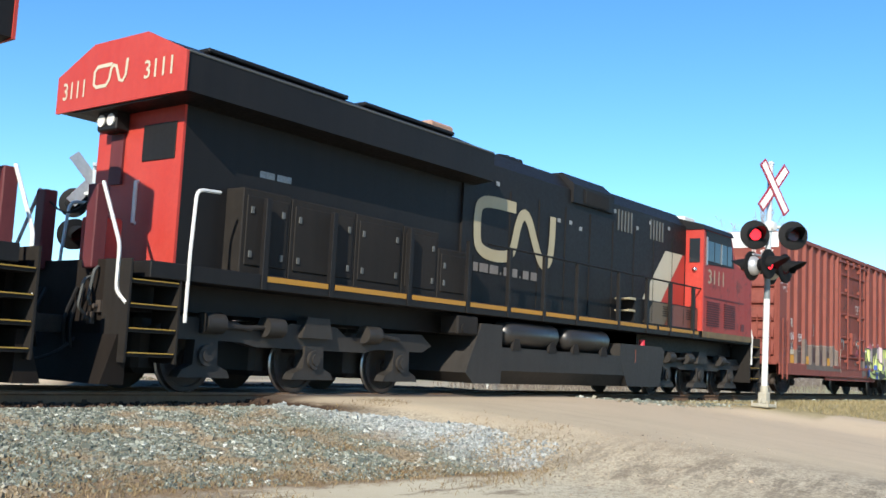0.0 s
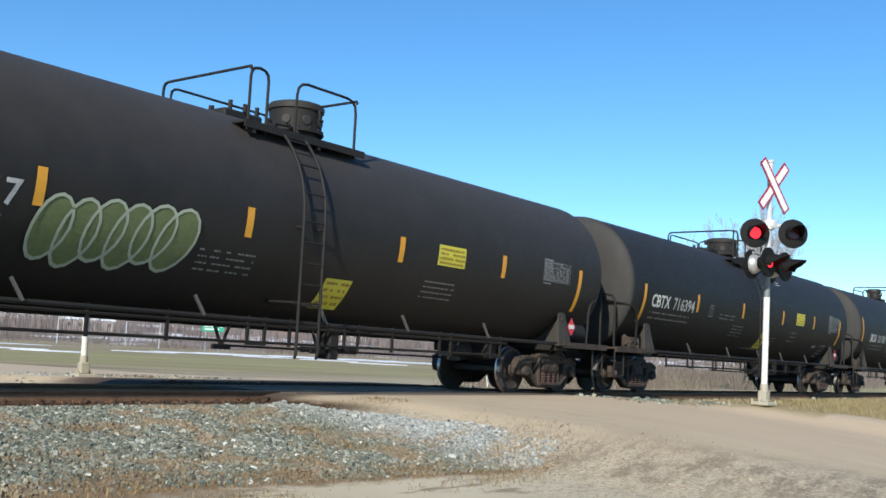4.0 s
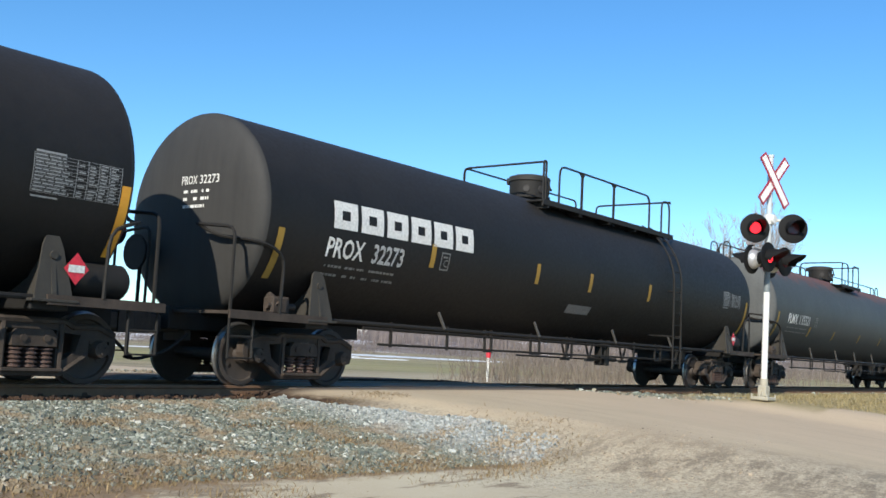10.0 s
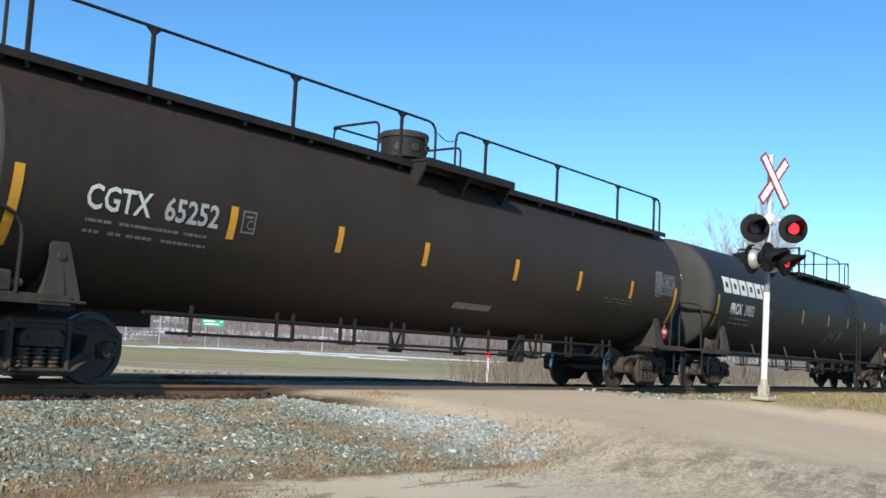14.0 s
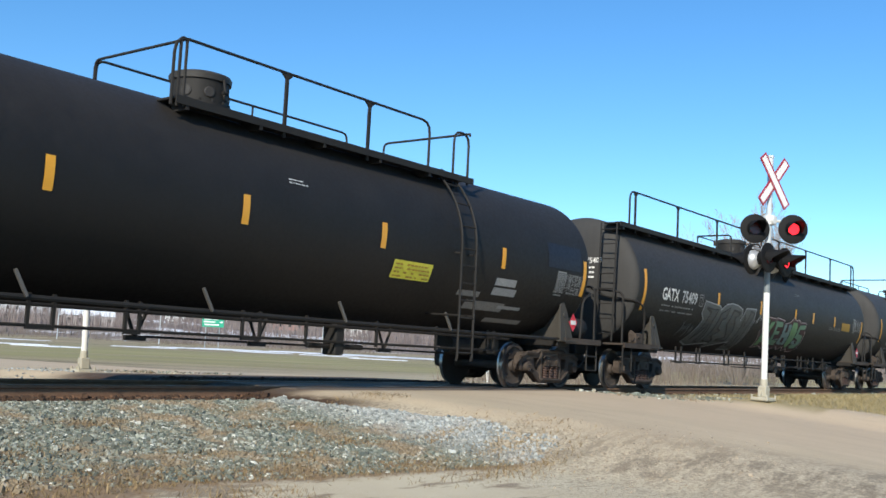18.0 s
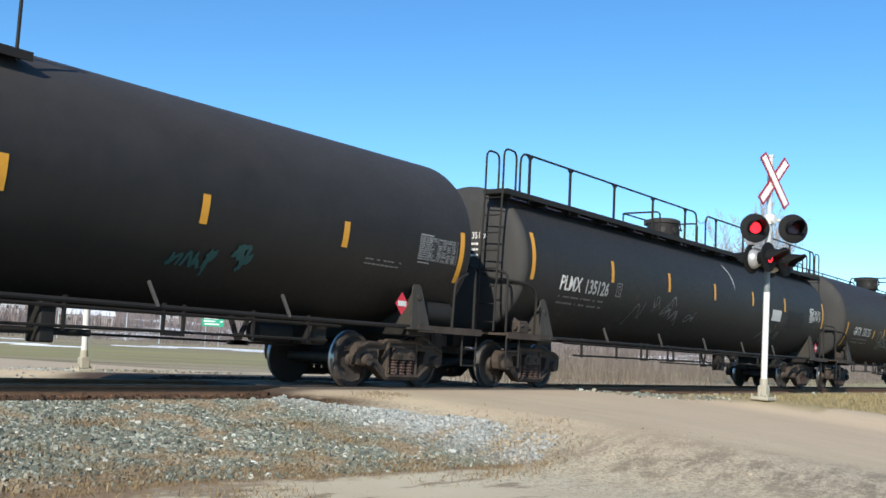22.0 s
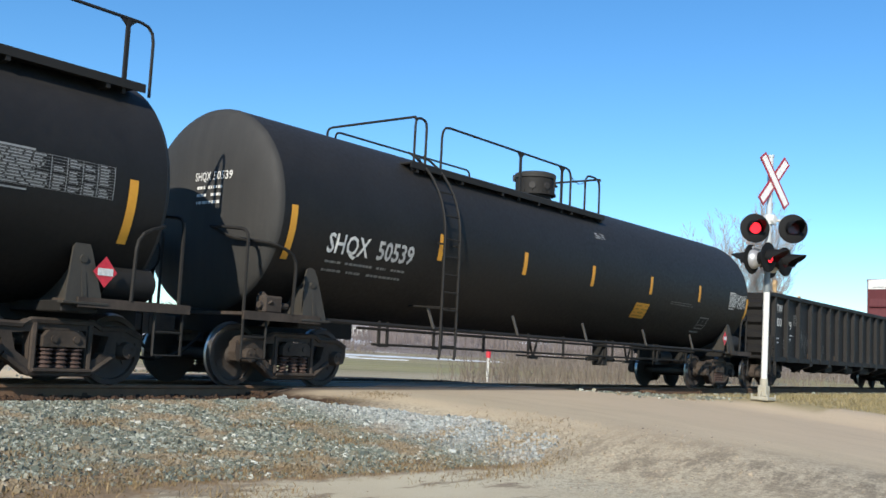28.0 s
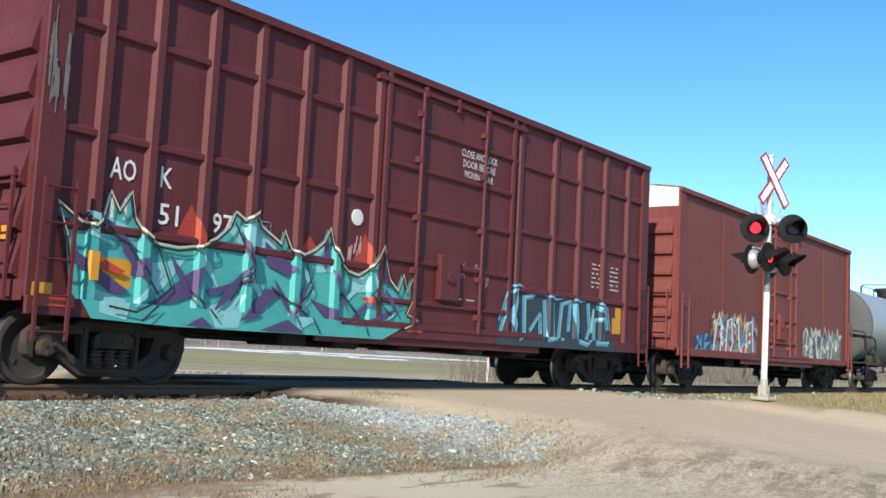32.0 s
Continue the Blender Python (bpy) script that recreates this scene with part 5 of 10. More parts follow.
def tank_car(sc, R, zc, xs, tcl, tcr, mat, label, kind, stripes, number, seed, ladder=None, extras=(), tall=(), end_text=True, brace=(), num_at=(-8.3, 2.15, 2.2), hatch_kw=None, pipe_on=True, faded=False, xe=None, slide=0.0, cut=0.0):
    """kind: 'short' small top platform, 'half' dome to the ladder, 'full' whole-length walkway, 'rail' low rail along the top."""
    rng = random.Random(seed)
    car = thing("tank_car", label, "tank car", "train")
    CARS.append((car, sc))
    put = on_tank(R, zc)
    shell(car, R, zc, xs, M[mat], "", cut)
    freight_truck(car, tcl)
    freight_truck(car, tcr)
    el = er = xe or (xs + 1.0)
    car_end(car, -1, -tcl, el, xs, R, zc, brake=True, rng=rng)
    car_end(car, 1, tcr, er, xs, R, zc, rng=rng)
    saddle(car, tcl, R, zc)
    saddle(car, tcr, R, zc)
    underside(car, min(-tcl, tcr), pipe_on, rng)
    braces(car, brace, R, zc)
    hatch(car, R, zc, **(hatch_kw or {}))
    top = zc + R
    yr, zr, zf, wz = -1.20, 4.76, 3.80, 3.93

    def near_rail(x0, x1, posts=(), drop0=True):
        """Tube rail along the near edge of the top walkway, bent down at its ends, with flat posts."""
        pts = [(x0, yr, zf), (x0, yr, zr), (x1, yr, zr), (x1, yr, zf)]
        guard(car, "guard_rail", pts, 0.024, rad=0.22)
        for q in posts:
            bm = bmesh.new()
            box(bm, q - 0.026, q + 0.026, yr - 0.02, yr + 0.02, zf - 0.04, zr - 0.01)
            slab(bm, [(q - 0.14, zr - 0.005), (q + 0.14, zr - 0.005), (q + 0.03, zr - 0.10), (q - 0.03, zr - 0.10)], yr - 0.012, yr + 0.012)
            part("rail_post", bm, M["iron"], car)

    def cross(x, y0, y1, z, drop):
        guard(car, "guard_rail", [(x, y0, z - drop), (x, y0, z), (x, y1, z), (x, y1, top - 0.45)], 0.024, rad=0.12)

    def chain(x0, x1):
        bm = bmesh.new()
        pipe(bm, [(x0 + (x1 - x0) * k / 6, yr, zr - 0.16 - 0.10 * math.sin(math.pi * k / 6)) for k in range(7)], 0.009, 4)
        part("safety_chain", bm, M["iron"], car)

    if kind == "short":
        platform(car, -1.55, 1.05, yr - 0.05, -0.82, wz, [], 0)
        near_rail(-1.45, -1.10)
        near_rail(-0.50, 0.84)
        far_rail(car, -1.3, 0.8, 0.85, top - 0.35, 4.72)
        cross(-1.45, yr, 0.85, zr, 0.05)
        cross(0.86, yr, 0.85, zr, 0.05)
        bm = bmesh.new()
        box(bm, -1.15, -0.35, -0.3, 0.45, top - 0.04, top + 0.10, bevel=0.03)
        for q in (-1.0, -0.7, -0.45):
            rod(bm, (q, -0.25, top + 0.05), (q, -0.25, top + 0.24), 0.035)
            rod(bm, (q, 0.2, top + 0.05), (q, 0.2, top + 0.2), 0.045)
        part("manway", bm, M["iron"], car, "bolted manway cover with valves")
    elif kind == "tight":
        platform(car, -0.85, 0.95, yr - 0.05, -0.82, wz, [], 0)
        near_rail(-0.74, -0.05)
        near_rail(0.62, 0.84)
        far_rail(car, -0.75, 0.8, 0.80, top - 0.35, 4.66)
        cross(-0.74, yr, 0.80, zr, 0.05)
        cross(0.84, yr, 0.80, zr, 0.05)
        bm = bmesh.new()
        lathe(bm, [(top - 0.1, 0.3), (top + 0.08, 0.3), (top + 0.12, 0.24), (top + 0.14, 0.05)], 18, "z", (0.35, 0, 0))
        rod(bm, (-0.95, 0.1, top - 0.1), (-0.95, 0.1, top + 0.3), 0.06)
        part("manway", bm, M["truck"], car, "low manway cover")
    elif kind == "half":
        d = (ladder or 4.3) - 4.3
        platform(car, -1.55, 4.95 + d, yr - 0.05, -0.82, wz, [], 0)
        if seed == 39:
            near_rail(-1.6, 3.62 + d, (0.5, 2.4))
        else:
            near_rail(-0.85, 3.66 + d, (0.13, 1.63))
        near_rail(4.36 + d, 4.82 + d)
        near_rail(-1.50, -1.40)
        far_rail(car, -1.38, 3.75 + d, 0.95, top - 0.45, 4.77, (1.74,))
        cross(-1.40, yr, 0.95, zr, 0.05)
        cross(4.85 + d, yr, 0.95, 4.79, 0.05)
    elif kind == "half_left":
        d = slide
        platform(car, -5.95, 0.8 + d, yr - 0.05, -0.82, wz, [], 0)
        near_rail(-5.04, -0.68 + d, (-2.4 if d else -3.7, -1.55 if not d else -0.76))
        near_rail(-0.04 + d, 0.62 + d)
        near_rail(-5.82, -5.5)
        chain(-0.65 + d, -0.04 + d)
        far_rail(car, -5.6, -1.2, 0.95, top - 0.45, 4.74, (-3.0,))
        cross(0.64 + d, yr, 0.95, zr, 0.05)
        cross(-5.82, yr, 0.95, zr, 0.05)
    elif kind == "full":
        platform(car, -xs - 0.45, xs + (0.45 if seed == 42 else -0.2), yr - 0.05, -0.82, wz, [], 0)
        if "hang" in extras:
            near_rail(-xs + 0.1, -0.73, (-xs + 0.4, -6.9, -4.27, -1.7))
            near_rail(-0.12, xs - 0.45, (0.86, 3.55, 6.32, xs - 0.78))
        else:
            near_rail(-xs + 0.1, -0.65, (-xs + 0.45, -7.45, -5.4, -3.35, -1.4))
            near_rail(-0.03, xs - 0.1, (0.7, 2.77, 4.86, 6.93, xs - 0.5))
        chain(-0.68, -0.06)
        far_rail(car, -1.55, 0.9, 0.55, top - 0.15, 4.69, ())
        cross(-1.55, 0.55, -0.55, 4.69, 0.05)
        cross(0.92, 0.55, -0.55, 4.69, 0.05)
        for s in (-1, 1) if seed == 42 else (-1,):
            end_ladder(car, s, xs + 0.5, -1.2, -0.78, 1.1, 3.93, zr - 0.02, 0.45 if seed == 42 else 0, 0.12)
    elif kind == "rail":
        y0, zl = 0.30, 4.58
        for a, b, posts in ((-xs - 0.15, -1.05, (-1.78, -3.6, -5.6, -7.4)), (0.95, xs - 0.75, (2.4, 4.25, 6.25, xs - 1.28))):
            guard(car, "guard_rail", [(a, y0, top - 0.06), (a, y0, zl), (b, y0, zl), (b, y0, top - 0.06)], 0.024, rad=0.2)
            for q in posts:
                bm = bmesh.new()
                rod(bm, (q, y0, top - 0.08), (q, y0, zl), 0.022, 6)
                part("rail_post", bm, M["iron"], car)
        guard(car, "guard_rail", [(xs - 0.48, y0, top - 0.1), (xs - 0.48, y0, 4.66), (xs - 0.05, y0, 4.66), (xs - 0.05, y0, top - 0.1)], 0.024, rad=0.2)
        platform(car, -1.6, 0.85, yr - 0.05, -0.82, wz, [], 0)
        near_rail(-1.48, -0.68)
        near_rail(-0.05, 0.72)
        chain(-0.68, -0.05)
        cross(-1.46, yr, 0.35, zr, 0.05)
        cross(0.72, yr, 0.10, zr, 0.05)
        end_ladder(car, -1, xs + 0.72, -0.08, 0.34, 1.1, 3.82, zl, 0.55, 0.2)
    if "hang" in extras:
        bm = bmesh.new()
        box(bm, -1.42, 1.28, -1.62, -1.22, 3.93, 3.97)
        box(bm, -1.42, 1.28, -1.63, -1.60, 3.84, 3.98)
        step = part("hinged_step", bm, M["iron"], car, "folding step platform")
        for q in (-1.4, -0.1, 1.22):
            bm = bmesh.new()
            slab(bm, [(-1.60, 3.94), (-1.20, 3.94), (-1.20, 3.46), (-1.32, 3.46)], q, q + 0.06, "yz")
            part("step_bracket", bm, M["iron"], step)
    if ladder is not None:
        curved_ladder(car, ladder, R, zc)
    # reflective yellow strips
    for item in stripes:
        x, z0, z1 = item if isinstance(item, tuple) else (item, 2.10, 2.50)
        bm = bmesh.new()
        patch(bm, x - 0.065, x + 0.065, z0, z1, put)
        part("reflective_strip", bm, M["dull_yellow" if faded else "yellow"], car, "upright yellow reflective strip")
    # running number and small print
    if number:
        bm = bmesh.new()
        x, z, w = num_at
        mark, digits = number
        lw = w * len(mark) / (len(mark) + len(digits) + 0.6)
        words(bm, mark, x, z, 0.30, put, lw * 1.05, 0.018)
        part("lettering", bm, M["letters"], car, "white stencilled reporting mark")
        bm = bmesh.new()
        words(bm, digits, x + lw + 0.25, z, 0.30, put, w - lw - 0.36, 0.022)
        part("lettering", bm, M["tank_letters"], car, "white stencilled number")
        stencil(car, put, x + 0.05, x + w * 0.9, z - 0.12, z - 0.38, rng, 2, "faint")
        if end_text:
            # on the head that looks to the rear of the picture's far side: small number block
            def head_put(a, b):
                rr = min(0.99, math.hypot(a, b - zc) / R)
                return (-xs - HEAD * math.sqrt(1 - rr ** 3.4) - 0.012, -a, b)
            bm = bmesh.new()
            words(bm, digits, 0.28, zc + 0.42, 0.13, head_put, 0.42, 0.01)
            words(bm, mark, -0.14, zc + 0.42, 0.13, head_put, 0.36, 0.01)
            bars(bm, -0.08, 0.5, zc + 0.33, 3, head_put, rng, 0.045, 0.07)
            part("lettering", bm, M["letters"], car, "white number on the tank end")
    for e in extras:
        if not isinstance(e, tuple):
            continue
        k, a = e[0], e[1:]
        if k == "lemon":
            bm = bmesh.new()
            patch(bm, a[0], a[1], a[2], a[3], put)
            sign = part("warning_panel", bm, M[a[4] if len(a) > 4 else "lemon"], car, "yellow warning panel with dark print")
            bm = bmesh.new()
            up = on_tank(R, zc, 0.014)
            bars(bm, a[0] + 0.05, a[1] - 0.04, a[3] - 0.05, 4, up, rng, (a[3] - a[2]) * 0.09, (a[3] - a[2]) * 0.13)
            part("print", bm, M["dull_yellow"], sign)["kind"] = "stuff"
        elif k == "table":
            data_table(car, put, a[0], a[1], a[2], a[3], rng, a[4] if len(a) > 4 else "chalk")
        elif k == "text":
            stencil(car, put, a[0], a[1], a[3], a[2], rng, a[4] if len(a) > 4 else 3, a[5] if len(a) > 5 else "faint")
        elif k == "words":
            bm = bmesh.new()
            words(bm, a[0], a[1], a[2], a[3], put, a[4] if len(a) > 4 else None)
            part("lettering", bm, M["letters" if len(a) < 6 else a[5]], car)
        elif k == "panel":
            bm = bmesh.new()
            patch(bm, a[0], a[1], a[2], a[3], put)
            part("painted_panel", bm, M[a[4]], car, a[5] if len(a) > 5 else "")
        elif k == "logo":
            x = a[0]
            n = 6
            pitch = (a[1] - a[0]) / n
            for i in range(n):
                bm = bmesh.new()
                x = a[0] + pitch * i
                w, t = pitch * 0.86, pitch * 0.28
                patch(bm, x, x + t, a[2], a[3], put)
                patch(bm, x + w - t, x + w, a[2], a[3], put)
                patch(bm, x + t, x + w - t, a[3] - 0.14, a[3], put)
                patch(bm, x + t, x + w - t, a[2], a[2] + 0.14, put)
                part("logo_block", bm, M["letters"], car, "plain white block of a large company logo")
        elif k == "piece":
            piece(car, R, zc, *a)
        elif k == "curve":
            loops(car, on_tank(R, zc, 0.011), [arc_pts(*a[:6])], a[6], a[7], "scratch", "pale curved scratch")
        elif k == "strokes":
            loops(car, on_tank(R, zc, 0.011), a[0], a[1], a[2], "graffiti_line", "")
        elif k == "frame":
            frame_mark(car, put, *a)
        elif k == "square":
            square_mark(car, a[0], a[1], put, letter=a[2] if len(a) > 2 else "C")
        elif k == "scrawl":
            scribble(car, on_tank(R, zc, 0.01), a[0], a[1], a[2], a[3], rng, a[4], 2 * (a[5] if len(a) > 5 else 9), 0.7 * (a[6] if len(a) > 6 else 0.03))
    placard(car, tcr + (-0.57 if seed in (41, 45) else 0.28), 1.42, on_wall(-1.52 if seed in (41, 45) else -1.47))
    return car

# ---------------- the train, front to rear ----------------
def short_tank(sc, number, seed, lab, extra, mat="tank_black", tc=(-7.35, 7.35), stripes=None, num=(-7.55, 2.12, 2.6)):
    return tank_car(sc, 1.64, 2.58, 8.55, tc[0], tc[1], mat, lab, "short",
                    stripes or [(-7.95, 1.72, 2.62), (-4.85, 2.15, 2.6), (-1.65, 2.18, 2.6), (1.7, 2.18, 2.6), (4.75, 2.2, 2.62), (7.65, 1.75, 2.62)],
                    number, seed, ladder=-0.54, hatch_kw=dict(x=0.65), extras=extra, num_at=num, brace=(-4.95, -2.3, 0.1, 2.1, 4.5))


def oval(cx, cz, rx, rz, n=18):
    return [(cx + rx * math.cos(2 * math.pi * i / n), cz + rz * math.sin(2 * math.pi * i / n)) for i in range(n)]


def bubble(cx, cz, rx, rz, slant, n=16):
    return [(cx + rx * math.cos(2 * math.pi * i / n) + slant * math.sin(2 * math.pi * i / n), cz + rz * math.sin(2 * math.pi * i / n)) for i in range(n)]


OVALS = [bubble(-4.62 + 0.36 * k, 1.95 + 0.02 * k - (0.05 if k % 2 else 0), 0.24 + 0.01 * k, 0.38 + (0.03 if k % 2 else 0), 0.07 + 0.01 * k) for k in range(6)]
GREY_BACK = [[(-5.9, 2.05), (-5.8, 2.37), (-4.75, 2.3), (-4.65, 2.2), (-4.35, 2.37), (-3.95, 2.42), (-3.5, 2.4), (-3.1, 2.3), (-3.08, 2.0), (-2.86, 2.35), (-2.45, 2.37), (-2.05, 2.38), (-2.2, 1.18), (-2.95, 1.15), (-2.95, 1.38), (-3.55, 1.3), (-4.2, 1.18), (-4.25, 1.3), (-5.4, 1.2), (-5.95, 1.28), (-5.65, 1.88)]]
GREY_PIECE = [
    [(-5.6, 1.35), (-5.3, 2.1), (-5.65, 2.2), (-4.85, 2.2), (-5.0, 1.9), (-4.95, 1.3), (-5.2, 1.3), (-5.15, 1.8)],
    [(-4.75, 1.35), (-4.6, 2.1), (-4.05, 2.3), (-4.2, 2.0), (-4.4, 1.95), (-4.4, 1.7), (-4.15, 1.65), (-4.45, 1.5), (-4.1, 1.35)],
    [(-3.95, 1.4), (-3.5, 1.5), (-3.95, 1.85), (-3.75, 2.25), (-3.2, 2.2), (-3.55, 2.05), (-3.3, 1.75), (-3.25, 1.4)],
    [(-2.9, 1.3), (-2.85, 2.2), (-2.65, 1.85), (-2.45, 2.3), (-2.15, 2.25), (-2.45, 1.75), (-2.3, 1.25), (-2.55, 1.25), (-2.65, 1.6), (-2.7, 1.3)],
]
GREEN_BACK = [[(-1.13, 2.23), (-0.28, 2.21), (-0.2, 2.09), (-0.18, 2.24), (0.57, 2.2), (0.61, 2.09), (1.06, 2.15), (1.26, 2.24), (1.38, 2.33), (1.63, 2.24), (1.86, 2.29), (2.08, 2.2), (2.64, 2.23), (2.71, 1.98), (2.95, 1.69), (3.05, 1.43), (2.84, 1.27), (2.43, 1.27), (2.11, 1.36), (1.98, 1.27), (1.68, 1.4), (1.42, 1.3), (1.1, 1.39), (0.81, 1.29), (0.37, 1.39), (0.09, 1.28), (-0.38, 1.36), (-0.85, 1.29), (-1.18, 1.72), (-1.27, 1.77), (-1.09, 1.88)]]
LETTERS_A = [[(-1.0, 2.17), (-0.71, 2.16), (-0.73, 1.93), (-0.55, 2.12), (-0.25, 2.12), (-0.43, 1.77), (-0.0, 1.49), (-0.25, 1.39), (-0.61, 1.6), (-0.51, 1.38), (-0.84, 1.35), (-0.97, 1.71)], [(-0.17, 2.16), (0.46, 2.14), (0.52, 1.98), (0.09, 1.96), (0.11, 1.85), (0.42, 1.87), (0.46, 1.74), (0.14, 1.73), (0.24, 1.58), (0.66, 1.58), (0.77, 1.41), (0.05, 1.43)], [(0.61, 2.09), (0.87, 2.09), (0.9, 1.85), (1.08, 1.85), (1.03, 2.11), (1.31, 2.11), (1.56, 1.46), (1.31, 1.44), (1.15, 1.67), (0.96, 1.67), (1.07, 1.45), (0.8, 1.47)]]
LETTERS_B = [[(1.37, 2.19), (1.74, 2.2), (1.93, 2.0), (2.04, 1.61), (1.98, 1.35), (1.62, 1.47), (1.34, 1.87)], [(2.11, 2.13), (2.67, 2.16), (2.7, 2.0), (2.24, 1.98), (2.26, 1.85), (2.7, 1.82), (2.92, 1.58), (2.85, 1.38), (2.35, 1.36), (2.17, 1.47), (2.56, 1.54), (2.46, 1.65), (2.06, 1.71), (1.99, 1.97)]]
GREEN_PIECE = LETTERS_A + LETTERS_B
short_tank(58.17, ("CBTX", "716417"), 31, "black tank car with green sprayed oval graffiti and yellow strips", [
    ("piece", OVALS, ("moss",), ("pale_moss",), 0.04, "green sprayed bubble letter with pale edge"), ("lemon", 2.7, 3.5, 2.24, 2.6), ("table", 6.2, 7.2, 2.28, 2.68), ("lemon", 0.15, 0.75, 1.32, 1.78), ("text", -2.4, -1.4, 1.6, 1.95, 4), ("text", 2.5, 3.4, 1.6, 1.95, 4)])
short_tank(76.9, ("CBTX", "716394"), 32, "black tank car with yellow panels and a short top platform", [
    ("lemon", 2.95, 3.75, 2.24, 2.62), ("table", 6.4, 7.6, 2.2, 2.7), ("lemon", 0.25, 0.85, 1.40, 1.86), ("frame", 6.25, 6.72, 1.42, 1.72), ("panel", 5.4, 5.75, 1.6, 1.68, "chalk"), ("text", 1.5, 1.9, 3.35, 3.5, 2, "letters"), ("square", -4.05, 2.08), ("text", -3.3, -2.2, 2.0, 2.2, 2), ("text", -2.2, -1.3, 1.6, 1.95, 4), ("text", 0.9, 1.6, 1.3, 1.75, 5), ("text", 2.6, 3.4, 1.6, 2.0, 3)], "tank_coal")
WHITE_TAG = [[(-4.38, 1.92), (-4.26, 1.73), (-4.04, 1.83)], [(-4.38, 1.92), (-4.09, 2.0), (-4.04, 1.83)], [(-4.23, 1.96), (-4.12, 1.79)], [(-4.05, 2.0), (-3.99, 1.87)], [(-3.94, 2.01), (-3.89, 1.88)], [(-4.01, 1.93), (-3.92, 1.96)], [(-3.89, 1.99), (-3.78, 1.93), (-3.69, 2.03)], [(-3.78, 1.93), (-3.76, 1.83)], [(-3.68, 1.95), (-3.51, 1.86), (-3.47, 1.94)], [(-3.35, 1.79), (-3.34, 1.91), (-3.25, 1.8), (-3.14, 1.84), (-3.19, 1.69)], [(-3.81, 2.11), (-3.78, 2.14), (-3.75, 2.11), (-3.78, 2.07), (-3.81, 2.11)], [(-3.74, 1.75), (-3.7, 1.56), (-3.35, 1.61), (-3.74, 1.75)]]
ARCH_TAG = [[(-3.0, 1.65), (-2.77, 1.63), (-2.93, 1.68), (-2.9, 1.58)], [(-2.74, 1.75), (-2.61, 1.78), (-2.63, 1.69), (-2.57, 1.87), (-2.43, 1.79), (-2.51, 1.65), (-2.31, 1.77)], [(-2.01, 1.81), (-2.03, 1.56), (-1.83, 1.54), (-1.76, 1.46), (-1.6, 1.52)], [(-1.56, 1.49), (-1.76, 1.76), (-1.63, 1.8), (-1.55, 1.51)], [(-1.67, 1.44), (-1.28, 1.44), (-1.31, 1.67), (-1.39, 1.82), (-1.69, 1.79)], [(-1.22, 1.39), (-1.04, 1.47), (-0.63, 1.46), (-0.99, 1.66), (-1.31, 1.71)], [(-1.3, 1.82), (-1.28, 1.9), (-0.99, 1.85), (-0.97, 1.78)], [(-0.68, 1.48), (-0.77, 1.62), (-0.86, 1.86), (-0.68, 1.86), (-0.61, 1.58)], [(-0.43, 1.45), (-0.52, 1.66), (-0.48, 1.83), (-0.53, 1.78)], [(-0.39, 1.54), (-0.41, 1.75), (-0.23, 1.75), (-0.13, 1.56), (-0.41, 1.56)]]
ROUND_TAG = [[(-4.39, 1.9), (-4.49, 1.97), (-4.53, 2.08), (-4.5, 2.24), (-4.35, 2.33), (-4.22, 2.33), (-4.1, 2.24), (-4.06, 2.04)], [(-4.06, 1.92), (-4.2, 1.91), (-4.26, 1.78), (-4.14, 1.67), (-3.98, 1.68), (-3.94, 1.78)], [(-4.09, 2.19), (-3.96, 1.97), (-3.83, 1.72), (-3.87, 1.68), (-4.04, 1.96)], [(-3.98, 2.22), (-3.82, 1.98), (-3.69, 1.73), (-3.64, 1.59)], [(-3.79, 2.21), (-3.56, 1.75), (-3.4, 1.76), (-3.55, 2.02), (-3.73, 2.05)], [(-3.61, 2.31), (-3.42, 1.8)], [(-3.76, 2.18), (-3.63, 2.23)], [(-3.54, 2.03), (-3.32, 2.07)], [(-3.47, 1.96), (-3.18, 1.9), (-2.95, 1.8), (-2.46, 1.71)], [(-3.47, 1.76), (-3.04, 1.78), (-2.77, 1.75)], [(-3.08, 1.84), (-2.95, 1.88), (-3.04, 1.78)], [(-3.69, 1.73), (-3.53, 1.86)]]
tank_car(95.9, 1.62, 2.57, 8.42, -7.4, 7.4, "tank_coal", "black tank car with an orange panel and white scrawl", "tight",
         [(-8.2, 2.05, 2.95), (-4.72, 2.3, 2.75), (-1.7, 2.35, 2.75), (1.74, 2.3, 2.7), (4.8, 2.35, 2.7), (8.0, 1.8, 2.7)],
         ("SKSX", "101180"), 33, hatch_kw=dict(x=-0.38, r=0.28, tall=0.46), ladder=0.55, num_at=(-7.1, 2.1, 2.3), brace=(-5.06, -2.31, 0.45, 3.20),
         extras=[("lemon", -0.7, 0.1, 2.18, 2.52, "yellow"), ("square", -4.55, 2.1), ("table", 6.9, 8.0, 2.2, 2.6), ("strokes", WHITE_TAG, 0.022, "chalk"), ("strokes", ARCH_TAG, 0.022, "chalk"), ("frame", 5.95, 6.5, 1.80, 2.02), ("scrawl", 4.5, 5.4, 2.15, 2.45, "moss", 9, 0.028), ("scrawl", 3.0, 4.0, 1.9, 2.4, "faint", 12, 0.035), ("text", 1.8, 3.0, 1.6, 2.0, 4)])
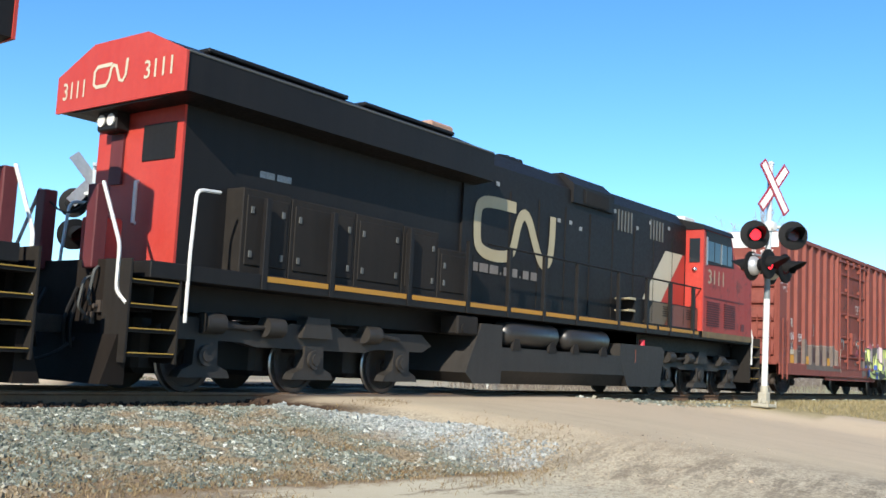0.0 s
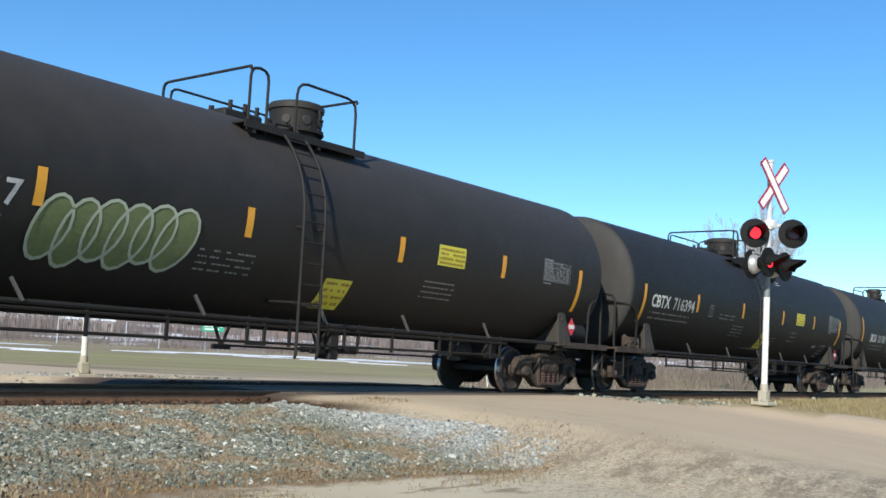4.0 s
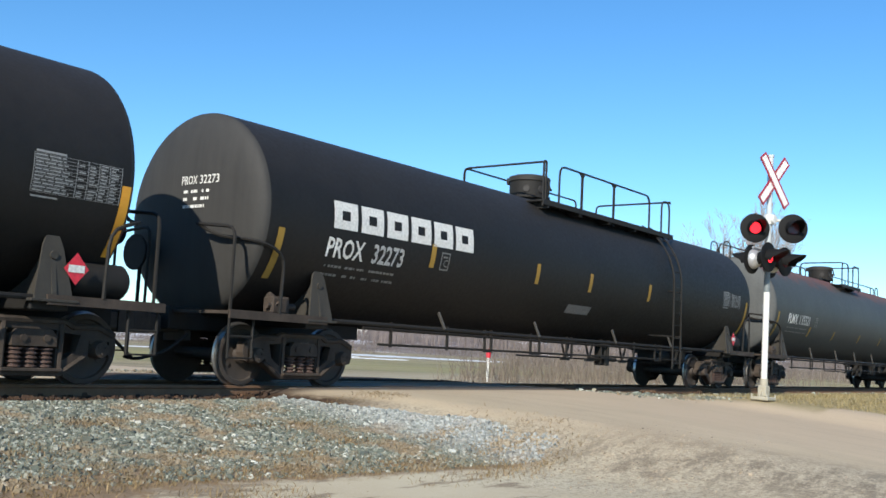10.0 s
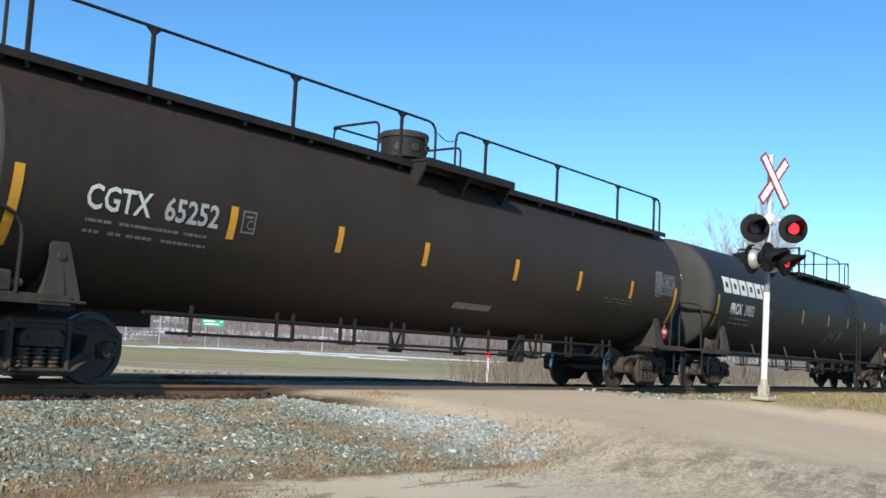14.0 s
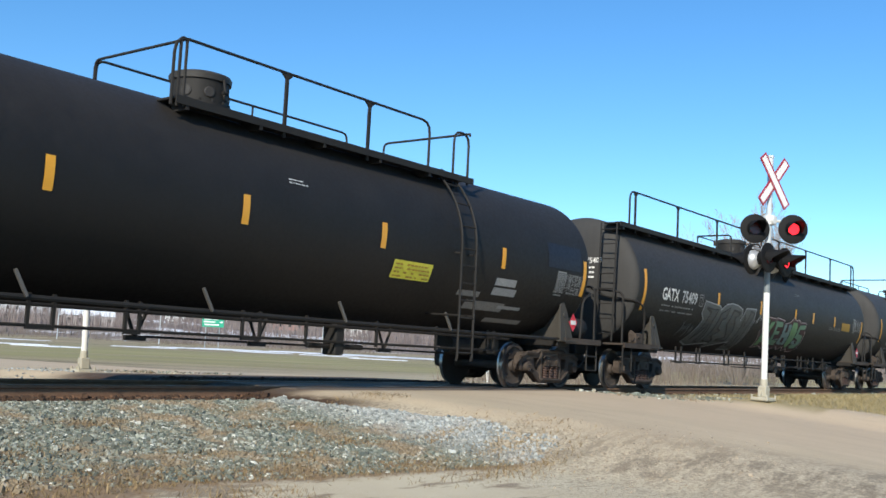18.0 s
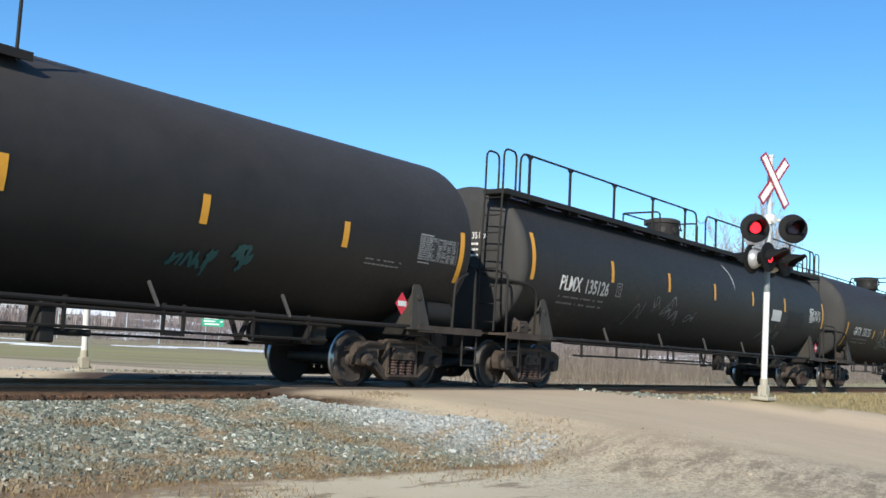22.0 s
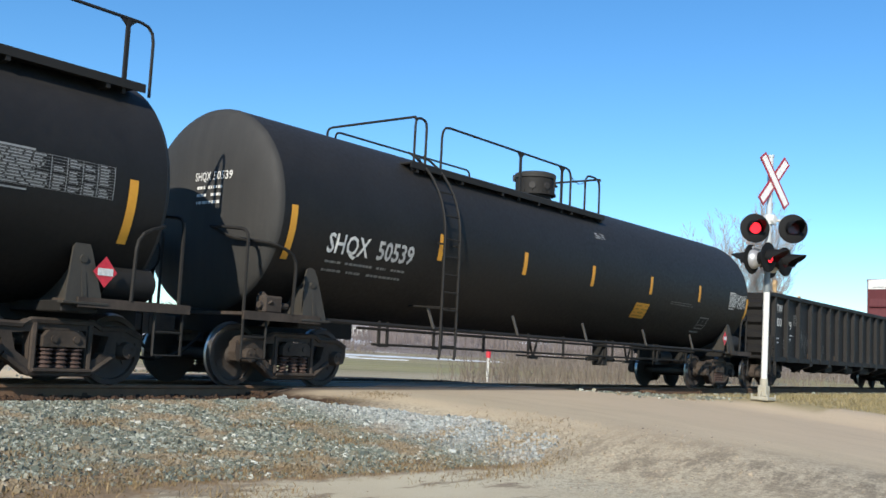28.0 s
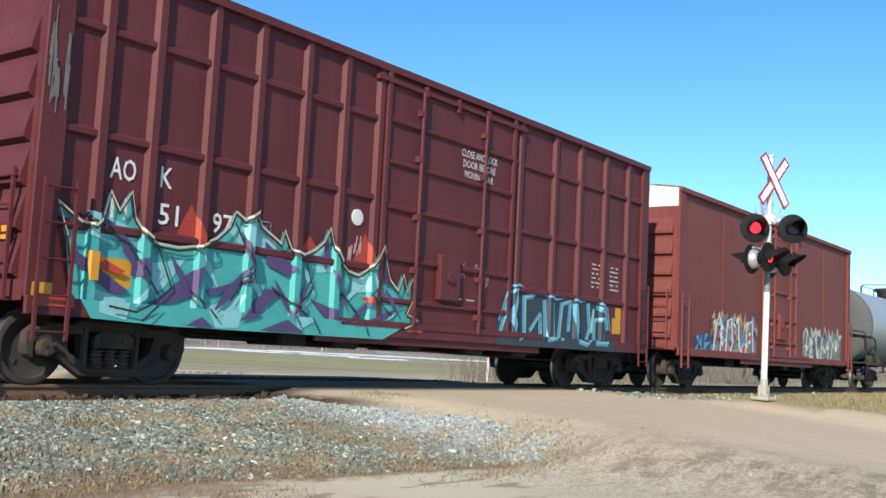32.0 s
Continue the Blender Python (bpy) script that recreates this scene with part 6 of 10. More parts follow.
tank_car(115.85, 1.60, 2.62, 9.35, -8.35, 8.35, "tank_coal", "black tank car with a half-length top platform", "half",
         [(-9.2, 1.62, 2.5), -5.55, -3.75, -1.9, 1.63, 3.53, 5.27, (9.15, 1.62, 2.5)], ("CGTX", "64725"), 34, ladder=4.3, cut=0.15,
         num_at=(-8.35, 2.12, 2.2), brace=(-5.22, -2.07, 1.00, 4.04),
         extras=[("square", -5.3, 2.12), ("lemon", 2.0, 3.1, 1.82, 2.03, "dull_yellow"), ("panel", 5.6, 6.35, 1.98, 2.2, "letters", "small white notice"), ("table", 7.9, 9.05, 2.25, 2.7), ("text", 1.9, 3.3, 2.2, 2.3, 1), ("text", -3.4, -2.2, 2.05, 2.2, 2), ("words", "NON ODORIZED", 5.65, 2.28, 0.1, 1.2, "faint")])
BLOCK_EXTRA = [("square", -5.35, 2.08), ("table", 7.5, 8.7, 2.3, 2.65)]
tank_car(136.9, 1.58, 2.56, 9.45, -8.2, 8.25, "tank_coal", "black tank car with a large white block logo", "half",
         [(-9.2, 1.6, 2.34), -5.58, -2.14, 0.04, 2.92, (9.2, 1.6, 2.5)], ("PROX", "32273"), 35, ladder=4.15, faded=True,
         num_at=(-8.2, 2.03, 1.95), brace=(-5.11, -1.92, 1.40, 4.36), extras=BLOCK_EXTRA + [("logo", -8.13, -4.34, 2.47, 2.9), ("panel", -0.6, 0.4, 1.62, 1.8, "faint")])
tank_car(158.3, 1.55, 2.60, 9.55, -8.6, 8.65, "tank_grey", "weathered grey tank car with rust along its top", "rail",
         [(-9.3, 1.68, 2.44), (-5.99, 1.78, 2.1), (-3.21, 1.75, 2.08), (0.03, 1.78, 2.08), (3.05, 1.78, 2.1), (5.54, 1.72, 2.08), (9.35, 1.6, 2.4)], ("PLMX", "135521"), 36, faded=True,
         num_at=(-8.35, 2.14, 2.25), brace=(-5.81, -2.96, -0.59, 1.88, 4.87),
         extras=[("lemon", 4.0, 4.85, 2.12, 2.48), ("square", -5.65, 2.12), ("table", 7.9, 9.05, 2.15, 2.6, "letters"), ("words", "LIQUEFIED", 6.65, 2.86, 0.09, 0.72, "faint"), ("words", "PETROLEUM", 6.65, 2.66, 0.09, 0.75, "faint"), ("words", "GAS", 6.85, 2.48, 0.09, 0.35, "faint"),
                 ("words", "LIQUEFIED", 5.85, 2.24, 0.1, 0.72), ("words", "PETROLEUM", 5.85, 2.1, 0.1, 0.75), ("words", "GAS", 5.85, 1.96, 0.1, 0.3), ("words", "NON ODORIZED", 6.9, 2.02, 0.09, 1.0, "faint"), ("square", 7.4, 1.62)])
tank_car(179.4, 1.63, 2.60, 9.05, -8.1, 8.2, "tank_brown", "brown-black tank car with a full-length top walkway", "full",
         [(-8.85, 1.62, 2.54), (-5.66, 2.05, 2.5), -3.5, -1.34, 1.5, 3.97, 6.38, (8.75, 1.65, 2.52)], ("CGTX", "65252"), 37,
         num_at=(-7.95, 2.17, 2.15), pipe_on=False, extras=["hang", ("square", -5.5, 2.16), ("table", 7.6, 8.65, 2.3, 2.8), ("panel", 0.0, 1.2, 1.47, 1.58, "faint"), ("text", 5.2, 6.6, 1.9, 2.05, 2)])
tank_car(200.3, 1.58, 2.56, 9.5, -8.4, 8.4, "tank_coal", "black tank car with a large white block logo and scrawl", "half",
         [(-9.25, 1.72, 2.6), (-5.57, 2.16, 2.6), (-2.1, 2.16, 2.6), (0.66, 2.2, 2.6), (2.98, 2.25, 2.6), (5.18, 2.28, 2.6), (8.9, 1.7, 2.55)], ("PROX", "39832"), 38, ladder=3.8, faded=True,
         num_at=(-8.3, 2.14, 1.9), brace=(-6.23, -3.38, -0.34, 2.70), extras=BLOCK_EXTRA + [("logo", -8.88, -5.18, 2.69, 3.13), ("scrawl", 0.6, 2.7, 1.5, 2.2, "faint", 8, 0.04)])
tank_car(221.45, 1.56, 2.57, 9.5, -8.65, 8.65, "tank_coal", "black tank car with a half-length top platform and yellow panel", "half",
         [(-9.25, 2.05, 2.95), (-6.4, 2.26, 2.7), (-3.49, 2.3, 2.72), (-0.45, 2.3, 2.72), (2.54, 2.3, 2.72), (6.07, 2.3, 2.7), (9.2, 2.0, 2.75)], ("PLMX", "137488"), 39, ladder=4.72, cut=0.15,
         num_at=(-8.4, 2.0, 1.95), brace=(-6.16, -3.68, -0.94, 1.76, 4.53),
         extras=[("square", -6.32, 2.02), ("lemon", 2.9, 3.95, 1.86, 2.16, "lemon"), ("table", 8.1, 9.1, 2.0, 2.4), ("panel", 7.7, 9.05, 2.5, 3.0, "navy_patch", "dark navy repainted patch"), ("panel", 5.95, 6.65, 1.98, 2.12, "chalk"), ("panel", 5.95, 6.75, 1.80, 1.94, "chalk"), ("panel", 4.9, 5.6, 1.72, 1.82, "faint"), ("panel", 5.3, 6.6, 1.50, 1.66, "faint"), ("panel", 6.4, 7.2, 1.56, 1.62, "chalk"), ("panel", 6.3, 7.6, 1.30, 1.38, "faint"), ("text", 0.4, 0.8, 3.0, 3.1, 2, "letters")])
tank_car(243.0, 1.57, 2.56, 9.75, -8.6, 8.6, "tank_black", "black tank car with grey and green graffiti along its side", "full",
         [(-9.42, 1.9, 2.88), (-4.92, 2.3, 2.65), (-1.66, 2.25, 2.65), (1.48, 2.3, 2.6), (3.31, 2.25, 2.6), (5.7, 2.25, 2.6), (9.14, 1.8, 2.6)], ("GATX", "75409"), 40, cut=0.28,
         num_at=(-8.45, 2.23, 2.2), pipe_on=False, extras=["hang", ("piece", GREY_BACK, ("silver_spray",), ("chalk",), 0.032, "grey graffiti with a thin white edge", 0.006), ("piece", GREY_PIECE, ("fog",), ("soot",), 0.05, "grey graffiti letter shape"), ("piece", GREEN_BACK, ("wine",), ("pale_pink",), 0.02, "dark shadow of green graffiti", 0.005), ("piece", GREEN_PIECE, ("leaf", "meadow", "sage", "leaf", "meadow"), ("ink",), 0.022, "green graffiti letter shape"), ("scrawl", -2.0, -1.5, 1.9, 2.3, "chalk", 9, 0.03), ("scrawl", -6.8, -5.9, 1.3, 1.8, "silver_spray", 12, 0.035), ("strokes", [[(x, 1.62 + 0.05 * math.sin(5 * x)), (x + 0.42, 1.52 + 0.04 * math.cos(4 * x)), (x + 0.8, 1.6)] for x in (-0.95, -0.1, 0.75, 1.5, 2.1)], 0.07, "sage"), ("square", -6.2, 2.2), ("lemon", 6.6, 7.6, 2.16, 2.44, "dull_yellow"), ("words", "NON-ODORIZED", 5.2, 2.12, 0.1, 1.3, "faint"), ("table", 8.0, 9.0, 2.2, 2.6), ("text", 1.6, 2.0, 3.0, 3.1, 2, "faint")])
tank_car(264.0, 1.60, 2.61, 9.35, -8.15, 8.15, "tank_black", "black tank car with its ladder near the forward end", "half_left",
         [(-9.05, 1.95, 2.88), (-5.58, 2.18, 2.63), (-2.46, 2.2, 2.62), (0.36, 2.2, 2.62), (3.26, 2.2, 2.6), (6.05, 2.2, 2.6), (9.1, 1.9, 2.8)], ("CTCX", "780402"), 41, ladder=-5.3,
         num_at=(-7.85, 1.88, 2.25), brace=(-2.83, -0.07, 2.61, 4.98), extras=[("lemon", -3.45, -2.6, 1.82, 2.06, "dull_yellow"), ("table", 7.9, 8.95, 2.2, 2.6), ("scrawl", 2.9, 4.4, 1.55, 2.05, "teal", 9, 0.08), ("text", 6.6, 7.5, 1.95, 2.1, 2)])
tank_car(284.95, 1.55, 2.56, 9.55, -8.65, 8.65, "tank_slate", "slate-black tank car with rust stains and a full walkway", "full",
         [(-9.35, 2.18, 3.12), (-6.0, 2.4, 2.88), (-3.0, 2.42, 2.88), (-0.1, 2.42, 2.86), (2.75, 2.45, 2.86), (5.53, 2.45, 2.86), (9.4, 2.1, 2.95)], ("PLMX", "135126"), 42,
         num_at=(-8.2, 2.08, 2.2), brace=(-6.04, -3.21, -0.46, 2.30, 4.86),
         extras=[("square", -5.75, 2.1), ("panel", 4.45, 5.25, 2.12, 2.46, "white", "white notice"), ("table", 8.0, 9.15, 2.3, 2.66, "letters"), ("curve", 0.9, 2.75, 0.45, 0.75, 5, 75, 0.035, "letters"), ("panel", 5.9, 7.4, 1.95, 2.5, "tank_coal", "repainted black patch"), ("scrawl", -4.5, -1.4, 1.6, 2.4, "faint", 9, 0.035), ("scrawl", 3.8, 5.4, 1.45, 2.0, "faint", 8, 0.05)])
tank_car(306.0, 1.66, 2.66, 9.15, -8.1, 8.2, "tank_brown", "brown weathered tank car with a low top rail", "rail",
         [(-8.9, 1.62, 2.5), (-5.23, 2.02, 2.32), (-3.76, 2.1, 2.45), (1.46, 2.05, 2.3), (3.91, 2.0, 2.3), (6.42, 2.0, 2.3), (8.8, 1.7, 2.6)], ("GATX", "205725"), 43, cut=0.25,
         num_at=(-7.95, 2.07, 2.35), pipe_on=False, extras=["hang", ("lemon", 2.25, 2.95, 1.84, 2.1, "lemon"), ("table", 7.3, 8.5, 2.3, 2.75), ("text", 6.7, 7.3, 2.0, 2.3, 3), ("strokes", ROUND_TAG, 0.045, "faint"), ("square", 7.4, 1.8), ("text", 0.4, 0.8, 2.85, 3.0, 3, "letters")])
tank_car(327.4, 1.60, 2.56, 9.70, -8.7, 8.7, "tank_coal", "black tank car with a full-length railed walkway", "full",
         [(-9.45, 1.86, 2.8), (-5.95, 2.04, 2.48), -3.92, -1.53, 1.73, 3.67, 5.88, (9.2, 1.8, 2.6)], ("GAMX", "9994"), 44,
         num_at=(-8.1, 2.1, 1.8), pipe_on=False, extras=[("square", -5.75, 2.2), ("lemon", 2.7, 3.4, 1.92, 2.16, "dull_yellow"), ("table", 7.3, 8.9, 2.3, 2.7), ("scrawl", -3.3, -0.6, 1.45, 2.05, "faint", 9, 0.03), ("text", 0.4, 0.8, 2.75, 2.9, 3, "letters"), ("text", 5.6, 6.8, 1.5, 1.75, 2)])
tank_car(348.4, 1.60, 2.66, 9.2, -8.35, 8.35, "tank_coal", "clean black tank car with an orange panel", "half_left",
         [(-9.0, 1.9, 2.7), (-5.4, 2.24, 2.7), (-2.66, 2.24, 2.68), (0.08, 2.24, 2.68), (2.95, 2.28, 2.7), (5.82, 2.3, 2.72), (9.2, 1.95, 2.6)], ("SHQX", "50539"), 45, ladder=-5.3, slide=0.3, hatch_kw=dict(x=0.06),
         num_at=(-8.2, 2.1, 2.2), brace=(-5.44, -2.73, 0.03, 2.95, 5.69), extras=[("lemon", 2.4, 3.1, 1.70, 2.05, "yellow"), ("table", 7.9, 9.1, 2.3, 2.66, "letters"), ("text", 4.2, 5.6, 2.1, 2.2, 2), ("frame", 6.3, 6.85, 1.62, 1.92), ("text", 0.4, 0.8, 3.3, 3.45, 3, "letters")])
tank_car(427.0, 1.55, 2.56, 8.6, -7.5, 7.5, "tank_silver", "silver-grey tank car at the tail of the view", "short", [], None, 46, ladder=0.0)

# ---------------- box cars and gondola ----------------
def mural(car, put, x0, x1, z0, z1, palette, rng, spikes=9, cell=0.34, base_amp=0.06, name="graffiti", label="", lean=0.5):
    """Sprayed wall piece: slanting shards of colour under a spiky top line. palette: material names."""
    me_mats = [M[p] for p in palette]
    bm = bmesh.new()
    nx = max(3, int((x1 - x0) / cell))
    nz = max(3, int((z1 - z0) / (cell * 0.8)))
    tops = [rng.uniform(0.70, 0.86) for _ in range(nx + 1)]
    for k in range(1, nx, max(1, nx // spikes)):
        tops[k] = rng.uniform(0.92, 1.08)
    g = []
    for i in range(nx + 1):
        col = []
        for j in range(nz + 1):
            f = j / nz
            x = x0 + (x1 - x0) * i / nx + (rng.uniform(-0.4, 0.4) * cell if 0 < i < nx else 0) + lean * cell * (f - 0.5)
            z = z0 + (z1 - z0) * f * tops[i] + (rng.uniform(-0.35, 0.35) * cell if 0 < j < nz else rng.uniform(-base_amp, base_amp))
            col.append(bm.verts.new(put(x, z)))
        g.append(col)
    w = len(palette)
    for i in range(nx):
        for j in range(nz):
            a, b, c, d = g[i][j], g[i + 1][j], g[i + 1][j + 1], g[i][j + 1]
            edge = j == nz - 1
            for tri in (((a, b, c), (a, c, d)) if (i + j) % 2 else ((a, b, d), (b, c, d))):
                f = bm.faces.new(tri)
                q = rng.random()
                f.material_index = (w - 1) if edge and q < 0.3 else (0 if q < 0.50 else min(w - 1, 1 + int((q - 0.50) / 0.50 * (w - 1))))
    me = bpy.data.meshes.new(name)
    bm.to_mesh(me)
    bm.free()
    for m in me_mats:
        me.materials.append(m)
    ob = new(name, me)
    ob.parent = car
    ob["label"] = label or "sprayed graffiti in slanting colour shards"
    # bright outline strokes
    return ob


def strokes(car, put, pts_list, w, material, name="graffiti_line", label=""):
    """Broad painted strokes through given places, one part a stroke."""
    loops(car, put, pts_list, w, material, name, label)


def sprayed(car, posts, shapes, base=0.003, ys=1.47, proud=0.10, door=(0, 0), sill=1.06):
    """Paint that follows wall, posts, door and sill. shapes: (material, outline) or (material, line, width)."""
    ribs = list(posts) + ([door[0], door[1]] if door[1] > door[0] else [])
    edges = [e for x in ribs for e in (x - 0.10, x - 0.055, x + 0.055, x + 0.10)]
    for k, s in enumerate(shapes):
        lift = base + 0.0012 * k

        def put(x, z, mid):
            d = 0.052 if door[0] < mid < door[1] else 0.0
            for c in ribs:
                if abs(mid - c) < 0.0555:
                    d = proud
                elif abs(mid - c) < 0.1005:
                    d = max(d, proud * max(0.0, min(1.0, (0.10 - abs(x - c)) / 0.045)))
            return (x, -(ys + d + lift), z)

        def low(x, z, mid):
            return (x, -(ys + 0.11 + lift), z)
        bm = bmesh.new()
        for o in ([s[1]] if len(s) == 2 else ribbon(s[1], s[2])):
            for tri in tessellate_polygon([[Vector((x, z, 0)) for x, z in o]]):
                t = [tuple(o[i]) for i in tri]
                for piece_pts, where in ((clipped(t, 1, sill, False), put), (clipped(t, 1, sill, True), low)):
                    if len(piece_pts) >= 3:
                        decal(bm, piece_pts, where, 0, edges)
        bmesh.ops.remove_doubles(bm, verts=bm.verts, dist=0.0005)
        part("graffiti_shape" if len(s) == 2 else "graffiti_line", bm, M[s[0]], car, "turquoise graffiti" if s[0] == "teal_spray" else "")


def arc(cx, cz, rx, rz, a0, a1, n=10):
    return [(cx + rx * math.cos(radians(a0 + (a1 - a0) * i / n)), cz + rz * math.sin(radians(a0 + (a1 - a0) * i / n))) for i in range(n + 1)]


def box_ladder(car, x, y, z0, z1, width, mat, along="x", n=5):
    for s in (-1, 1):
        bm = bmesh.new()
        if along == "x":
            box(bm, x + s * width / 2 - 0.02, x + s * width / 2 + 0.02, y - 0.02, y + 0.02, z0, z1)
        else:
            box(bm, x - 0.02, x + 0.02, y + s * width / 2 - 0.02, y + s * width / 2 + 0.02, z0, z1)
        part("ladder_rail", bm, M[mat], car)
    for k in range(n):
        z = z0 + 0.1 + (z1 - z0 - 0.2) * k / (n - 1)
        bm = bmesh.new()
        a = (x - width / 2, y, z) if along == "x" else (x, y - width / 2, z)
        b = (x + width / 2, y, z) if along == "x" else (x, y + width / 2, z)
        rod(bm, a, b, 0.014, 6)
        part("ladder_rung", bm, M[mat], car)


def box_car(sc, half, mat, label, posts, door, seed, top=5.2, sill=0.86, belts=(), truck=6.45, end_white=True, post_d=0.10, crown=0.11, corner=0.34):
    rng = random.Random(seed)
    car = thing("box_car", label, "box car", "train")
    CARS.append((car, sc))
    m = M[mat]
    ys = 1.47
    bm = bmesh.new()
    box(bm, -half + 0.06, half - 0.06, -ys, ys, 1.0, top - 0.12)
    part("body", bm, m, car)
    bm = bmesh.new()
    slab(bm, [(-ys - 0.10, top - 0.14), (-ys - 0.10, top - 0.02), (-0.9, top - 0.02 + 0.82 * crown), (0, top - 0.02 + crown), (0.9, top - 0.02 + 0.82 * crown), (ys + 0.10, top - 0.02), (ys + 0.10, top - 0.14)], -half, half, "yz")
    part("roof", bm, m, car)
    for s in (-1, 1):
        bm = bmesh.new()
        box(bm, -half, half, s * (ys + 0.055) - 0.055, s * (ys + 0.055) + 0.055, sill, 1.06, bevel=0.01)
        box(bm, -3.2, 3.2, s * (ys + 0.03) - 0.03, s * (ys + 0.03) + 0.03, sill - 0.12, sill)
        part("side_sill", bm, m, car)
        for x in posts:
            bm = bmesh.new()
            d = post_d
            slab(bm, [(x - 0.10, s * ys), (x - 0.055, s * (ys + d)), (x + 0.055, s * (ys + d)), (x + 0.10, s * ys)], 1.0, top - 0.13, "xy")
            part("side_post", bm, m, car)
        for z in belts:
            for a, b in ((-half + 0.12, door[0] - 0.1), (door[1] + 0.1, half - 0.12)):
                bm = bmesh.new()
                slab(bm, [(s * ys, z - 0.07), (s * (ys + 0.05), z - 0.035), (s * (ys + 0.05), z + 0.035), (s * ys, z + 0.07)], a, b, "yz")
                part("side_belt", bm, m, car)
        # corner posts
        for e in (-1, 1):
            bm = bmesh.new()
            box(bm, e * half - corner if e > 0 else e * half, e * half if e > 0 else e * half + corner, min(s * ys, s * (ys + 0.07)), max(s * ys, s * (ys + 0.07)), sill, top - 0.1, bevel=0.008)
            part("corner_post", bm, m, car)
        # door
        d0, d1 = door
        bm = bmesh.new()
        y0, y1 = sorted((s * ys, s * (ys + 0.05)))
        box(bm, d0 + 0.06, d1 - 0.06, y0, y1, 1.06, top - 0.32, bevel=0.008)
        dr = part("door", bm, M["box_door"] if mat == "box_red" else m, car)
        for z in (1.45, 2.15, 3.0, 3.75, 4.45):
            bm = bmesh.new()
            slab(bm, [(s * (ys + 0.05), z - 0.06), (s * (ys + 0.10), z - 0.025), (s * (ys + 0.10), z + 0.025), (s * (ys + 0.05), z + 0.06)], d0 + 0.08, d1 - 0.08, "yz")
            part("door_rib", bm, m, dr)
        w = d1 - d0
        for x in (d0 + 0.22 * w, d0 + 0.72 * w):
            bm = bmesh.new()
            rod(bm, (x, s * (ys + 0.15), 1.0), (x, s * (ys + 0.15), top - 0.3), 0.03, 8)
            for z in (1.3, 2.0, 2.9, 3.9, 4.7):
                box(bm, x - 0.06, x + 0.06, min(s * (ys + 0.04), s * (ys + 0.17)), max(s * (ys + 0.04), s * (ys + 0.17)), z - 0.05, z + 0.05)
            part("lock_rod", bm, m, dr)
        bm = bmesh.new()
        box(bm, d0 + 0.40 * w, d0 + 0.55 * w, *sorted((s * (ys + 0.05), s * (ys + 0.16))), 1.55, 2.35, bevel=0.01)
        rod(bm, (d0 + 0.475 * w, s * (ys + 0.16), 1.95), (d0 + 0.475 * w, s * (ys + 0.2), 1.95), 0.1, 12)
        part("door_gear", bm, m, dr)
        for x in (d0, d1):
            bm = bmesh.new()
            box(bm, x - 0.05, x + 0.05, *sorted((s * ys, s * (ys + 0.10))), sill, top - 0.13, bevel=0.008)
            part("door_post", bm, m, car)
        bm = bmesh.new()
        box(bm, d0 - 0.9, d1 + 1.2, *sorted((s * (ys + 0.02), s * (ys + 0.13))), 1.0, 1.10)
        part("door_track", bm, m, car)
        bm = bmesh.new()
        box(bm, d0 - 0.3, d1 + 0.4, *sorted((s * (ys + 0.02), s * (ys + 0.11))), top - 0.32, top - 0.24)
        part("door_track", bm, m, car)
        for x in (d0 + 0.25 * w, d0 + 0.5 * w, d0 + 0.75 * w):
            bm = bmesh.new()
            box(bm, x - 0.025, x + 0.025, *sorted((s * (ys + 0.02), s * (ys + 0.13))), top - 0.42, top - 0.18)
            part("door_roller", bm, m, car)
    for e in (-1, 1):
        xe = e * half
        # pressed end: slanting horizontal corrugations
        bm = bmesh.new()
        x0, x1 = sorted((xe, xe - e * 0.06))
        box(bm, x0, x1, -ys, ys, 1.0, top - 0.06)
        part("end_wall", bm, m, car)
        k, z = 0, 1.25
        while z < top - 1.0:
            bm = bmesh.new()
            slab(bm, [(xe, z), (xe + e * 0.09, z + 0.05), (xe + e * 0.09, z + 0.12), (xe, z + 0.46)], -ys + 0.1, ys - 0.06)
            part("end_corrugation", bm, m, car)
            z += 0.535
        if end_white and e < 0:
            bm = bmesh.new()
            slab(bm, [(-ys - 0.02, top - 0.52), (-ys - 0.02, top - 0.05), (-0.7, top - 0.03 + 0.75 * crown), (0.7, top - 0.03 + 0.75 * crown), (ys + 0.02, top - 0.05), (ys + 0.02, top - 0.52)], xe - 0.02, xe - 0.005, "yz")
            part("end_panel", bm, M["white"], car, "white painted panel at the top of the end")
        bm = bmesh.new()
        a, b = sorted((xe, xe - e * 2.4))
        box(bm, a, b, -0.33, 0.33, 0.72, 1.06, bevel=0.015)
        part("centre_sill", bm, M["iron"], car)
        coupler(car, e * (half + 0.72), e)
        box_ladder(car, xe + e * 0.12, -1.08, 1.0, 2.55, 0.42, mat, "y", 5)
        box_ladder(car, xe - e * 0.30, -ys - 0.16, 0.55, 2.45, 0.42, mat, "x", 5)
        guard_bm = bmesh.new()
        pipe(guard_bm, [(xe + e * 0.13, -1.35, 2.45), (xe + e * 0.13, 1.2, 2.45)], 0.018)
        part("end_grab", guard_bm, m, car)
        freight_truck(car, e * truck)
    bm = bmesh.new()
    box(bm, -half + 1.2, half - 1.2, -0.4, 0.4, 0.66, 1.0, bevel=0.02)
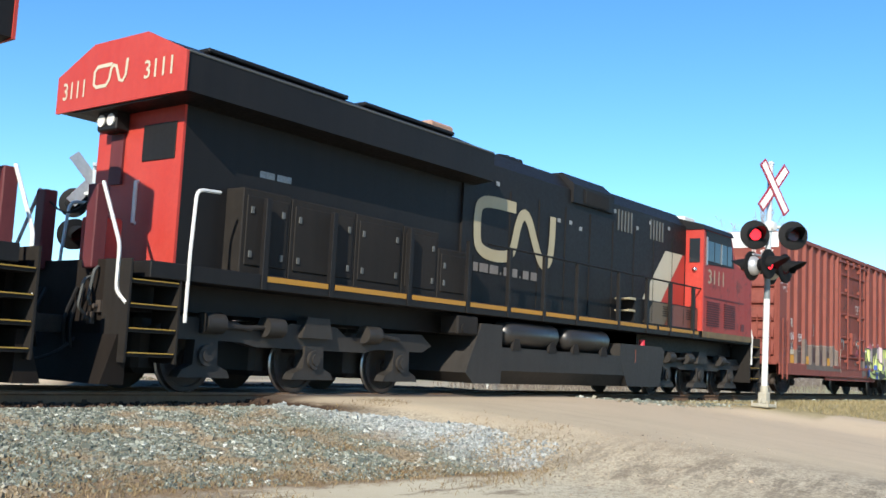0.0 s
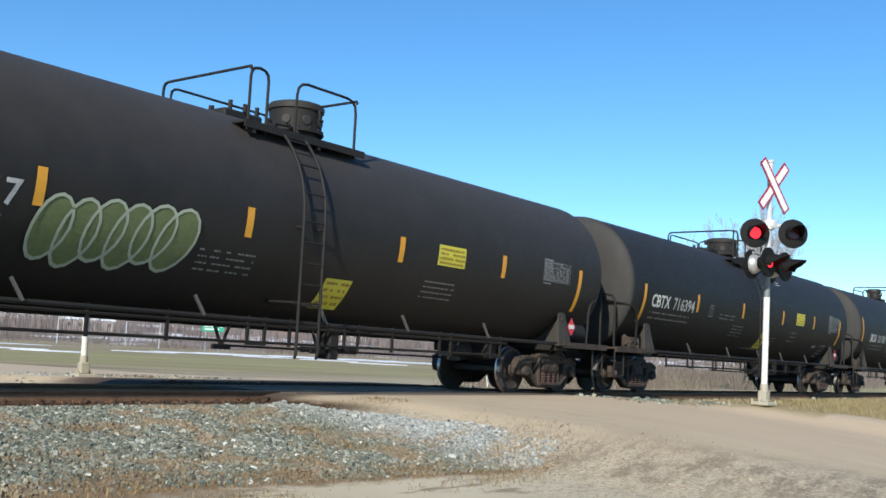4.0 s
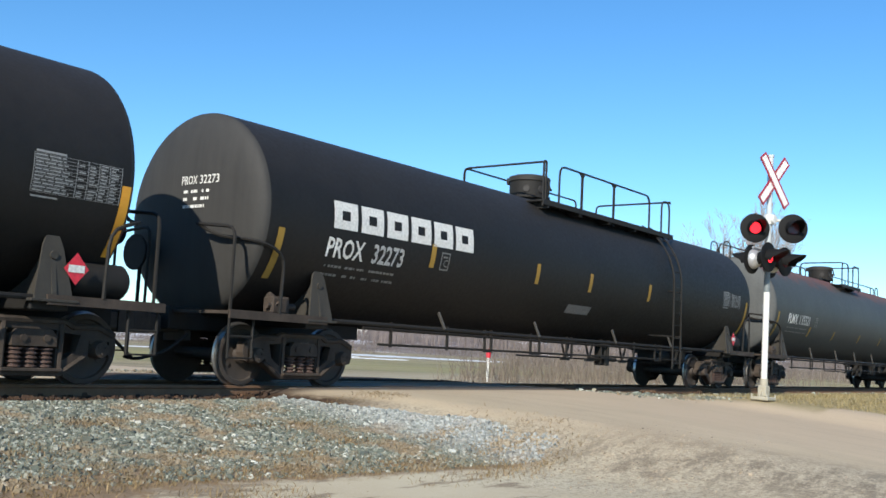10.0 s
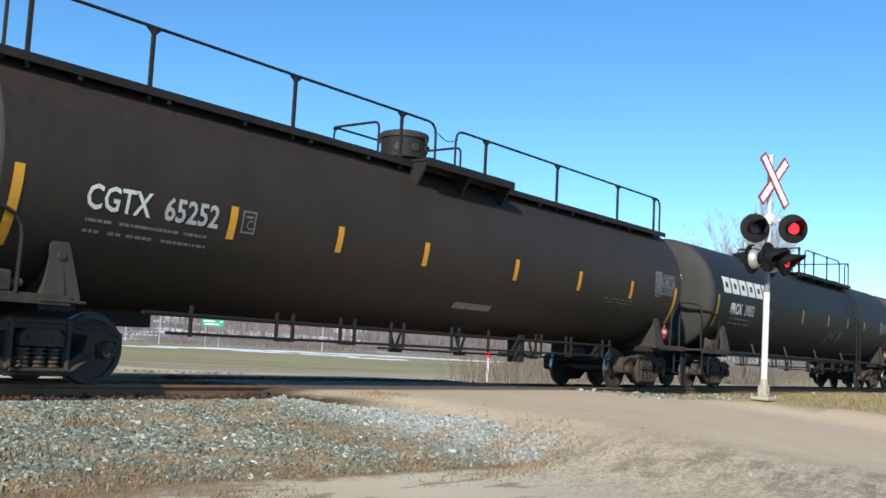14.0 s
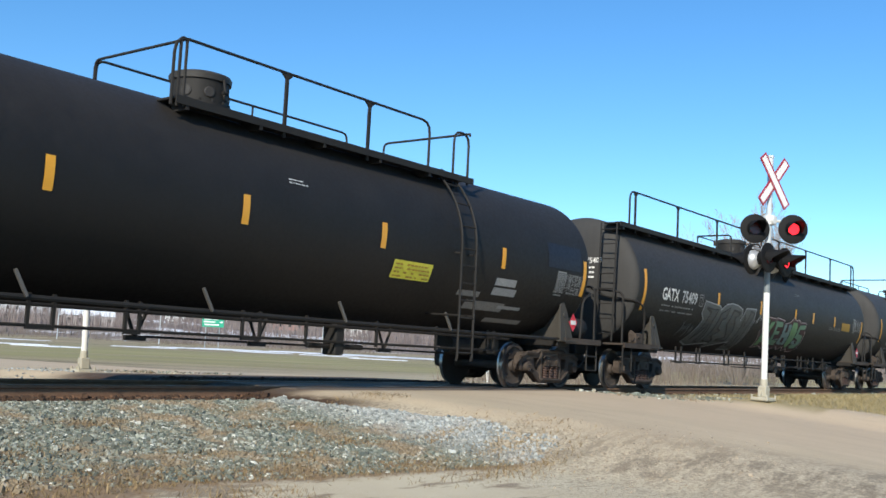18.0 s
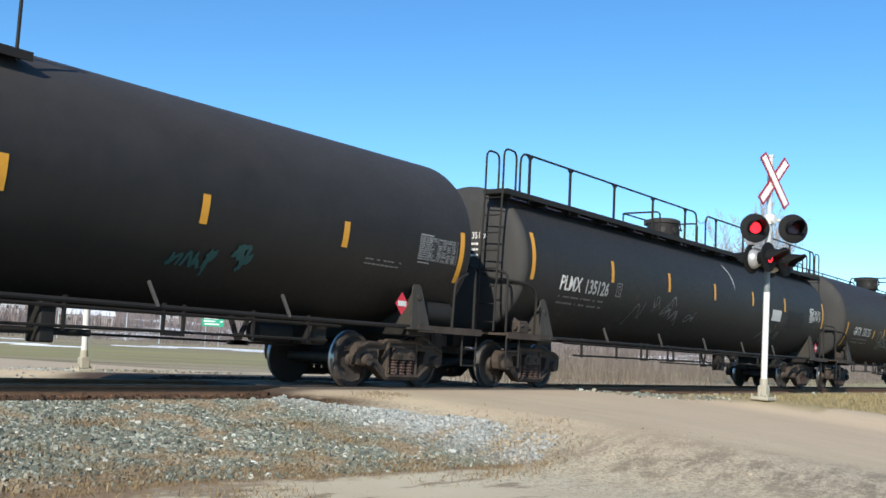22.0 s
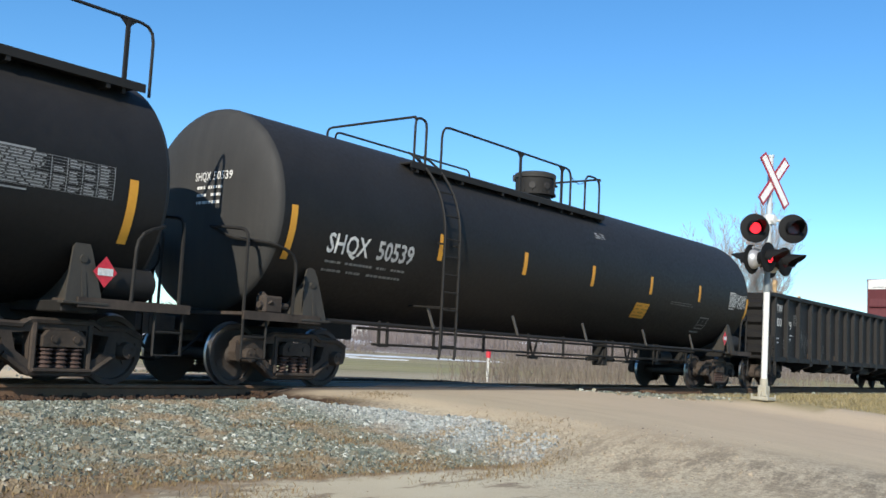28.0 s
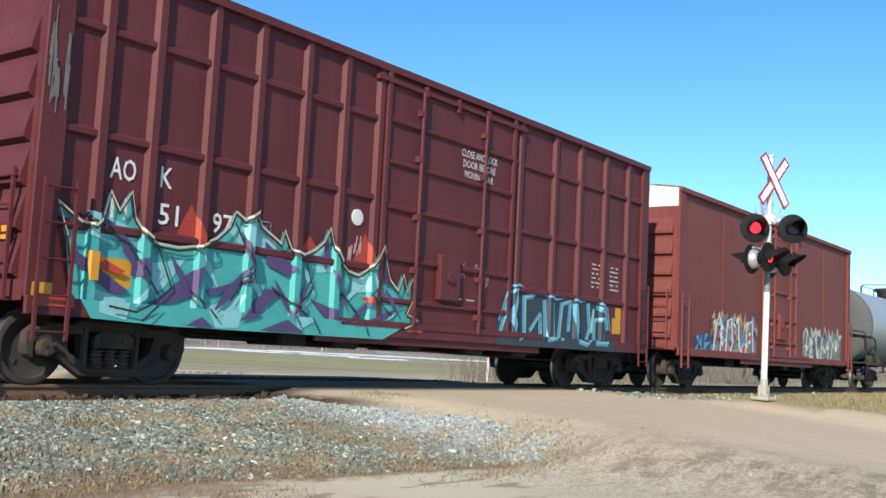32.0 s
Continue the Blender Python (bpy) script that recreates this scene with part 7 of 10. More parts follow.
    for x in (-3.4, -2.2, -0.6, 1.3, 2.9):
        box(bm, x - 0.3, x + 0.3, -1.3, -0.5, 0.62, 0.98, bevel=0.05)
    rod(bm, (-5, -0.8, 0.72), (5, -0.8, 0.58), 0.02)
    part("underframe", bm, M["iron"], car)
    return car, rng


# red box car behind the locomotive
car, rng = box_car(39.5, 8.0, "box_red", "red box car with pressed white-topped end and green graffiti", [-7.1, -6.37, -5.57, -4.88, -4.07, -3.3, -2.52, -1.9, 2.2, 3.2, 4.05, 5.1, 6.25, 7.15], (-1.6, 1.55), 51, corner=0.66, crown=0.03, sill=0.70)
wall = on_wall(-1.482)
bm = bmesh.new()
words(bm, "TR", -6.93, 2.25, 0.26, wall, 0.36, 0.01)
part("lettering", bm, M["letters"], car, "white stencilled number")
bm = bmesh.new()
words(bm, "406", -6.95, 1.82, 0.26, wall, 0.5, 0.01)
part("lettering", bm, M["letters"], car, "white stencilled number")
bm = bmesh.new()
words(bm, "959", -6.16, 1.80, 0.26, wall, 0.48, 0.01)
part("lettering", bm, M["letters"], car, "white stencilled number")
bm = bmesh.new()
words(bm, "LD LMT", -6.95, 1.66, 0.11, on_wall(-1.49), 0.44)
part("lettering", bm, M["letters"], car)
bm = bmesh.new()
words(bm, "LT WT", -6.93, 1.52, 0.10, on_wall(-1.49), 0.38)
part("lettering", bm, M["letters"], car)
stencil(car, on_wall(-1.49), -6.22, -5.75, 1.64, 1.36, rng, 2, "ash")
square_mark(car, -4.72, 2.05, wall, 0.3, "F", "chalk")
for a, b in ((-7.0, -6.48), (-5.45, -4.98), (-3.2, -2.65)):
    bm = bmesh.new()
    patch(bm, a, b, 1.08, 1.34, on_wall(-1.495))
    part("reflective_strip", bm, M["plate"], car, "yellow reflective plate low on the side")
bm = bmesh.new()
patch(bm, -7.0, -6.45, 1.36, 1.52, on_wall(-1.49))
part("stencil_patch", bm, M["cream"], car)
# brown-grey overspray along the lower side, brighter on the posts
C2_LEFT = [-7.1, -6.37, -5.57, -4.88, -4.07, -3.3, -2.52, -1.9]
SPRAY_TOP = [(-5.3, 1.72), (-4.95, 1.70), (-4.5, 1.73), (-4.1, 1.71), (-3.7, 1.76), (-3.3, 1.74), (-2.9, 1.72), (-2.55, 1.76), (-2.3, 1.84), (-2.1, 1.76), (-1.95, 1.6)]
sprayed(car, C2_LEFT, shapes=[("dun", [(-5.45, 0.90), (-5.4, 1.3), *SPRAY_TOP, (-1.7, 1.2), (-1.65, 0.90)]),
                              ("umber", [(-6.98, 1.36), (-7.0, 1.72), (-6.5, 1.74), (-6.48, 1.36)]), ("umber", [(-6.27, 1.1), (-6.28, 1.68), (-5.7, 1.68), (-5.68, 1.1)]), ("umber", [(-4.76, 1.15), (-4.75, 1.62), (-4.2, 1.66), (-4.2, 1.15)])]
        + [("dun", [(x - 0.10, 1.08), (x - 0.10, z - 0.06), (x - 0.02, z), (x + w, z - 0.02), (x + w - 0.02, 1.07)]) for x, z, w in ((-6.37, 1.55, 0.13), (-5.57, 1.93, 0.14), (-4.88, 1.76, 0.12), (-4.07, 1.76, 0.13), (-3.3, 1.74, 0.12), (-2.52, 1.5, 0.12))]
        + [("navy_grey", [(-5.46, 1.08), (-5.46, 1.9), (-5.16, 1.88), (-5.2, 1.08)]), ("ash", SPRAY_TOP, 0.035),
           ("umber", [(-3.9, 1.1), (-3.85, 1.5), (-3.6, 1.62), (-3.45, 1.3), (-3.5, 1.08)]), ("ash", [(-2.4, 1.5), (-2.35, 1.8), (-2.1, 1.82), (-2.05, 1.62), (-2.2, 1.45)]), ("umber", [(-3.1, 1.4), (-2.9, 1.6), (-2.7, 1.5), (-2.8, 1.36)])])
C2_POSTS = [2.2, 3.2, 4.05, 5.1, 6.25, 7.15]
PIECE_LEFT = [[(1.72, 1.48), (1.79, 1.7), (1.82, 1.84), (2.02, 1.89), (2.06, 1.36), (1.89, 1.35), (1.87, 1.47)], [(2.06, 1.87), (2.44, 1.75), (2.29, 1.61), (2.65, 1.37), (2.89, 1.22), (2.89, 0.9), (2.52, 0.9), (2.61, 1.03), (2.49, 1.18), (2.1, 1.37)], [(2.09, 1.0), (2.34, 1.0), (2.52, 0.88), (3.01, 0.85), (3.53, 0.88), (3.54, 0.7), (3.06, 0.7), (2.54, 0.7), (2.14, 0.79)], [(3.13, 1.92), (3.46, 1.96), (3.44, 1.46), (3.4, 0.93), (2.95, 0.87), (3.09, 1.32)]]
PIECE_RIGHT = [[(3.63, 1.52), (3.79, 1.49), (4.25, 1.1), (4.23, 0.93), (4.0, 0.92), (3.76, 1.11), (3.52, 0.9), (3.4, 0.93), (3.49, 1.26)], [(4.31, 1.93), (5.41, 1.94), (5.45, 1.07), (5.29, 0.7), (4.51, 0.81), (4.3, 1.23)], [(5.53, 1.88), (6.27, 1.9), (6.33, 1.63), (5.89, 1.62), (5.87, 1.5), (6.7, 1.58), (6.72, 0.85), (6.26, 1.02), (5.89, 1.21), (5.7, 1.17), (5.58, 1.3)], [(4.04, 0.76), (4.51, 0.8), (5.26, 0.7), (4.12, 0.7)]]
PIECE_EDGE = [[(1.73, 1.86), (2.07, 1.92), (2.5, 1.77), (2.34, 1.63), (2.92, 1.27), (3.01, 1.93), (3.46, 1.99), (3.53, 1.51), (3.79, 1.53), (4.27, 1.18), (4.31, 1.95), (5.11, 2.0), (5.53, 1.91), (6.3, 1.93), (6.37, 1.63), (6.74, 1.63), (6.76, 0.81), (6.04, 0.83), (5.3, 0.7), (3.55, 0.7), (2.14, 0.76), (1.78, 0.71), (1.68, 1.45)]]
PIECE_SHADE = [[(4.99, 1.6), (5.16, 1.61), (5.17, 0.93), (4.93, 0.89), (4.99, 1.09)], [(5.93, 1.21), (6.47, 1.36), (6.41, 1.12), (6.09, 1.15)], [(3.54, 0.7), (3.82, 1.03), (4.18, 0.76), (3.92, 0.7)], [(5.85, 0.75), (6.06, 1.01), (6.28, 0.79)], [(1.68, 1.75), (1.79, 1.8), (1.78, 1.49), (1.71, 1.47)]]
PIECE_BLUE = [[(1.9, 1.2), (2.06, 1.21), (2.13, 0.8), (1.94, 0.79)], [(3.1, 1.26), (3.31, 1.25), (3.3, 1.05), (3.03, 1.03)], [(2.96, 0.97), (3.33, 0.99), (3.3, 0.7), (2.97, 0.7)], [(4.3, 1.24), (4.61, 1.25), (4.59, 1.07), (4.35, 1.08)], [(5.51, 1.25), (5.78, 1.27), (5.78, 0.95), (5.49, 0.95)], [(5.46, 0.92), (5.68, 0.93), (5.67, 0.7), (5.43, 0.7)]]
PIECE_PALE = [[(2.33, 1.71), (2.55, 1.87), (2.95, 1.89), (2.94, 1.31), (2.64, 1.4)], [(3.56, 1.88), (3.91, 2.02), (4.12, 1.87), (4.14, 1.22), (3.85, 1.49), (3.61, 1.54)], [(4.66, 1.56), (4.95, 1.57), (4.94, 1.1), (4.65, 1.1)], [(2.13, 1.2), (2.32, 1.21), (2.42, 1.06), (2.17, 1.03)], [(3.54, 0.73), (3.84, 0.86), (4.06, 0.7), (3.8, 0.7)], [(5.89, 0.73), (6.11, 0.91), (6.26, 0.74)]]
PIECE_GLOW = [[(1.75, 1.87), (1.88, 2.03), (1.99, 1.93), (2.1, 1.9), (2.2, 2.08), (2.38, 2.12), (2.59, 2.05), (2.76, 2.09), (2.94, 1.97), (3.13, 1.92), (2.96, 1.85), (2.49, 1.82), (2.15, 1.87)], [(3.5, 1.9), (3.58, 2.03), (3.73, 2.13), (3.89, 2.0), (4.08, 1.95), (4.24, 1.93), (4.12, 1.83), (3.81, 1.99)], [(5.18, 2.01), (5.36, 2.14), (5.55, 2.09), (5.94, 2.03), (6.25, 2.16), (6.47, 1.92), (6.74, 1.61), (6.37, 1.63), (6.3, 1.93), (5.56, 1.91)]]
PIECE_HAZE = [[(1.18, 1.44), (1.21, 1.81), (1.32, 1.93), (1.45, 1.73), (1.59, 1.68), (1.7, 1.6), (1.55, 1.47), (1.36, 1.38)], [(0.52, 1.6), (0.65, 1.7), (0.84, 1.71), (0.89, 1.55), (0.71, 1.6)], [(0.33, 1.45), (0.43, 1.56), (0.57, 1.48), (0.45, 1.43)]]
PIECE_GREY = [[(0.83, 1.33), (1.06, 1.37), (1.31, 1.34), (1.62, 1.39), (1.68, 1.09), (1.43, 1.1), (1.17, 1.01), (1.08, 1.18), (0.89, 1.16)], [(1.1, 0.97), (1.34, 1.02), (1.71, 0.99), (1.72, 0.79), (1.46, 0.8), (1.28, 0.7), (1.14, 0.79)], [(0.28, 1.25), (0.41, 1.28), (0.58, 1.24), (0.54, 1.16), (0.34, 1.16)]]
PIECE_WHITE = [[(1.5, 1.73), (1.68, 1.81), (1.71, 1.73), (1.54, 1.67)], [(2.85, 2.06), (2.96, 2.09), (2.95, 1.99), (2.85, 1.99)], [(3.66, 2.1), (3.75, 2.13), (3.75, 2.05), (3.66, 2.05)], [(7.21, 1.52), (7.41, 1.5), (7.4, 0.93), (7.2, 0.86)]]
SW = PIECE_LEFT + PIECE_RIGHT
sprayed(car, C2_POSTS, door=(-1.6, 1.55), shapes=[(m, o) for m, group in (("wine", PIECE_HAZE), ("dun", PIECE_GREY), ("magenta", PIECE_GLOW), ("ink", PIECE_EDGE), ("lime", SW), ("pale_pink", PIECE_PALE), ("ink", PIECE_SHADE), ("blue_spray", PIECE_BLUE), ("letters", PIECE_WHITE)) for o in group]
        + [("ink", o + o[:1], 0.035) for o in SW])
scribble(car, on_wall(-1.528), 0.40, 1.05, 1.75, 2.25, rng, "letters", 21, 0.028)
scribble(car, on_wall(-1.530), 0.40, 1.10, 1.35, 1.85, rng, "magenta", 21, 0.03)
scribble(car, on_wall(-1.528), -1.5, -1.05, 1.80, 2.3, rng, "chalk", 15, 0.026)
strokes(car, on_wall(-1.60), [arc(-1.62, 1.3, 0.14, 0.42, 100, 260)], 0.05, "cream", "graffiti_line", "pale sprayed arc on the door post")
for x0, n in ((6.45, 7), (7.45, 9)):
    stencil(car, on_wall(-1.478 if x0 < 7 else -1.545), x0, x0 + 0.3, 2.9 if x0 < 7 else 4.0, 2.1 if x0 < 7 else 3.3, rng, n, "letters")
bm = bmesh.new()
patch(bm, 6.92, 7.3, 1.05, 1.32, on_wall(-1.578))
part("reflective_strip", bm, M["plate"], car, "yellow reflective plate")
bm = bmesh.new()
patch(bm, 6.92, 7.3, 1.38, 1.55, on_wall(-1.578))
part("notice", bm, M["lemon"], car, "small yellow notice")
CORNER_UP = [[(-7.98, 4.2), (-7.93, 4.05), (-7.81, 4.16), (-7.83, 4.25), (-7.79, 4.14), (-7.61, 4.1)], [(-7.69, 4.3), (-7.73, 4.23), (-7.69, 4.13), (-7.61, 4.18), (-7.64, 4.26), (-7.7, 4.3)], [(-7.6, 4.16), (-7.51, 4.21), (-7.39, 4.24)], [(-7.47, 4.14), (-7.61, 4.09), (-7.7, 4.0), (-7.64, 3.96), (-7.48, 3.98), (-7.37, 4.07), (-7.4, 4.14), (-7.52, 4.14)], [(-7.98, 4.31), (-7.89, 4.38), (-7.85, 4.43)], [(-7.98, 3.85), (-7.92, 3.9)], [(-7.88, 3.96), (-7.74, 4.01)]]
CORNER_LOW = [[(-7.98, 3.86), (-7.89, 3.73), (-7.69, 3.65)], [(-7.89, 3.88), (-7.79, 3.69), (-7.58, 3.55)], [(-7.98, 3.61), (-7.7, 3.69)], [(-7.95, 3.53), (-7.64, 3.6), (-7.78, 3.43), (-7.52, 3.46)], [(-7.81, 3.78), (-7.62, 3.85), (-7.55, 3.69), (-7.57, 3.53)], [(-7.57, 3.84), (-7.51, 3.7), (-7.42, 3.93), (-7.46, 3.6)], [(-7.45, 3.63), (-7.3, 3.81), (-7.33, 3.65), (-7.35, 3.45)], [(-7.7, 3.37), (-7.52, 3.45), (-7.35, 3.3)]]
for tag in (CORNER_UP, CORNER_LOW):
    strokes(car, on_wall(-1.545), tag, 0.026, "letters")
for k, t in enumerate(("CLOSE AND LOCK", "DOOR BEFORE", "MOVING CAR")):
    bm = bmesh.new()
    words(bm, t, 0.35 + 0.08 * k, 3.35 - 0.13 * k, 0.085, on_wall(-1.53), 0.62 - 0.16 * k)
    part("lettering", bm, M["letters"], car)
stencil(car, on_end(-8.12), -0.05, 0.25, 3.95, 3.75, rng, 3, "letters")
stencil(car, on_end(-8.12), -0.25, 0.3, 3.40, 3.2, rng, 3, "letters")
stencil(car, on_end(-8.12), -0.6, 0.35, 2.9, 2.76, rng, 2, "letters")
bm = bmesh.new()
words(bm, "406959", 0.90, 4.51, 0.10, on_end(-8.02), 0.42, 0.01)
words(bm, "TR", 0.62, 4.51, 0.10, on_end(-8.02), 0.15, 0.01)
part("lettering", bm, M["letters"], car)

# maroon box car with the large turquoise piece
car, rng = box_car(390.25, 7.95, "box_maroon", "maroon box car with large turquoise and blue graffiti", [-7.1, -6.34, -5.44, -4.58, -3.64, -2.79, -1.95, 2.3, 3.64, 4.69, 5.83, 6.93], (-1.8, 2.0), 52, top=5.38, sill=0.84, belts=(4.42, 3.10, 1.95), post_d=0.07, crown=0.02)
bm = bmesh.new()
words(bm, "AO", -6.93, 2.60, 0.27, wall, 0.38, 0.01)
part("lettering", bm, M["letters"], car, "white stencilled number")
bm = bmesh.new()
words(bm, "K", -6.17, 2.60, 0.27, wall, 0.19, 0.01)
part("lettering", bm, M["letters"], car, "white stencilled number")
bm = bmesh.new()
words(bm, "11", -6.88, 2.10, 0.27, wall, 0.24, 0.01)
part("lettering", bm, M["letters"], car, "white stencilled number")
bm = bmesh.new()
words(bm, "51", -6.16, 2.12, 0.27, wall, 0.32, 0.01)
part("lettering", bm, M["letters"], car, "white stencilled number")
bm = bmesh.new()
words(bm, "97", -5.27, 2.12, 0.27, wall, 0.36, 0.01)
part("lettering", bm, M["letters"], car, "white stencilled number")
square_mark(car, -4.42, 2.1, wall, 0.24, "F")
for a, b in ((-6.95, -6.5), (6.35, 6.75)):
    bm = bmesh.new()
    patch(bm, a, b, 1.25, 1.6, wall)
    part("reflective_strip", bm, M["plate"], car, "yellow reflective plate")
AOK_POSTS = [-7.1, -6.34, -5.44, -4.58, -3.64, -2.79, -1.95, 2.3, 3.64, 4.69, 5.83, 6.93]
EDGE = [(-7.36, 1.2), (-7.45, 1.75), (-7.62, 2.2), (-7.3, 2.0), (-7.12, 1.98), (-6.98, 2.12), (-6.92, 2.42), (-6.78, 2.2), (-6.62, 2.46), (-6.55, 2.15), (-6.4, 1.98), (-6.2, 1.86), (-5.85, 1.84), (-5.5, 1.9), (-5.2, 2.05), (-4.98, 2.25), (-4.9, 2.45), (-4.72, 2.36), (-4.52, 2.5), (-4.42, 2.32), (-4.2, 2.2), (-4.0, 2.1), (-3.95, 2.3), (-3.8, 2.05), (-3.55, 1.98), (-3.3, 2.1), (-3.1, 2.25), (-3.0, 2.46), (-2.9, 2.2), (-2.74, 1.98), (-2.55, 1.84), (-2.3, 1.8), (-2.1, 1.9), (-1.9, 2.1), (-1.78, 2.32), (-1.68, 2.0), (-1.6, 1.8), (-1.45, 1.68), (-1.35, 1.62), (-1.24, 1.9), (-1.12, 1.6), (-1.0, 1.85), (-0.95, 1.5), (-1.1, 1.25), (-0.8, 1.15), (-1.22, 1.0)]
glow = [("glow_red", [(x - w, z), (x - w * 0.5, z + h * 0.6), (x - w * 0.1, z + h), (x + w * 0.4, z + h * 0.55), (x + w, z)]) for x, z, w, h in ((-5.6, 1.9, 0.3, 0.55), (-2.1, 1.8, 0.38, 0.7), (-3.35, 1.95, 0.28, 0.35), (-7.6, 0.95, 0.28, 1.1), (-0.9, 0.95, 0.25, 0.6), (-6.6, 1.9, 0.2, 0.4))]
body = [("teal_spray", [(-7.1, 0.84), *EDGE, (-1.7, 0.80), (-5.9, 0.80)])]
pale = [[(-7.2, 2.15), (-6.88, 2.1), (-6.33, 1.95), (-6.6, 1.82), (-7.05, 1.88)], [(-5.0, 2.2), (-4.4, 2.38), (-4.0, 2.05), (-4.55, 1.83)], [(-5.34, 1.07), (-4.62, 1.32), (-4.78, 0.84), (-5.17, 0.82)], [(-6.2, 1.6), (-5.67, 1.7), (-6.0, 1.28), (-6.17, 1.23)], [(-7.0, 1.2), (-6.55, 1.1), (-6.6, 0.84), (-7.0, 0.92)], [(-3.3, 2.1), (-3.0, 2.2), (-2.85, 1.8), (-3.2, 1.75)], [(-3.7, 1.2), (-3.4, 1.4), (-3.3, 1.0), (-3.65, 0.84)], [(-2.4, 1.75), (-2.0, 1.8), (-1.95, 1.55), (-2.4, 1.5)]]
shade = [[(-6.52, 1.61), (-6.23, 1.67), (-6.29, 1.41), (-6.52, 1.4)], [(-6.16, 1.1), (-5.59, 1.54), (-5.4, 1.64), (-5.5, 1.23), (-5.97, 1.08)], [(-5.3, 1.32), (-4.5, 1.56), (-4.54, 1.49), (-5.23, 1.24)], [(-4.78, 0.93), (-4.2, 1.43), (-3.9, 1.4), (-4.44, 1.0)], [(-3.34, 1.35), (-2.72, 1.2), (-2.6, 1.03), (-2.95, 1.06)], [(-4.3, 2.1), (-3.9, 1.9), (-3.66, 1.77), (-3.8, 1.63), (-4.25, 1.77)], [(-4.4, 0.82), (-3.86, 1.0), (-3.5, 0.82)], [(-7.42, 1.7), (-6.53, 1.2), (-6.75, 1.15), (-7.35, 1.5)], [(-2.03, 1.1), (-1.35, 1.32), (-1.08, 1.43), (-1.77, 1.06)], [(-3.1, 2.25), (-3.0, 2.3), (-2.95, 1.9), (-3.05, 1.8)], [(-1.75, 2.15), (-1.62, 2.0), (-1.55, 1.7), (-1.7, 1.7)], [(-5.7, 0.82), (-5.44, 0.95), (-5.23, 0.82)]]


def sliver(x, z, dx, dz, w):
    """A long pointed shard, broad near its foot."""
    ln = math.hypot(dx, dz)
    nx, nz = -dz / ln * w, dx / ln * w
    return [(x, z), (x + 0.35 * dx + nx, z + 0.35 * dz + nz), (x + dx, z + dz), (x + 0.3 * dx - nx, z + 0.3 * dz - nz)]


shade += [sliver(*q) for q in ((-7.1, 2.15, 0.7, -0.45, 0.05), (-6.75, 1.9, 0.45, -0.6, 0.06), (-5.95, 1.75, 0.5, -0.7, 0.05), (-5.2, 1.0, 0.75, 0.85, 0.07), (-4.75, 2.2, 0.35, -0.75, 0.06), (-4.1, 1.6, 0.55, -0.75, 0.05), (-3.75, 1.0, 0.5, 0.75, 0.06), (-2.9, 1.85, 0.4, -0.65, 0.06), (-2.5, 1.0, 0.75, 0.55, 0.06), (-1.7, 1.65, 0.45, -0.5, 0.05))]
pale += [sliver(*q) for q in ((-7.3, 1.95, 0.55, -0.2, 0.05), (-5.45, 1.85, 0.4, -0.55, 0.06), (-4.6, 1.7, 0.45, -0.6, 0.06), (-3.5, 1.85, 0.3, -0.5, 0.05), (-2.7, 1.3, 0.6, 0.35, 0.05), (-6.5, 1.0, 0.5, 0.5, 0.05), (-1.95, 1.9, 0.2, -0.5, 0.04), (-1.6, 1.1, 0.45, 0.3, 0.04))]
sun_tints = [[(-7.2, 1.66), (-7.02, 1.65), (-7.03, 1.3), (-7.16, 1.3)], [(-7.0, 1.6), (-6.62, 1.45), (-6.7, 1.4), (-7.02, 1.48)], [(-2.24, 1.44), (-1.9, 1.48), (-1.98, 1.36)]]
cracks = [[(-7.3, 2.1), (-6.6, 1.8), (-6.1, 1.2)], [(-6.2, 1.9), (-5.9, 1.3), (-6.4, 0.84)], [(-5.6, 1.3), (-5.2, 0.95)], [(-4.9, 2.3), (-4.5, 1.7), (-4.9, 1.2)], [(-4.15, 1.45), (-3.4, 1.1), (-3.2, 0.82)], [(-3.55, 2.05), (-3.3, 1.5), (-3.6, 1.2)], [(-2.75, 2.1), (-2.7, 1.5), (-2.3, 1.2), (-2.1, 0.84)], [(-1.6, 1.9), (-2.0, 1.5), (-1.5, 1.2)], [(-6.9, 1.0), (-6.5, 0.95), (-6.2, 1.1)]]
sprayed(car, AOK_POSTS, proud=0.07, door=(-1.8, 2.0), shapes=glow + body + [("aqua", o) for o in pale] + [("purple", o) for o in shade] + [("plate", sun_tints[0]), ("flame", sun_tints[1]), ("flame", sun_tints[2])] + [("ink", o, 0.028) for o in cracks] + [("cream", EDGE, 0.03), ("ink", [(x, z - 0.045) for x, z in EDGE], 0.03)])
blue_back = [(1.6, 0.84), (1.7, 1.3), (2.0, 1.95), (2.45, 2.05), (2.8, 1.9), (3.3, 1.92), (3.9, 1.85), (4.4, 1.95), (4.8, 1.85), (5.3, 1.95), (5.7, 1.9), (6.1, 1.8), (6.25, 1.3), (6.3, 0.84)]
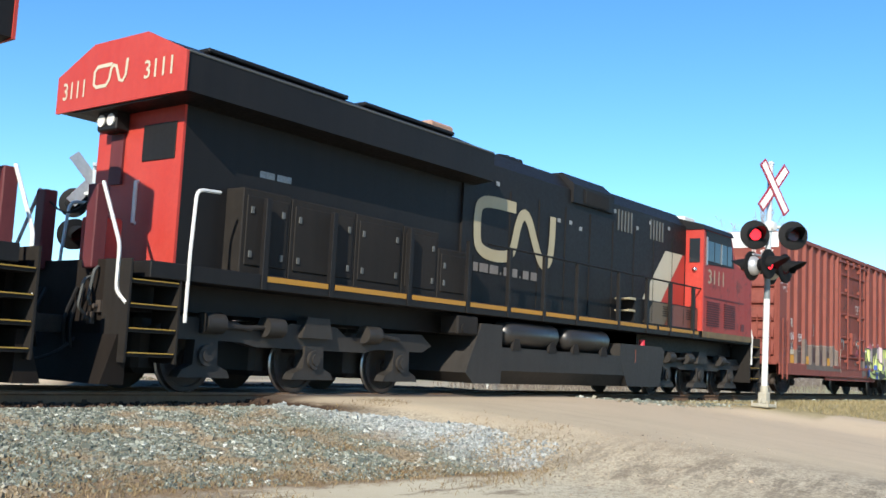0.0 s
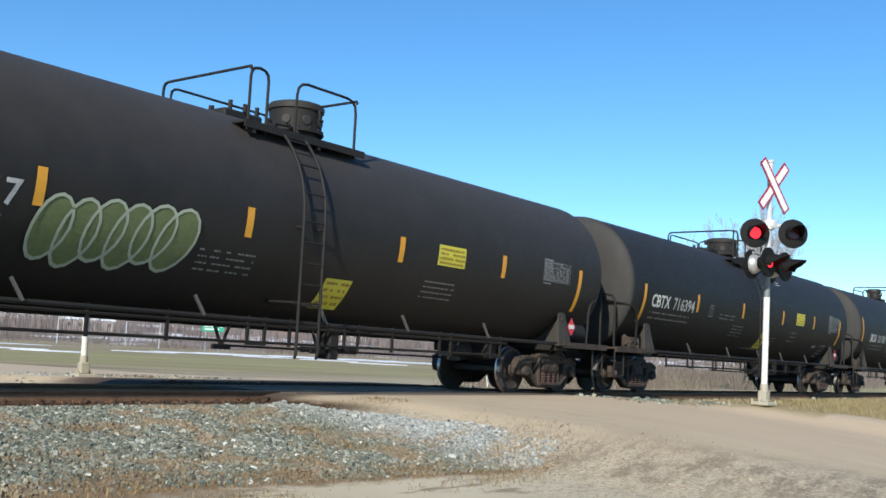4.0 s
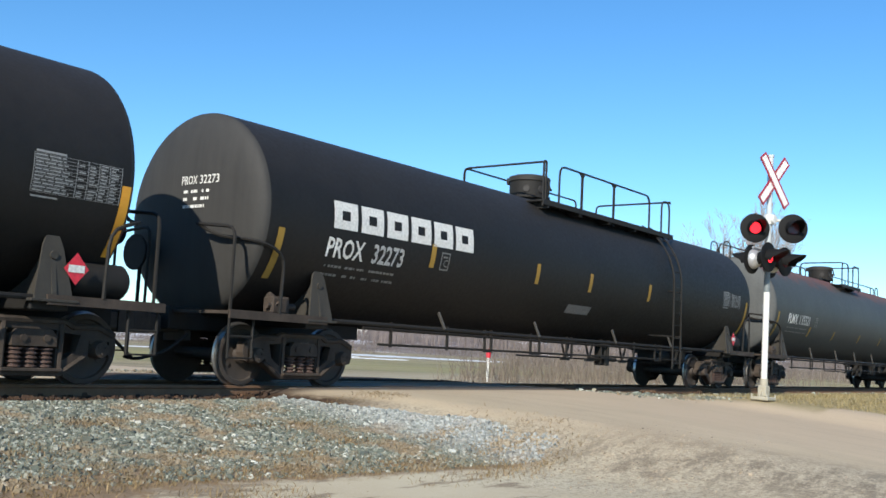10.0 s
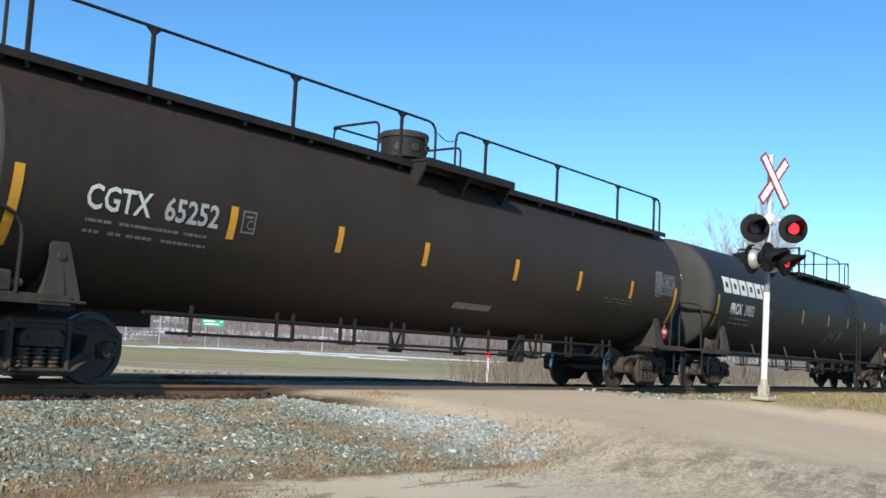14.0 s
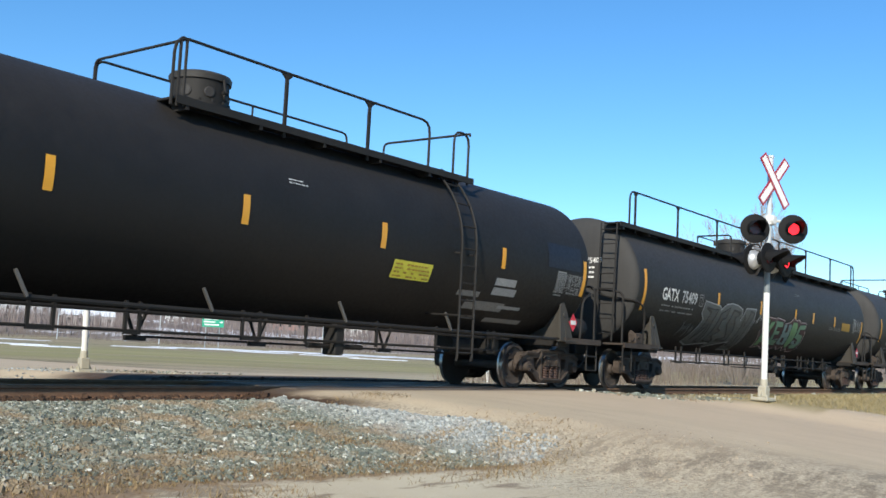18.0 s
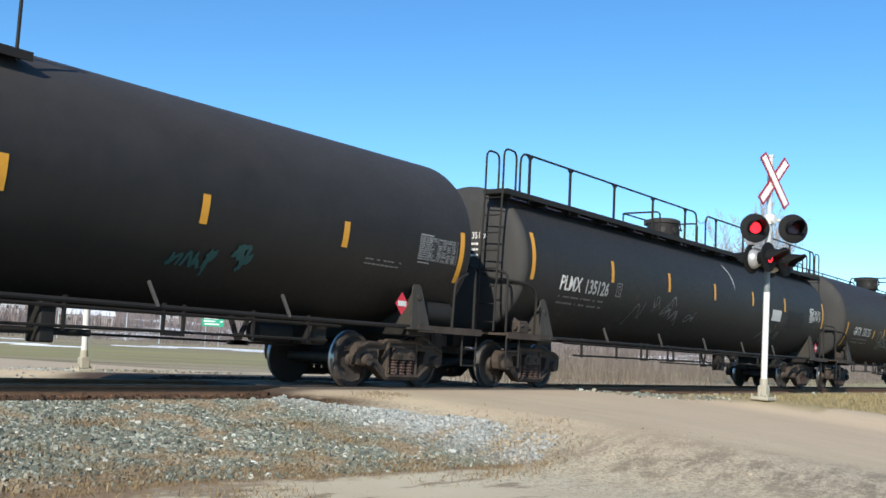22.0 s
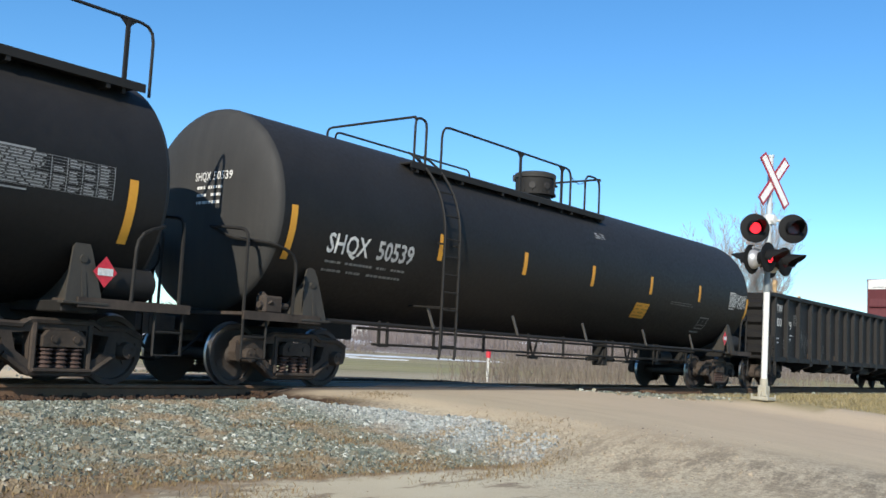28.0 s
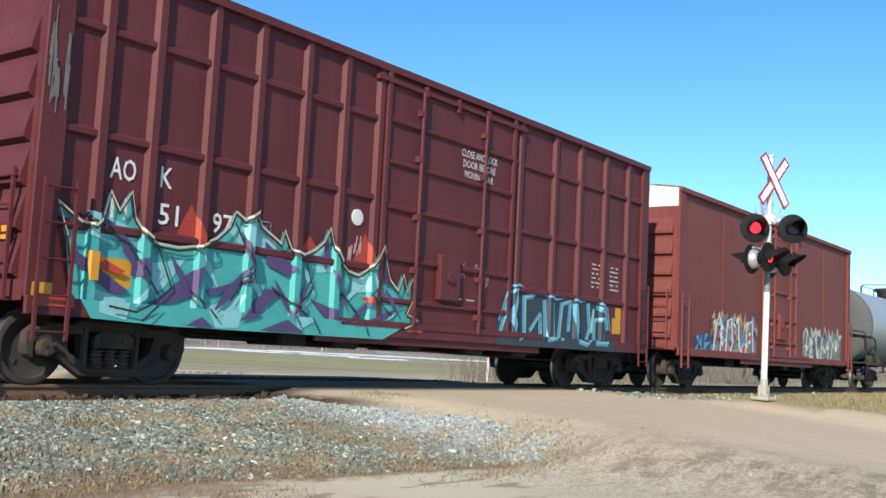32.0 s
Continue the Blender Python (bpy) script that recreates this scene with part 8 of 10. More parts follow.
lines = [[(1.75, 1.0), (2.05, 1.85), (2.4, 1.95), (2.2, 1.4), (2.45, 0.95)], [(2.7, 1.0), (2.65, 1.8), (3.0, 1.85)], [(2.9, 1.15), (3.25, 1.5), (3.3, 1.05)], [(3.4, 1.8), (3.5, 1.0), (3.8, 1.05), (3.75, 1.75)], [(4.0, 1.0), (4.1, 1.75), (4.45, 1.85), (4.4, 1.2)], [(4.6, 1.8), (4.75, 1.0), (5.1, 0.95)], [(5.2, 1.85), (5.3, 1.3), (5.15, 1.0)], [(5.5, 1.0), (5.5, 1.5), (5.9, 1.55), (5.95, 1.0), (5.5, 1.0)], [(5.6, 1.8), (6.0, 1.7), (6.1, 1.3)]]
sprayed(car, AOK_POSTS, proud=0.07, door=(-1.8, 2.0), shapes=[("navy_soot", blue_back)] + [("skyblue", o, 0.10) for o in lines] + [("aqua", [(x + 0.05, z + 0.02) for x, z in o], 0.035) for o in lines] + [("skyblue", blue_back[1:-1], 0.05), ("aqua", [(5.3, 1.25), (5.42, 1.75), (5.5, 1.75), (5.45, 1.2)])])
for x0, x1, z0, z1 in ((-7.88, -7.62, 1.02, 1.22),):
    bm = bmesh.new()
    patch(bm, x0, x1, z0, z1, on_wall(-1.55))
    part("reflective_strip", bm, M["plate"], car, "yellow reflective plate on the corner post")
bm = bmesh.new()
patch(bm, 1.1, 1.24, 1.7, 1.86, on_end(-8.06))
part("notice", bm, M["plate"], car, "small yellow notice on the car's end")
for x0 in (5.25, 6.1):
    stencil(car, on_wall(-1.478), x0 + 0.1, x0 + 0.5, 2.75, 2.15, rng, 6, "letters")
stencil(car, on_wall(-1.528), 0.1, 0.9, 1.62, 1.55, rng, 1, "letters")
bm = bmesh.new()
patch(bm, 6.5, 6.78, 1.3, 1.85, on_wall(-1.478))
part("reflective_strip", bm, M["plate"], car, "upright yellow reflective plate")
for k, t in enumerate(("CLOSE AND LOCK", "DOOR BEFORE", "MOVING CAR")):
    bm = bmesh.new()
    words(bm, t, 0.3 + 0.06 * k, 4.22 - 0.19 * k, 0.13, on_wall(-1.53), 1.15 - 0.12 * k)
    part("lettering", bm, M["letters"], car)
bm = bmesh.new()
lathe(bm, [(-1.495, 0.02), (-1.49, 0.13), (-1.47, 0.13)], 20, "y", (-2.35, 0, 2.72))
part("round_mark", bm, M["white"], car, "round white disc beside the door")
scribble(car, on_wall(-1.478), -2.5, -2.2, 2.0, 2.5, rng, "pink", 9, 0.03)
scribble(car, on_wall(-1.525), 0.5, 1.3, 1.7, 2.4, rng, "pink", 6, 0.02)
scribble(car, on_wall(-1.545), -7.92, -7.65, 3.2, 4.5, rng, "ash", 22, 0.022)
stencil(car, on_end(-8.08), -0.2, 0.4, 4.42, 4.17, rng, 3, "letters")
stencil(car, on_end(-8.08), -0.2, 0.3, 3.72, 3.46, rng, 3, "letters")
bm = bmesh.new()
words(bm, "115197", 0.98, 4.96, 0.15, on_end(-7.98), 0.44, 0.01)
words(bm, "AOK", 0.45, 4.96, 0.15, on_end(-7.98), 0.27, 0.01)
bars(bm, -1.25, -0.1, 4.98, 1, on_end(-7.98), rng, 0.05, 0.05)
part("lettering", bm, M["chalk"], car)

# second red box car at the tail
car, rng = box_car(407.6, 7.6, "box_rust", "smooth-sided rust-red box car with small multicoloured graffiti", [-4.5, 4.6], (-1.4, 1.5), 53, top=5.2, truck=6.1, post_d=0.02)
flat = on_wall(-1.496)
mural(car, flat, -5.4, -1.9, 0.95, 2.2, ["navy_grey", "letters", "purple", "flame", "skyblue", "ink", "plate"], rng, 6, 0.22, label="multicoloured graffiti")
strokes(car, on_wall(-1.500), [[(-5.2, 1.0), (-5.0, 1.7), (-4.8, 2.1), (-4.6, 1.6), (-4.7, 1.0)], [(-4.3, 1.0), (-4.2, 1.9), (-3.9, 2.0), (-3.8, 1.3), (-4.0, 1.0)], [(-3.4, 2.1), (-3.3, 1.2), (-3.0, 1.0)], [(-2.8, 1.0), (-2.7, 1.9), (-2.3, 2.0), (-2.2, 1.1)]], 0.09, "letters")
mural(car, flat, 2.3, 6.6, 0.95, 2.15, ["navy_grey", "letters", "leaf", "ink", "purple", "cream"], rng, 6, 0.24, label="pale green and white graffiti")
strokes(car, on_wall(-1.500), [[(2.6, 1.0), (2.8, 2.0), (3.2, 1.4), (3.0, 1.0)], [(3.7, 2.1), (3.8, 1.2), (4.2, 1.0), (4.4, 1.8)], [(5.0, 1.0), (5.2, 1.9), (5.6, 1.6), (5.4, 1.1)]], 0.09, "letters")
mural(car, on_wall(-1.498), -6.4, -5.4, 0.9, 1.5, ["skyblue", "navy"], rng, 3, 0.2)
stencil(car, flat, 0.2, 0.9, 3.6, 3.3, rng, 3, "letters")


def gondola(sc, half):
    car = thing("gondola_car", "black open gondola car with upright ribs", "gondola", "train")
    CARS.append((car, sc))
    rng = random.Random(61)
    m = M["gon_black"]
    top, sill, ys = 3.0, 0.95, 1.42
    for s in (-1, 1):
        bm = bmesh.new()
        box(bm, -half, half, *sorted((s * ys, s * (ys - 0.03))), sill, top)
        part("side_wall", bm, m, car)
        bm = bmesh.new()
        box(bm, -half, half, *sorted((s * (ys - 0.04), s * (ys + 0.13))), top - 0.13, top, bevel=0.015)
        part("top_rail", bm, m, car)
        bm = bmesh.new()
        box(bm, -half, half, *sorted((s * (ys - 0.02), s * (ys + 0.10))), sill - 0.08, sill + 0.08, bevel=0.012)
        part("side_sill", bm, m, car)
        for k, x in enumerate([-9.75, -8.62, -7.45, -6.21, -5.18, -4.17, -3.16, -2.11, -1.14] + [-0.02 + 1.03 * q for q in range(11)]):
            bm = bmesh.new()
            slab(bm, [(x - 0.085, s * ys), (x - 0.06, s * (ys + 0.12)), (x + 0.06, s * (ys + 0.12)), (x + 0.085, s * ys)], sill - 0.05, top - 0.12, "xy")
            part("side_post", bm, m, car)
            if k % 2 and 2 < k < 17:
                bm = bmesh.new()
                slab(bm, [(s * (ys + 0.1), sill - 0.04), (s * (ys + 0.1), sill - 0.16), (s * 0.9, sill - 0.40), (s * 0.9, sill - 0.04)], x - 0.15, x + 0.15, "yz")
                part("floor_bracket", bm, m, car)
    for e in (-1, 1):
        xe = e * half
        bm = bmesh.new()
        box(bm, *sorted((xe, xe - e * 0.05)), -ys, ys, sill, top - 0.05)
        part("end_wall", bm, m, car)
        for k in range(4):
            bm = bmesh.new()
            z = sill + 0.25 + 0.46 * k
            slab(bm, [(xe, z - 0.16), (xe + e * 0.10, z - 0.07), (xe + e * 0.10, z + 0.07), (xe, z + 0.16)], -ys + 0.05, ys - 0.05)
            part("end_corrugation", bm, m, car)
        bm = bmesh.new()
        box(bm, *sorted((xe, xe - e * 2.6)), -0.35, 0.35, 0.7, 0.98, bevel=0.015)
        part("centre_sill", bm, M["iron"], car)
        coupler(car, e * (half + 0.62), e)
        freight_truck(car, e * 9.2 + (0.0 if e < 0 else 0.0))
        box_ladder(car, xe - e * 0.25, -ys - 0.16, 0.5, 1.7, 0.4, "iron", "x", 4)
        bm = bmesh.new()
        pipe(bm, bent([(xe - e * 0.3, -ys - 0.1, sill - 0.05), (xe - e * 0.3, -ys - 0.1, 0.42), (xe - e * 0.75, -ys - 0.1, 0.42), (xe - e * 0.75, -ys - 0.1, sill - 0.05)], 0.06), 0.022)
        part("sill_step", bm, M["iron"], car)
    bm = bmesh.new()
    box(bm, -half + 0.05, half - 0.05, -ys + 0.03, ys - 0.03, sill, sill + 0.05)
    part("floor_plate", bm, m, car)
    bm = bmesh.new()
    for a, b in ((-3.8, -2.9), (-1.2, -0.3), (0.6, 2.1)):
        box(bm, a, b, -1.25, -0.45, 0.58, 0.88, bevel=0.06)
    rod(bm, (-6.5, -0.9, 0.72), (6.5, -0.9, 0.66), 0.02)
    part("brake_gear", bm, M["iron"], car)
    wl = on_wall(-ys - 0.008)
    bm = bmesh.new()
    words(bm, "ATW", -9.6, 2.42, 0.25, wl, 0.72, 0.01)
    part("lettering", bm, M["letters"], car, "white stencilled number")
    bm = bmesh.new()
    words(bm, "400", -9.58, 1.98, 0.26, wl, 0.66, 0.01)
    part("lettering", bm, M["letters"], car, "white stencilled number")
    bm = bmesh.new()
    words(bm, "479", -8.52, 1.92, 0.26, wl, 0.52, 0.01)
    part("lettering", bm, M["letters"], car, "white stencilled number")
    stencil(car, wl, -half + 0.75, -half + 1.3, 1.62, 1.36, rng, 2, "letters")
    stencil(car, wl, -half + 1.65, -half + 2.25, 1.56, 1.24, rng, 3, "faint")
    square_mark(car, -7.80, 2.08, wl, 0.26, "C", "faint")
    scribble(car, wl, -7.15, -6.45, 1.15, 2.05, rng, "fog", 36, 0.02)
    scribble(car, wl, -4.85, -4.55, 1.15, 1.95, rng, "fog", 9, 0.016)
    stencil(car, wl, -8.4, -7.9, 1.75, 1.5, rng, 2, "letters")
    frame_mark(car, wl, half - 3.05, half - 2.62, 1.36, 1.68, "faint")
    stencil(car, wl, half - 2.4, half - 2.0, 1.22, 1.08, rng, 2, "letters")
    stencil(car, wl, half - 1.1, half - 0.85, 2.35, 2.24, rng, 2, "letters")
    for a in (-half + 4.05, -half + 7.0, half - 7.4, half - 4.2):
        bm = bmesh.new()
        patch(bm, a, a + 0.5, 1.02, 1.2, wl)
        part("reflective_strip", bm, M["strip_rust"], car, "grimy brown reflective strip")
    return car


M["stake_wood"] = plain("stake_wood", (0.45, 0.30, 0.15), 0.8, 0, 0.35, 12)
gon = gondola(369.98, 10.45)
for x, y, z in ((-9.4, -1.36, 3.42), (7.05, -1.36, 3.79), (-2.1, 0.25, 3.45)):
    bm = bmesh.new()
    slab(bm, [(x - 0.06, 1.0), (x - 0.05, z - 0.25), (x - 0.09, z - 0.12), (x - 0.05, z), (x + 0.06, z), (x + 0.03, z - 0.13), (x + 0.05, z - 0.28), (x + 0.06, 1.0)], y - 0.05, y + 0.05)
    part("wooden_stake", bm, M["stake_wood"], gon, "pale wooden stake standing in the car")

# ---------------- locomotive ----------------
def six_wheel_truck(car, x0, sp=2.13):
    """Three-axle truck: frame, axle boxes, springs and turning wheelsets."""
    bm = bmesh.new()
    box(bm, x0 - 0.3, x0 + 0.3, -1.1, 1.1, 0.62, 1.05, bevel=0.03)
    bol = part("truck", bm, M["iron"], car)
    for s in (-1, 1):
        bm = bmesh.new()
        out = [(-3.0, 0.86), (-2.7, 1.05), (-1.55, 1.02), (-1.3, 0.92), (-0.75, 0.92), (-0.5, 1.06), (0.5, 1.06), (0.75, 0.92), (1.3, 0.92), (1.55, 1.02), (2.7, 1.05), (3.0, 0.86), (2.75, 0.74), (1.5, 0.74), (1.2, 0.68), (-1.2, 0.68), (-1.5, 0.74), (-2.75, 0.74)]
        slab(bm, [(x0 + a, b) for a, b in out], *sorted((s * 0.98, s * 1.16)))
        part("truck_frame", bm, M["fuel_grey"], bol)
        for k in (-1, 0, 1):
            xx = x0 + k * sp
            bm = bmesh.new()
            slab(bm, [(xx - 0.46, 0.22), (xx + 0.46, 0.22), (xx + 0.40, 0.32), (xx + 0.22, 0.40), (xx + 0.2, 0.74), (xx - 0.2, 0.74), (xx - 0.22, 0.40), (xx - 0.40, 0.32)], *sorted((s * 1.0, s * 1.2)))
            rod(bm, (xx, s * 1.19, 0.53), (xx, s * 1.25, 0.53), 0.15, 16)
            rod(bm, (xx, s * 1.24, 0.53), (xx, s * 1.27, 0.53), 0.09, 12)
            part("axle_box", bm, M["fuel_grey"], bol)
            bm = bmesh.new()
            slab(bm, [(xx - 0.34, 0.86), (xx + 0.34, 0.86), (xx + 0.24, 1.18), (xx - 0.24, 1.18)], *sorted((s * 1.05, s * 1.26)))
            if k == 0:
                part("spring_cap", bm, M["fuel_grey"], bol)
            else:
                bm.free()
        for xx, d in ((x0 - 2.25, 1), (x0 + 1.1, 1), (x0 - 1.1, -1)):
            bm = bmesh.new()
            rod(bm, (xx, s * 1.22, 0.98), (xx + 0.34, s * 1.22, 0.98), 0.15, 14)
            rod(bm, (xx + 0.34, s * 1.22, 0.98), (xx + 0.9 * d, s * 1.22, 0.93), 0.035, 8)
            part("brake_cylinder", bm, M["fuel_grey"], bol, smooth=True)
    for k in (-1, 0, 1):
        bm = bmesh.new()
        box(bm, x0 + k * sp - 0.72, x0 + k * sp + 0.72, -0.58, 0.58, 0.24, 1.08, bevel=0.08)
        part("traction_motor", bm, M["fuel_grey"], bol)
        w = share(LOCO_WHEEL, "wheelset", bol, x0 + k * sp, 0, WHEEL_R)
        WHEELS.append((w, x0 + k * sp))
    return bol


LOCO_WHEEL = wheelset_mesh()
FREIGHT["loco"] = LOCO_WHEEL


def locomotive(sc):
    car = thing("locomotive", "black diesel locomotive with red cab and red long-hood end", "locomotive", "train")
    CARS.append((car, sc))
    rng = random.Random(71)
    L = lambda s: s - 18.5
    blk, red, grm = M["loco_black"], M["loco_red"], M["loco_grime"]
    # frame and deck
    bm = bmesh.new()
    box(bm, L(8.0), L(29.0), -1.52, 1.52, 1.50, 1.72, bevel=0.01)
    box(bm, L(7.9), L(29.1), -0.9, 0.9, 1.12, 1.5)
    part("deck", bm, blk, car)
    x = 9.9
    seg = [9.9, 11.35, 13.25, 14.95, 16.3, 17.6, 18.95, 20.85, 22.9, 25.4]
    for a, b in zip(seg, seg[1:]):
        for y in (-1.532, 1.52):
            bm = bmesh.new()
            box(bm, L(a + 0.08), L(b - 0.08), y, y + 0.012, 1.62, 1.70)
            part("sill_stripe", bm, M["amber"], car, "amber reflective sill stripe")
    # radiator wings
    sec = [(-1.50, 4.05), (-1.50, 4.58), (-0.62, 4.96), (0.62, 4.96), (1.50, 4.58), (1.50, 4.05), (0.98, 4.0), (-0.98, 4.0)]
    bm = bmesh.new()
    slab(bm, sec, L(8.34), L(15.62), "yz")
    part("radiator_wing", bm, blk, car, "overhanging black radiator housing")
    bm = bmesh.new()
    slab(bm, [(-1.52, 4.03), (-1.52, 4.59), (-0.63, 4.98), (0.63, 4.98), (1.52, 4.59), (1.52, 4.03)], L(8.30), L(8.34), "yz")
    end = part("end_plate", bm, red, car, "red painted end of the radiator housing")
    bm = bmesh.new()
    ep = on_end(L(8.292))
    words(bm, "3111", 0.62, 4.30, 0.26, ep, 0.62, 0.01)
    part("lettering", bm, M["cream"], end)
    bm = bmesh.new()
    words(bm, "3111", -1.35, 4.22, 0.26, ep, 0.55, 0.01)
    part("lettering", bm, M["cream"], end)
    strokes(end, ep, [[(a - 0.25, b) for a, b in ((0.1, 4.62), (-0.25, 4.62), (-0.32, 4.55), (-0.32, 4.36), (-0.25, 4.32), (-0.02, 4.32), (0.05, 4.4), (0.08, 4.55), (0.13, 4.6), (0.2, 4.58), (0.3, 4.36), (0.38, 4.34), (0.44, 4.42), (0.46, 4.66))]], 0.055, "cream", "emblem", "cream ribbon emblem")
    bm = bmesh.new()
    for a, b in ((L(9.2), L(12.2)), (L(12.6), L(15.2))):
        box(bm, a, b, -0.85, -0.5, 4.90, 4.975, bevel=0.02)
        box(bm, a, b, 0.5, 0.85, 4.90, 4.975, bevel=0.02)
    part("roof_grille", bm, blk, car)
    # highlight along the housing's edge, drawn as a thin pale rod
    bm = bmesh.new()
    rod(bm, (L(8.36), -1.50, 4.59), (L(15.6), -1.50, 4.59), 0.018, 6)
    part("wing_edge", bm, M["silver_spray"], car, "pale rod standing for the sunlit edge of the radiator housing")
    for sx in (10.2, 10.55):
        bm = bmesh.new()
        patch(bm, L(sx), L(sx + 0.3), 3.22, 3.32, on_wall(-1.006))
        part("decal", bm, M["chalk"], car, "small pale decal")
    # hoods
    bm = bmesh.new()
    box(bm, L(8.78), L(15.3), -1.0, 1.0, 1.72, 4.1)
    part("radiator_hood", bm, blk, car)
    bm = bmesh.new()
    slab(bm, [(-1.05, 1.72), (-1.05, 4.52), (-0.72, 4.86), (0.72, 4.86), (1.05, 4.52), (1.05, 1.72)], L(15.3), L(25.5), "yz")
    part("engine_hood", bm, blk, car)
    bm = bmesh.new()
    slab(bm, [(-1.12, 4.25), (-1.12, 4.66), (-0.8, 4.93), (0.8, 4.93), (1.12, 4.66), (1.12, 4.25)], L(19.3), L(21.2), "yz")
    box(bm, L(19.75), L(20.9), -1.135, -1.12, 4.3, 4.6)
    part("dynamic_brake", bm, blk, car, "raised roof section with side screen")
    bm = bmesh.new()
    box(bm, L(19.8), L(20.9), -1.15, -1.135, 4.28, 4.58)
    part("side_screen", bm, grm, car)
    bm = bmesh.new()
    box(bm, L(14.75), L(15.5), -0.6, 0.1, 4.94, 5.17, bevel=0.05)
    part("exhaust_stack", bm, M["stack_tan"], car, "rusty exhaust stack")
    bm = bmesh.new()
    for k in range(3):
        rod(bm, (L(17.7 + 0.25 * k), -0.2, 4.84), (L(17.7 + 0.25 * k), -0.2, 5.02), 0.05)
        rod(bm, (L(17.62 + 0.25 * k), -0.2, 5.02), (L(17.95 + 0.25 * k), -0.2, 5.02), 0.07, 10, 0.1)
    part("air_horn", bm, blk, car)
    for x0 in (21.55, 23.3):
        for k in range(5):
            bm = bmesh.new()
            box(bm, L(x0 + 0.17 * k), L(x0 + 0.17 * k + 0.06), -1.066, -1.05, 3.92, 4.42)
            part("louvre", bm, M["silver_spray"], car)
    for sx, sz in ((18.75, 3.72), (19.25, 3.74), (19.7, 3.66), (21.3, 4.3), (22.5, 4.05), (23.2, 4.28), (24.3, 4.28), (16.35, 4.12), (15.4, 3.6)):
        bm = bmesh.new()
        patch(bm, L(sx), L(sx + 0.13), sz, sz + 0.09, on_wall(-1.062 if sx > 16 else -1.006))
        part("decal", bm, M["chalk"], car, "small pale decal")
    # hood door seams
    for x0 in (16.9, 18.0, 19.1, 20.2, 21.3, 22.4, 23.5, 24.6):
        bm = bmesh.new()
        box(bm, L(x0), L(x0 + 0.025), -1.062, -1.05, 1.8, 4.1)
        part("door_seam", bm, grm, car)
    # emblem ribbon
    cw = on_wall(-1.066)
    ribbon = [(17.15, 3.78), (16.5, 3.78), (16.2, 3.74), (16.05, 3.6), (16.05, 2.98), (16.15, 2.8), (16.4, 2.72), (16.75, 2.72), (17.0, 2.78), (17.12, 2.95), (17.2, 3.35), (17.3, 3.62), (17.42, 3.7), (17.56, 3.62), (17.75, 3.2), (17.92, 2.86), (18.06, 2.72), (18.22, 2.78), (18.3, 2.95), (18.34, 3.4), (18.34, 3.8)]
    for _ in range(2):
        ribbon = [ribbon[0]] + [(p[0] * u + q[0] * (1 - u), p[1] * u + q[1] * (1 - u)) for p, q in zip(ribbon, ribbon[1:]) for u in (0.75, 0.25)] + [ribbon[-1]]
    strokes(car, cw, [[(L(18.36 - 1.22 * (18.34 - a)) + 0.2, b) for a, b in ribbon]], 0.235, "old_cream", "emblem", "large cream ribbon emblem on the hood")
    for k, (x0, w, h) in enumerate(((15.55, 0.30, 0.17), (15.90, 0.30, 0.17), (16.25, 0.30, 0.17), (16.61, 0.05, 0.05), (16.74, 0.22, 0.17), (17.02, 0.22, 0.17), (17.32, 0.05, 0.05), (17.45, 0.22, 0.17), (17.75, 0.24, 0.17))):
        bm = bmesh.new()
        patch(bm, L(x0), L(x0 + w), 2.36, 2.36 + h, cw)
        part("lettering", bm, M["ash"], car, "pale bar of a web address")
    # slanting cream and red bands ahead of the cab
    for pts, mt, nm in (([(22.9, 2.34), (24.2, 3.72), (25.25, 3.72), (24.0, 2.34)], "cream", "cream slanting band"), ([(23.95, 2.34), (25.25, 3.72), (25.38, 3.72), (25.38, 2.34)], "loco_red", "red slanting band")):
        bm = bmesh.new()
        dy = 1.058 if mt == "cream" else 1.064
        bm.faces.new([bm.verts.new((L(a), -dy, b)) for a, b in pts])
        part("livery_band", bm, M[mt], car, nm)
    for pts, mt, nm in (([(22.2, 1.76), (22.75, 2.29), (23.95, 2.29), (23.4, 1.76)], "grimy_tan", "grimy tan slanting band on the low cabinet"), ([(23.42, 1.76), (23.97, 2.29), (25.43, 2.29), (25.43, 1.76)], "grimy_red", "grimy red-brown lower panel")):
        bm = bmesh.new()
        bm.faces.new([bm.verts.new((L(a), -1.4455, b)) for a, b in pts])
        part("livery_band", bm, M[mt], car, nm)
    for k, z in enumerate((1.98, 2.26)):
        bm = bmesh.new()
        box(bm, L(21.42), L(21.76), -1.46, -1.10, z, z + 0.03)
        box(bm, L(21.42), L(21.76), -1.475, -1.455, z - 0.01, z + 0.045, bevel=0.004)
        part("cabinet_step", bm, M["old_cream"], car, "pale-edged step up to the low cabinet")
    # low equipment cabinets along the walkway
    for a, b, h in ((9.6, 10.55, 2.95), (10.56, 12.0, 2.93), (12.01, 13.2, 2.91), (13.21, 14.2, 2.88), (14.21, 15.3, 2.62), (21.78, 25.45, 2.32)):
        for s in (1, -1):
            bm = bmesh.new()
            box(bm, L(a), L(b), *sorted((s * 0.95, s * (1.36 if a < 20 else 1.44))), 1.72, h, bevel=0.015)
            cab = part("equipment_box", bm, grm if a < 20 else blk, car, "grimy equipment cabinet")
        if a < 20:
            bm = bmesh.new()
            box(bm, L(a + 0.07), L(b - 0.07), -1.378, -1.355, 1.84, h - 0.10, bevel=0.012)
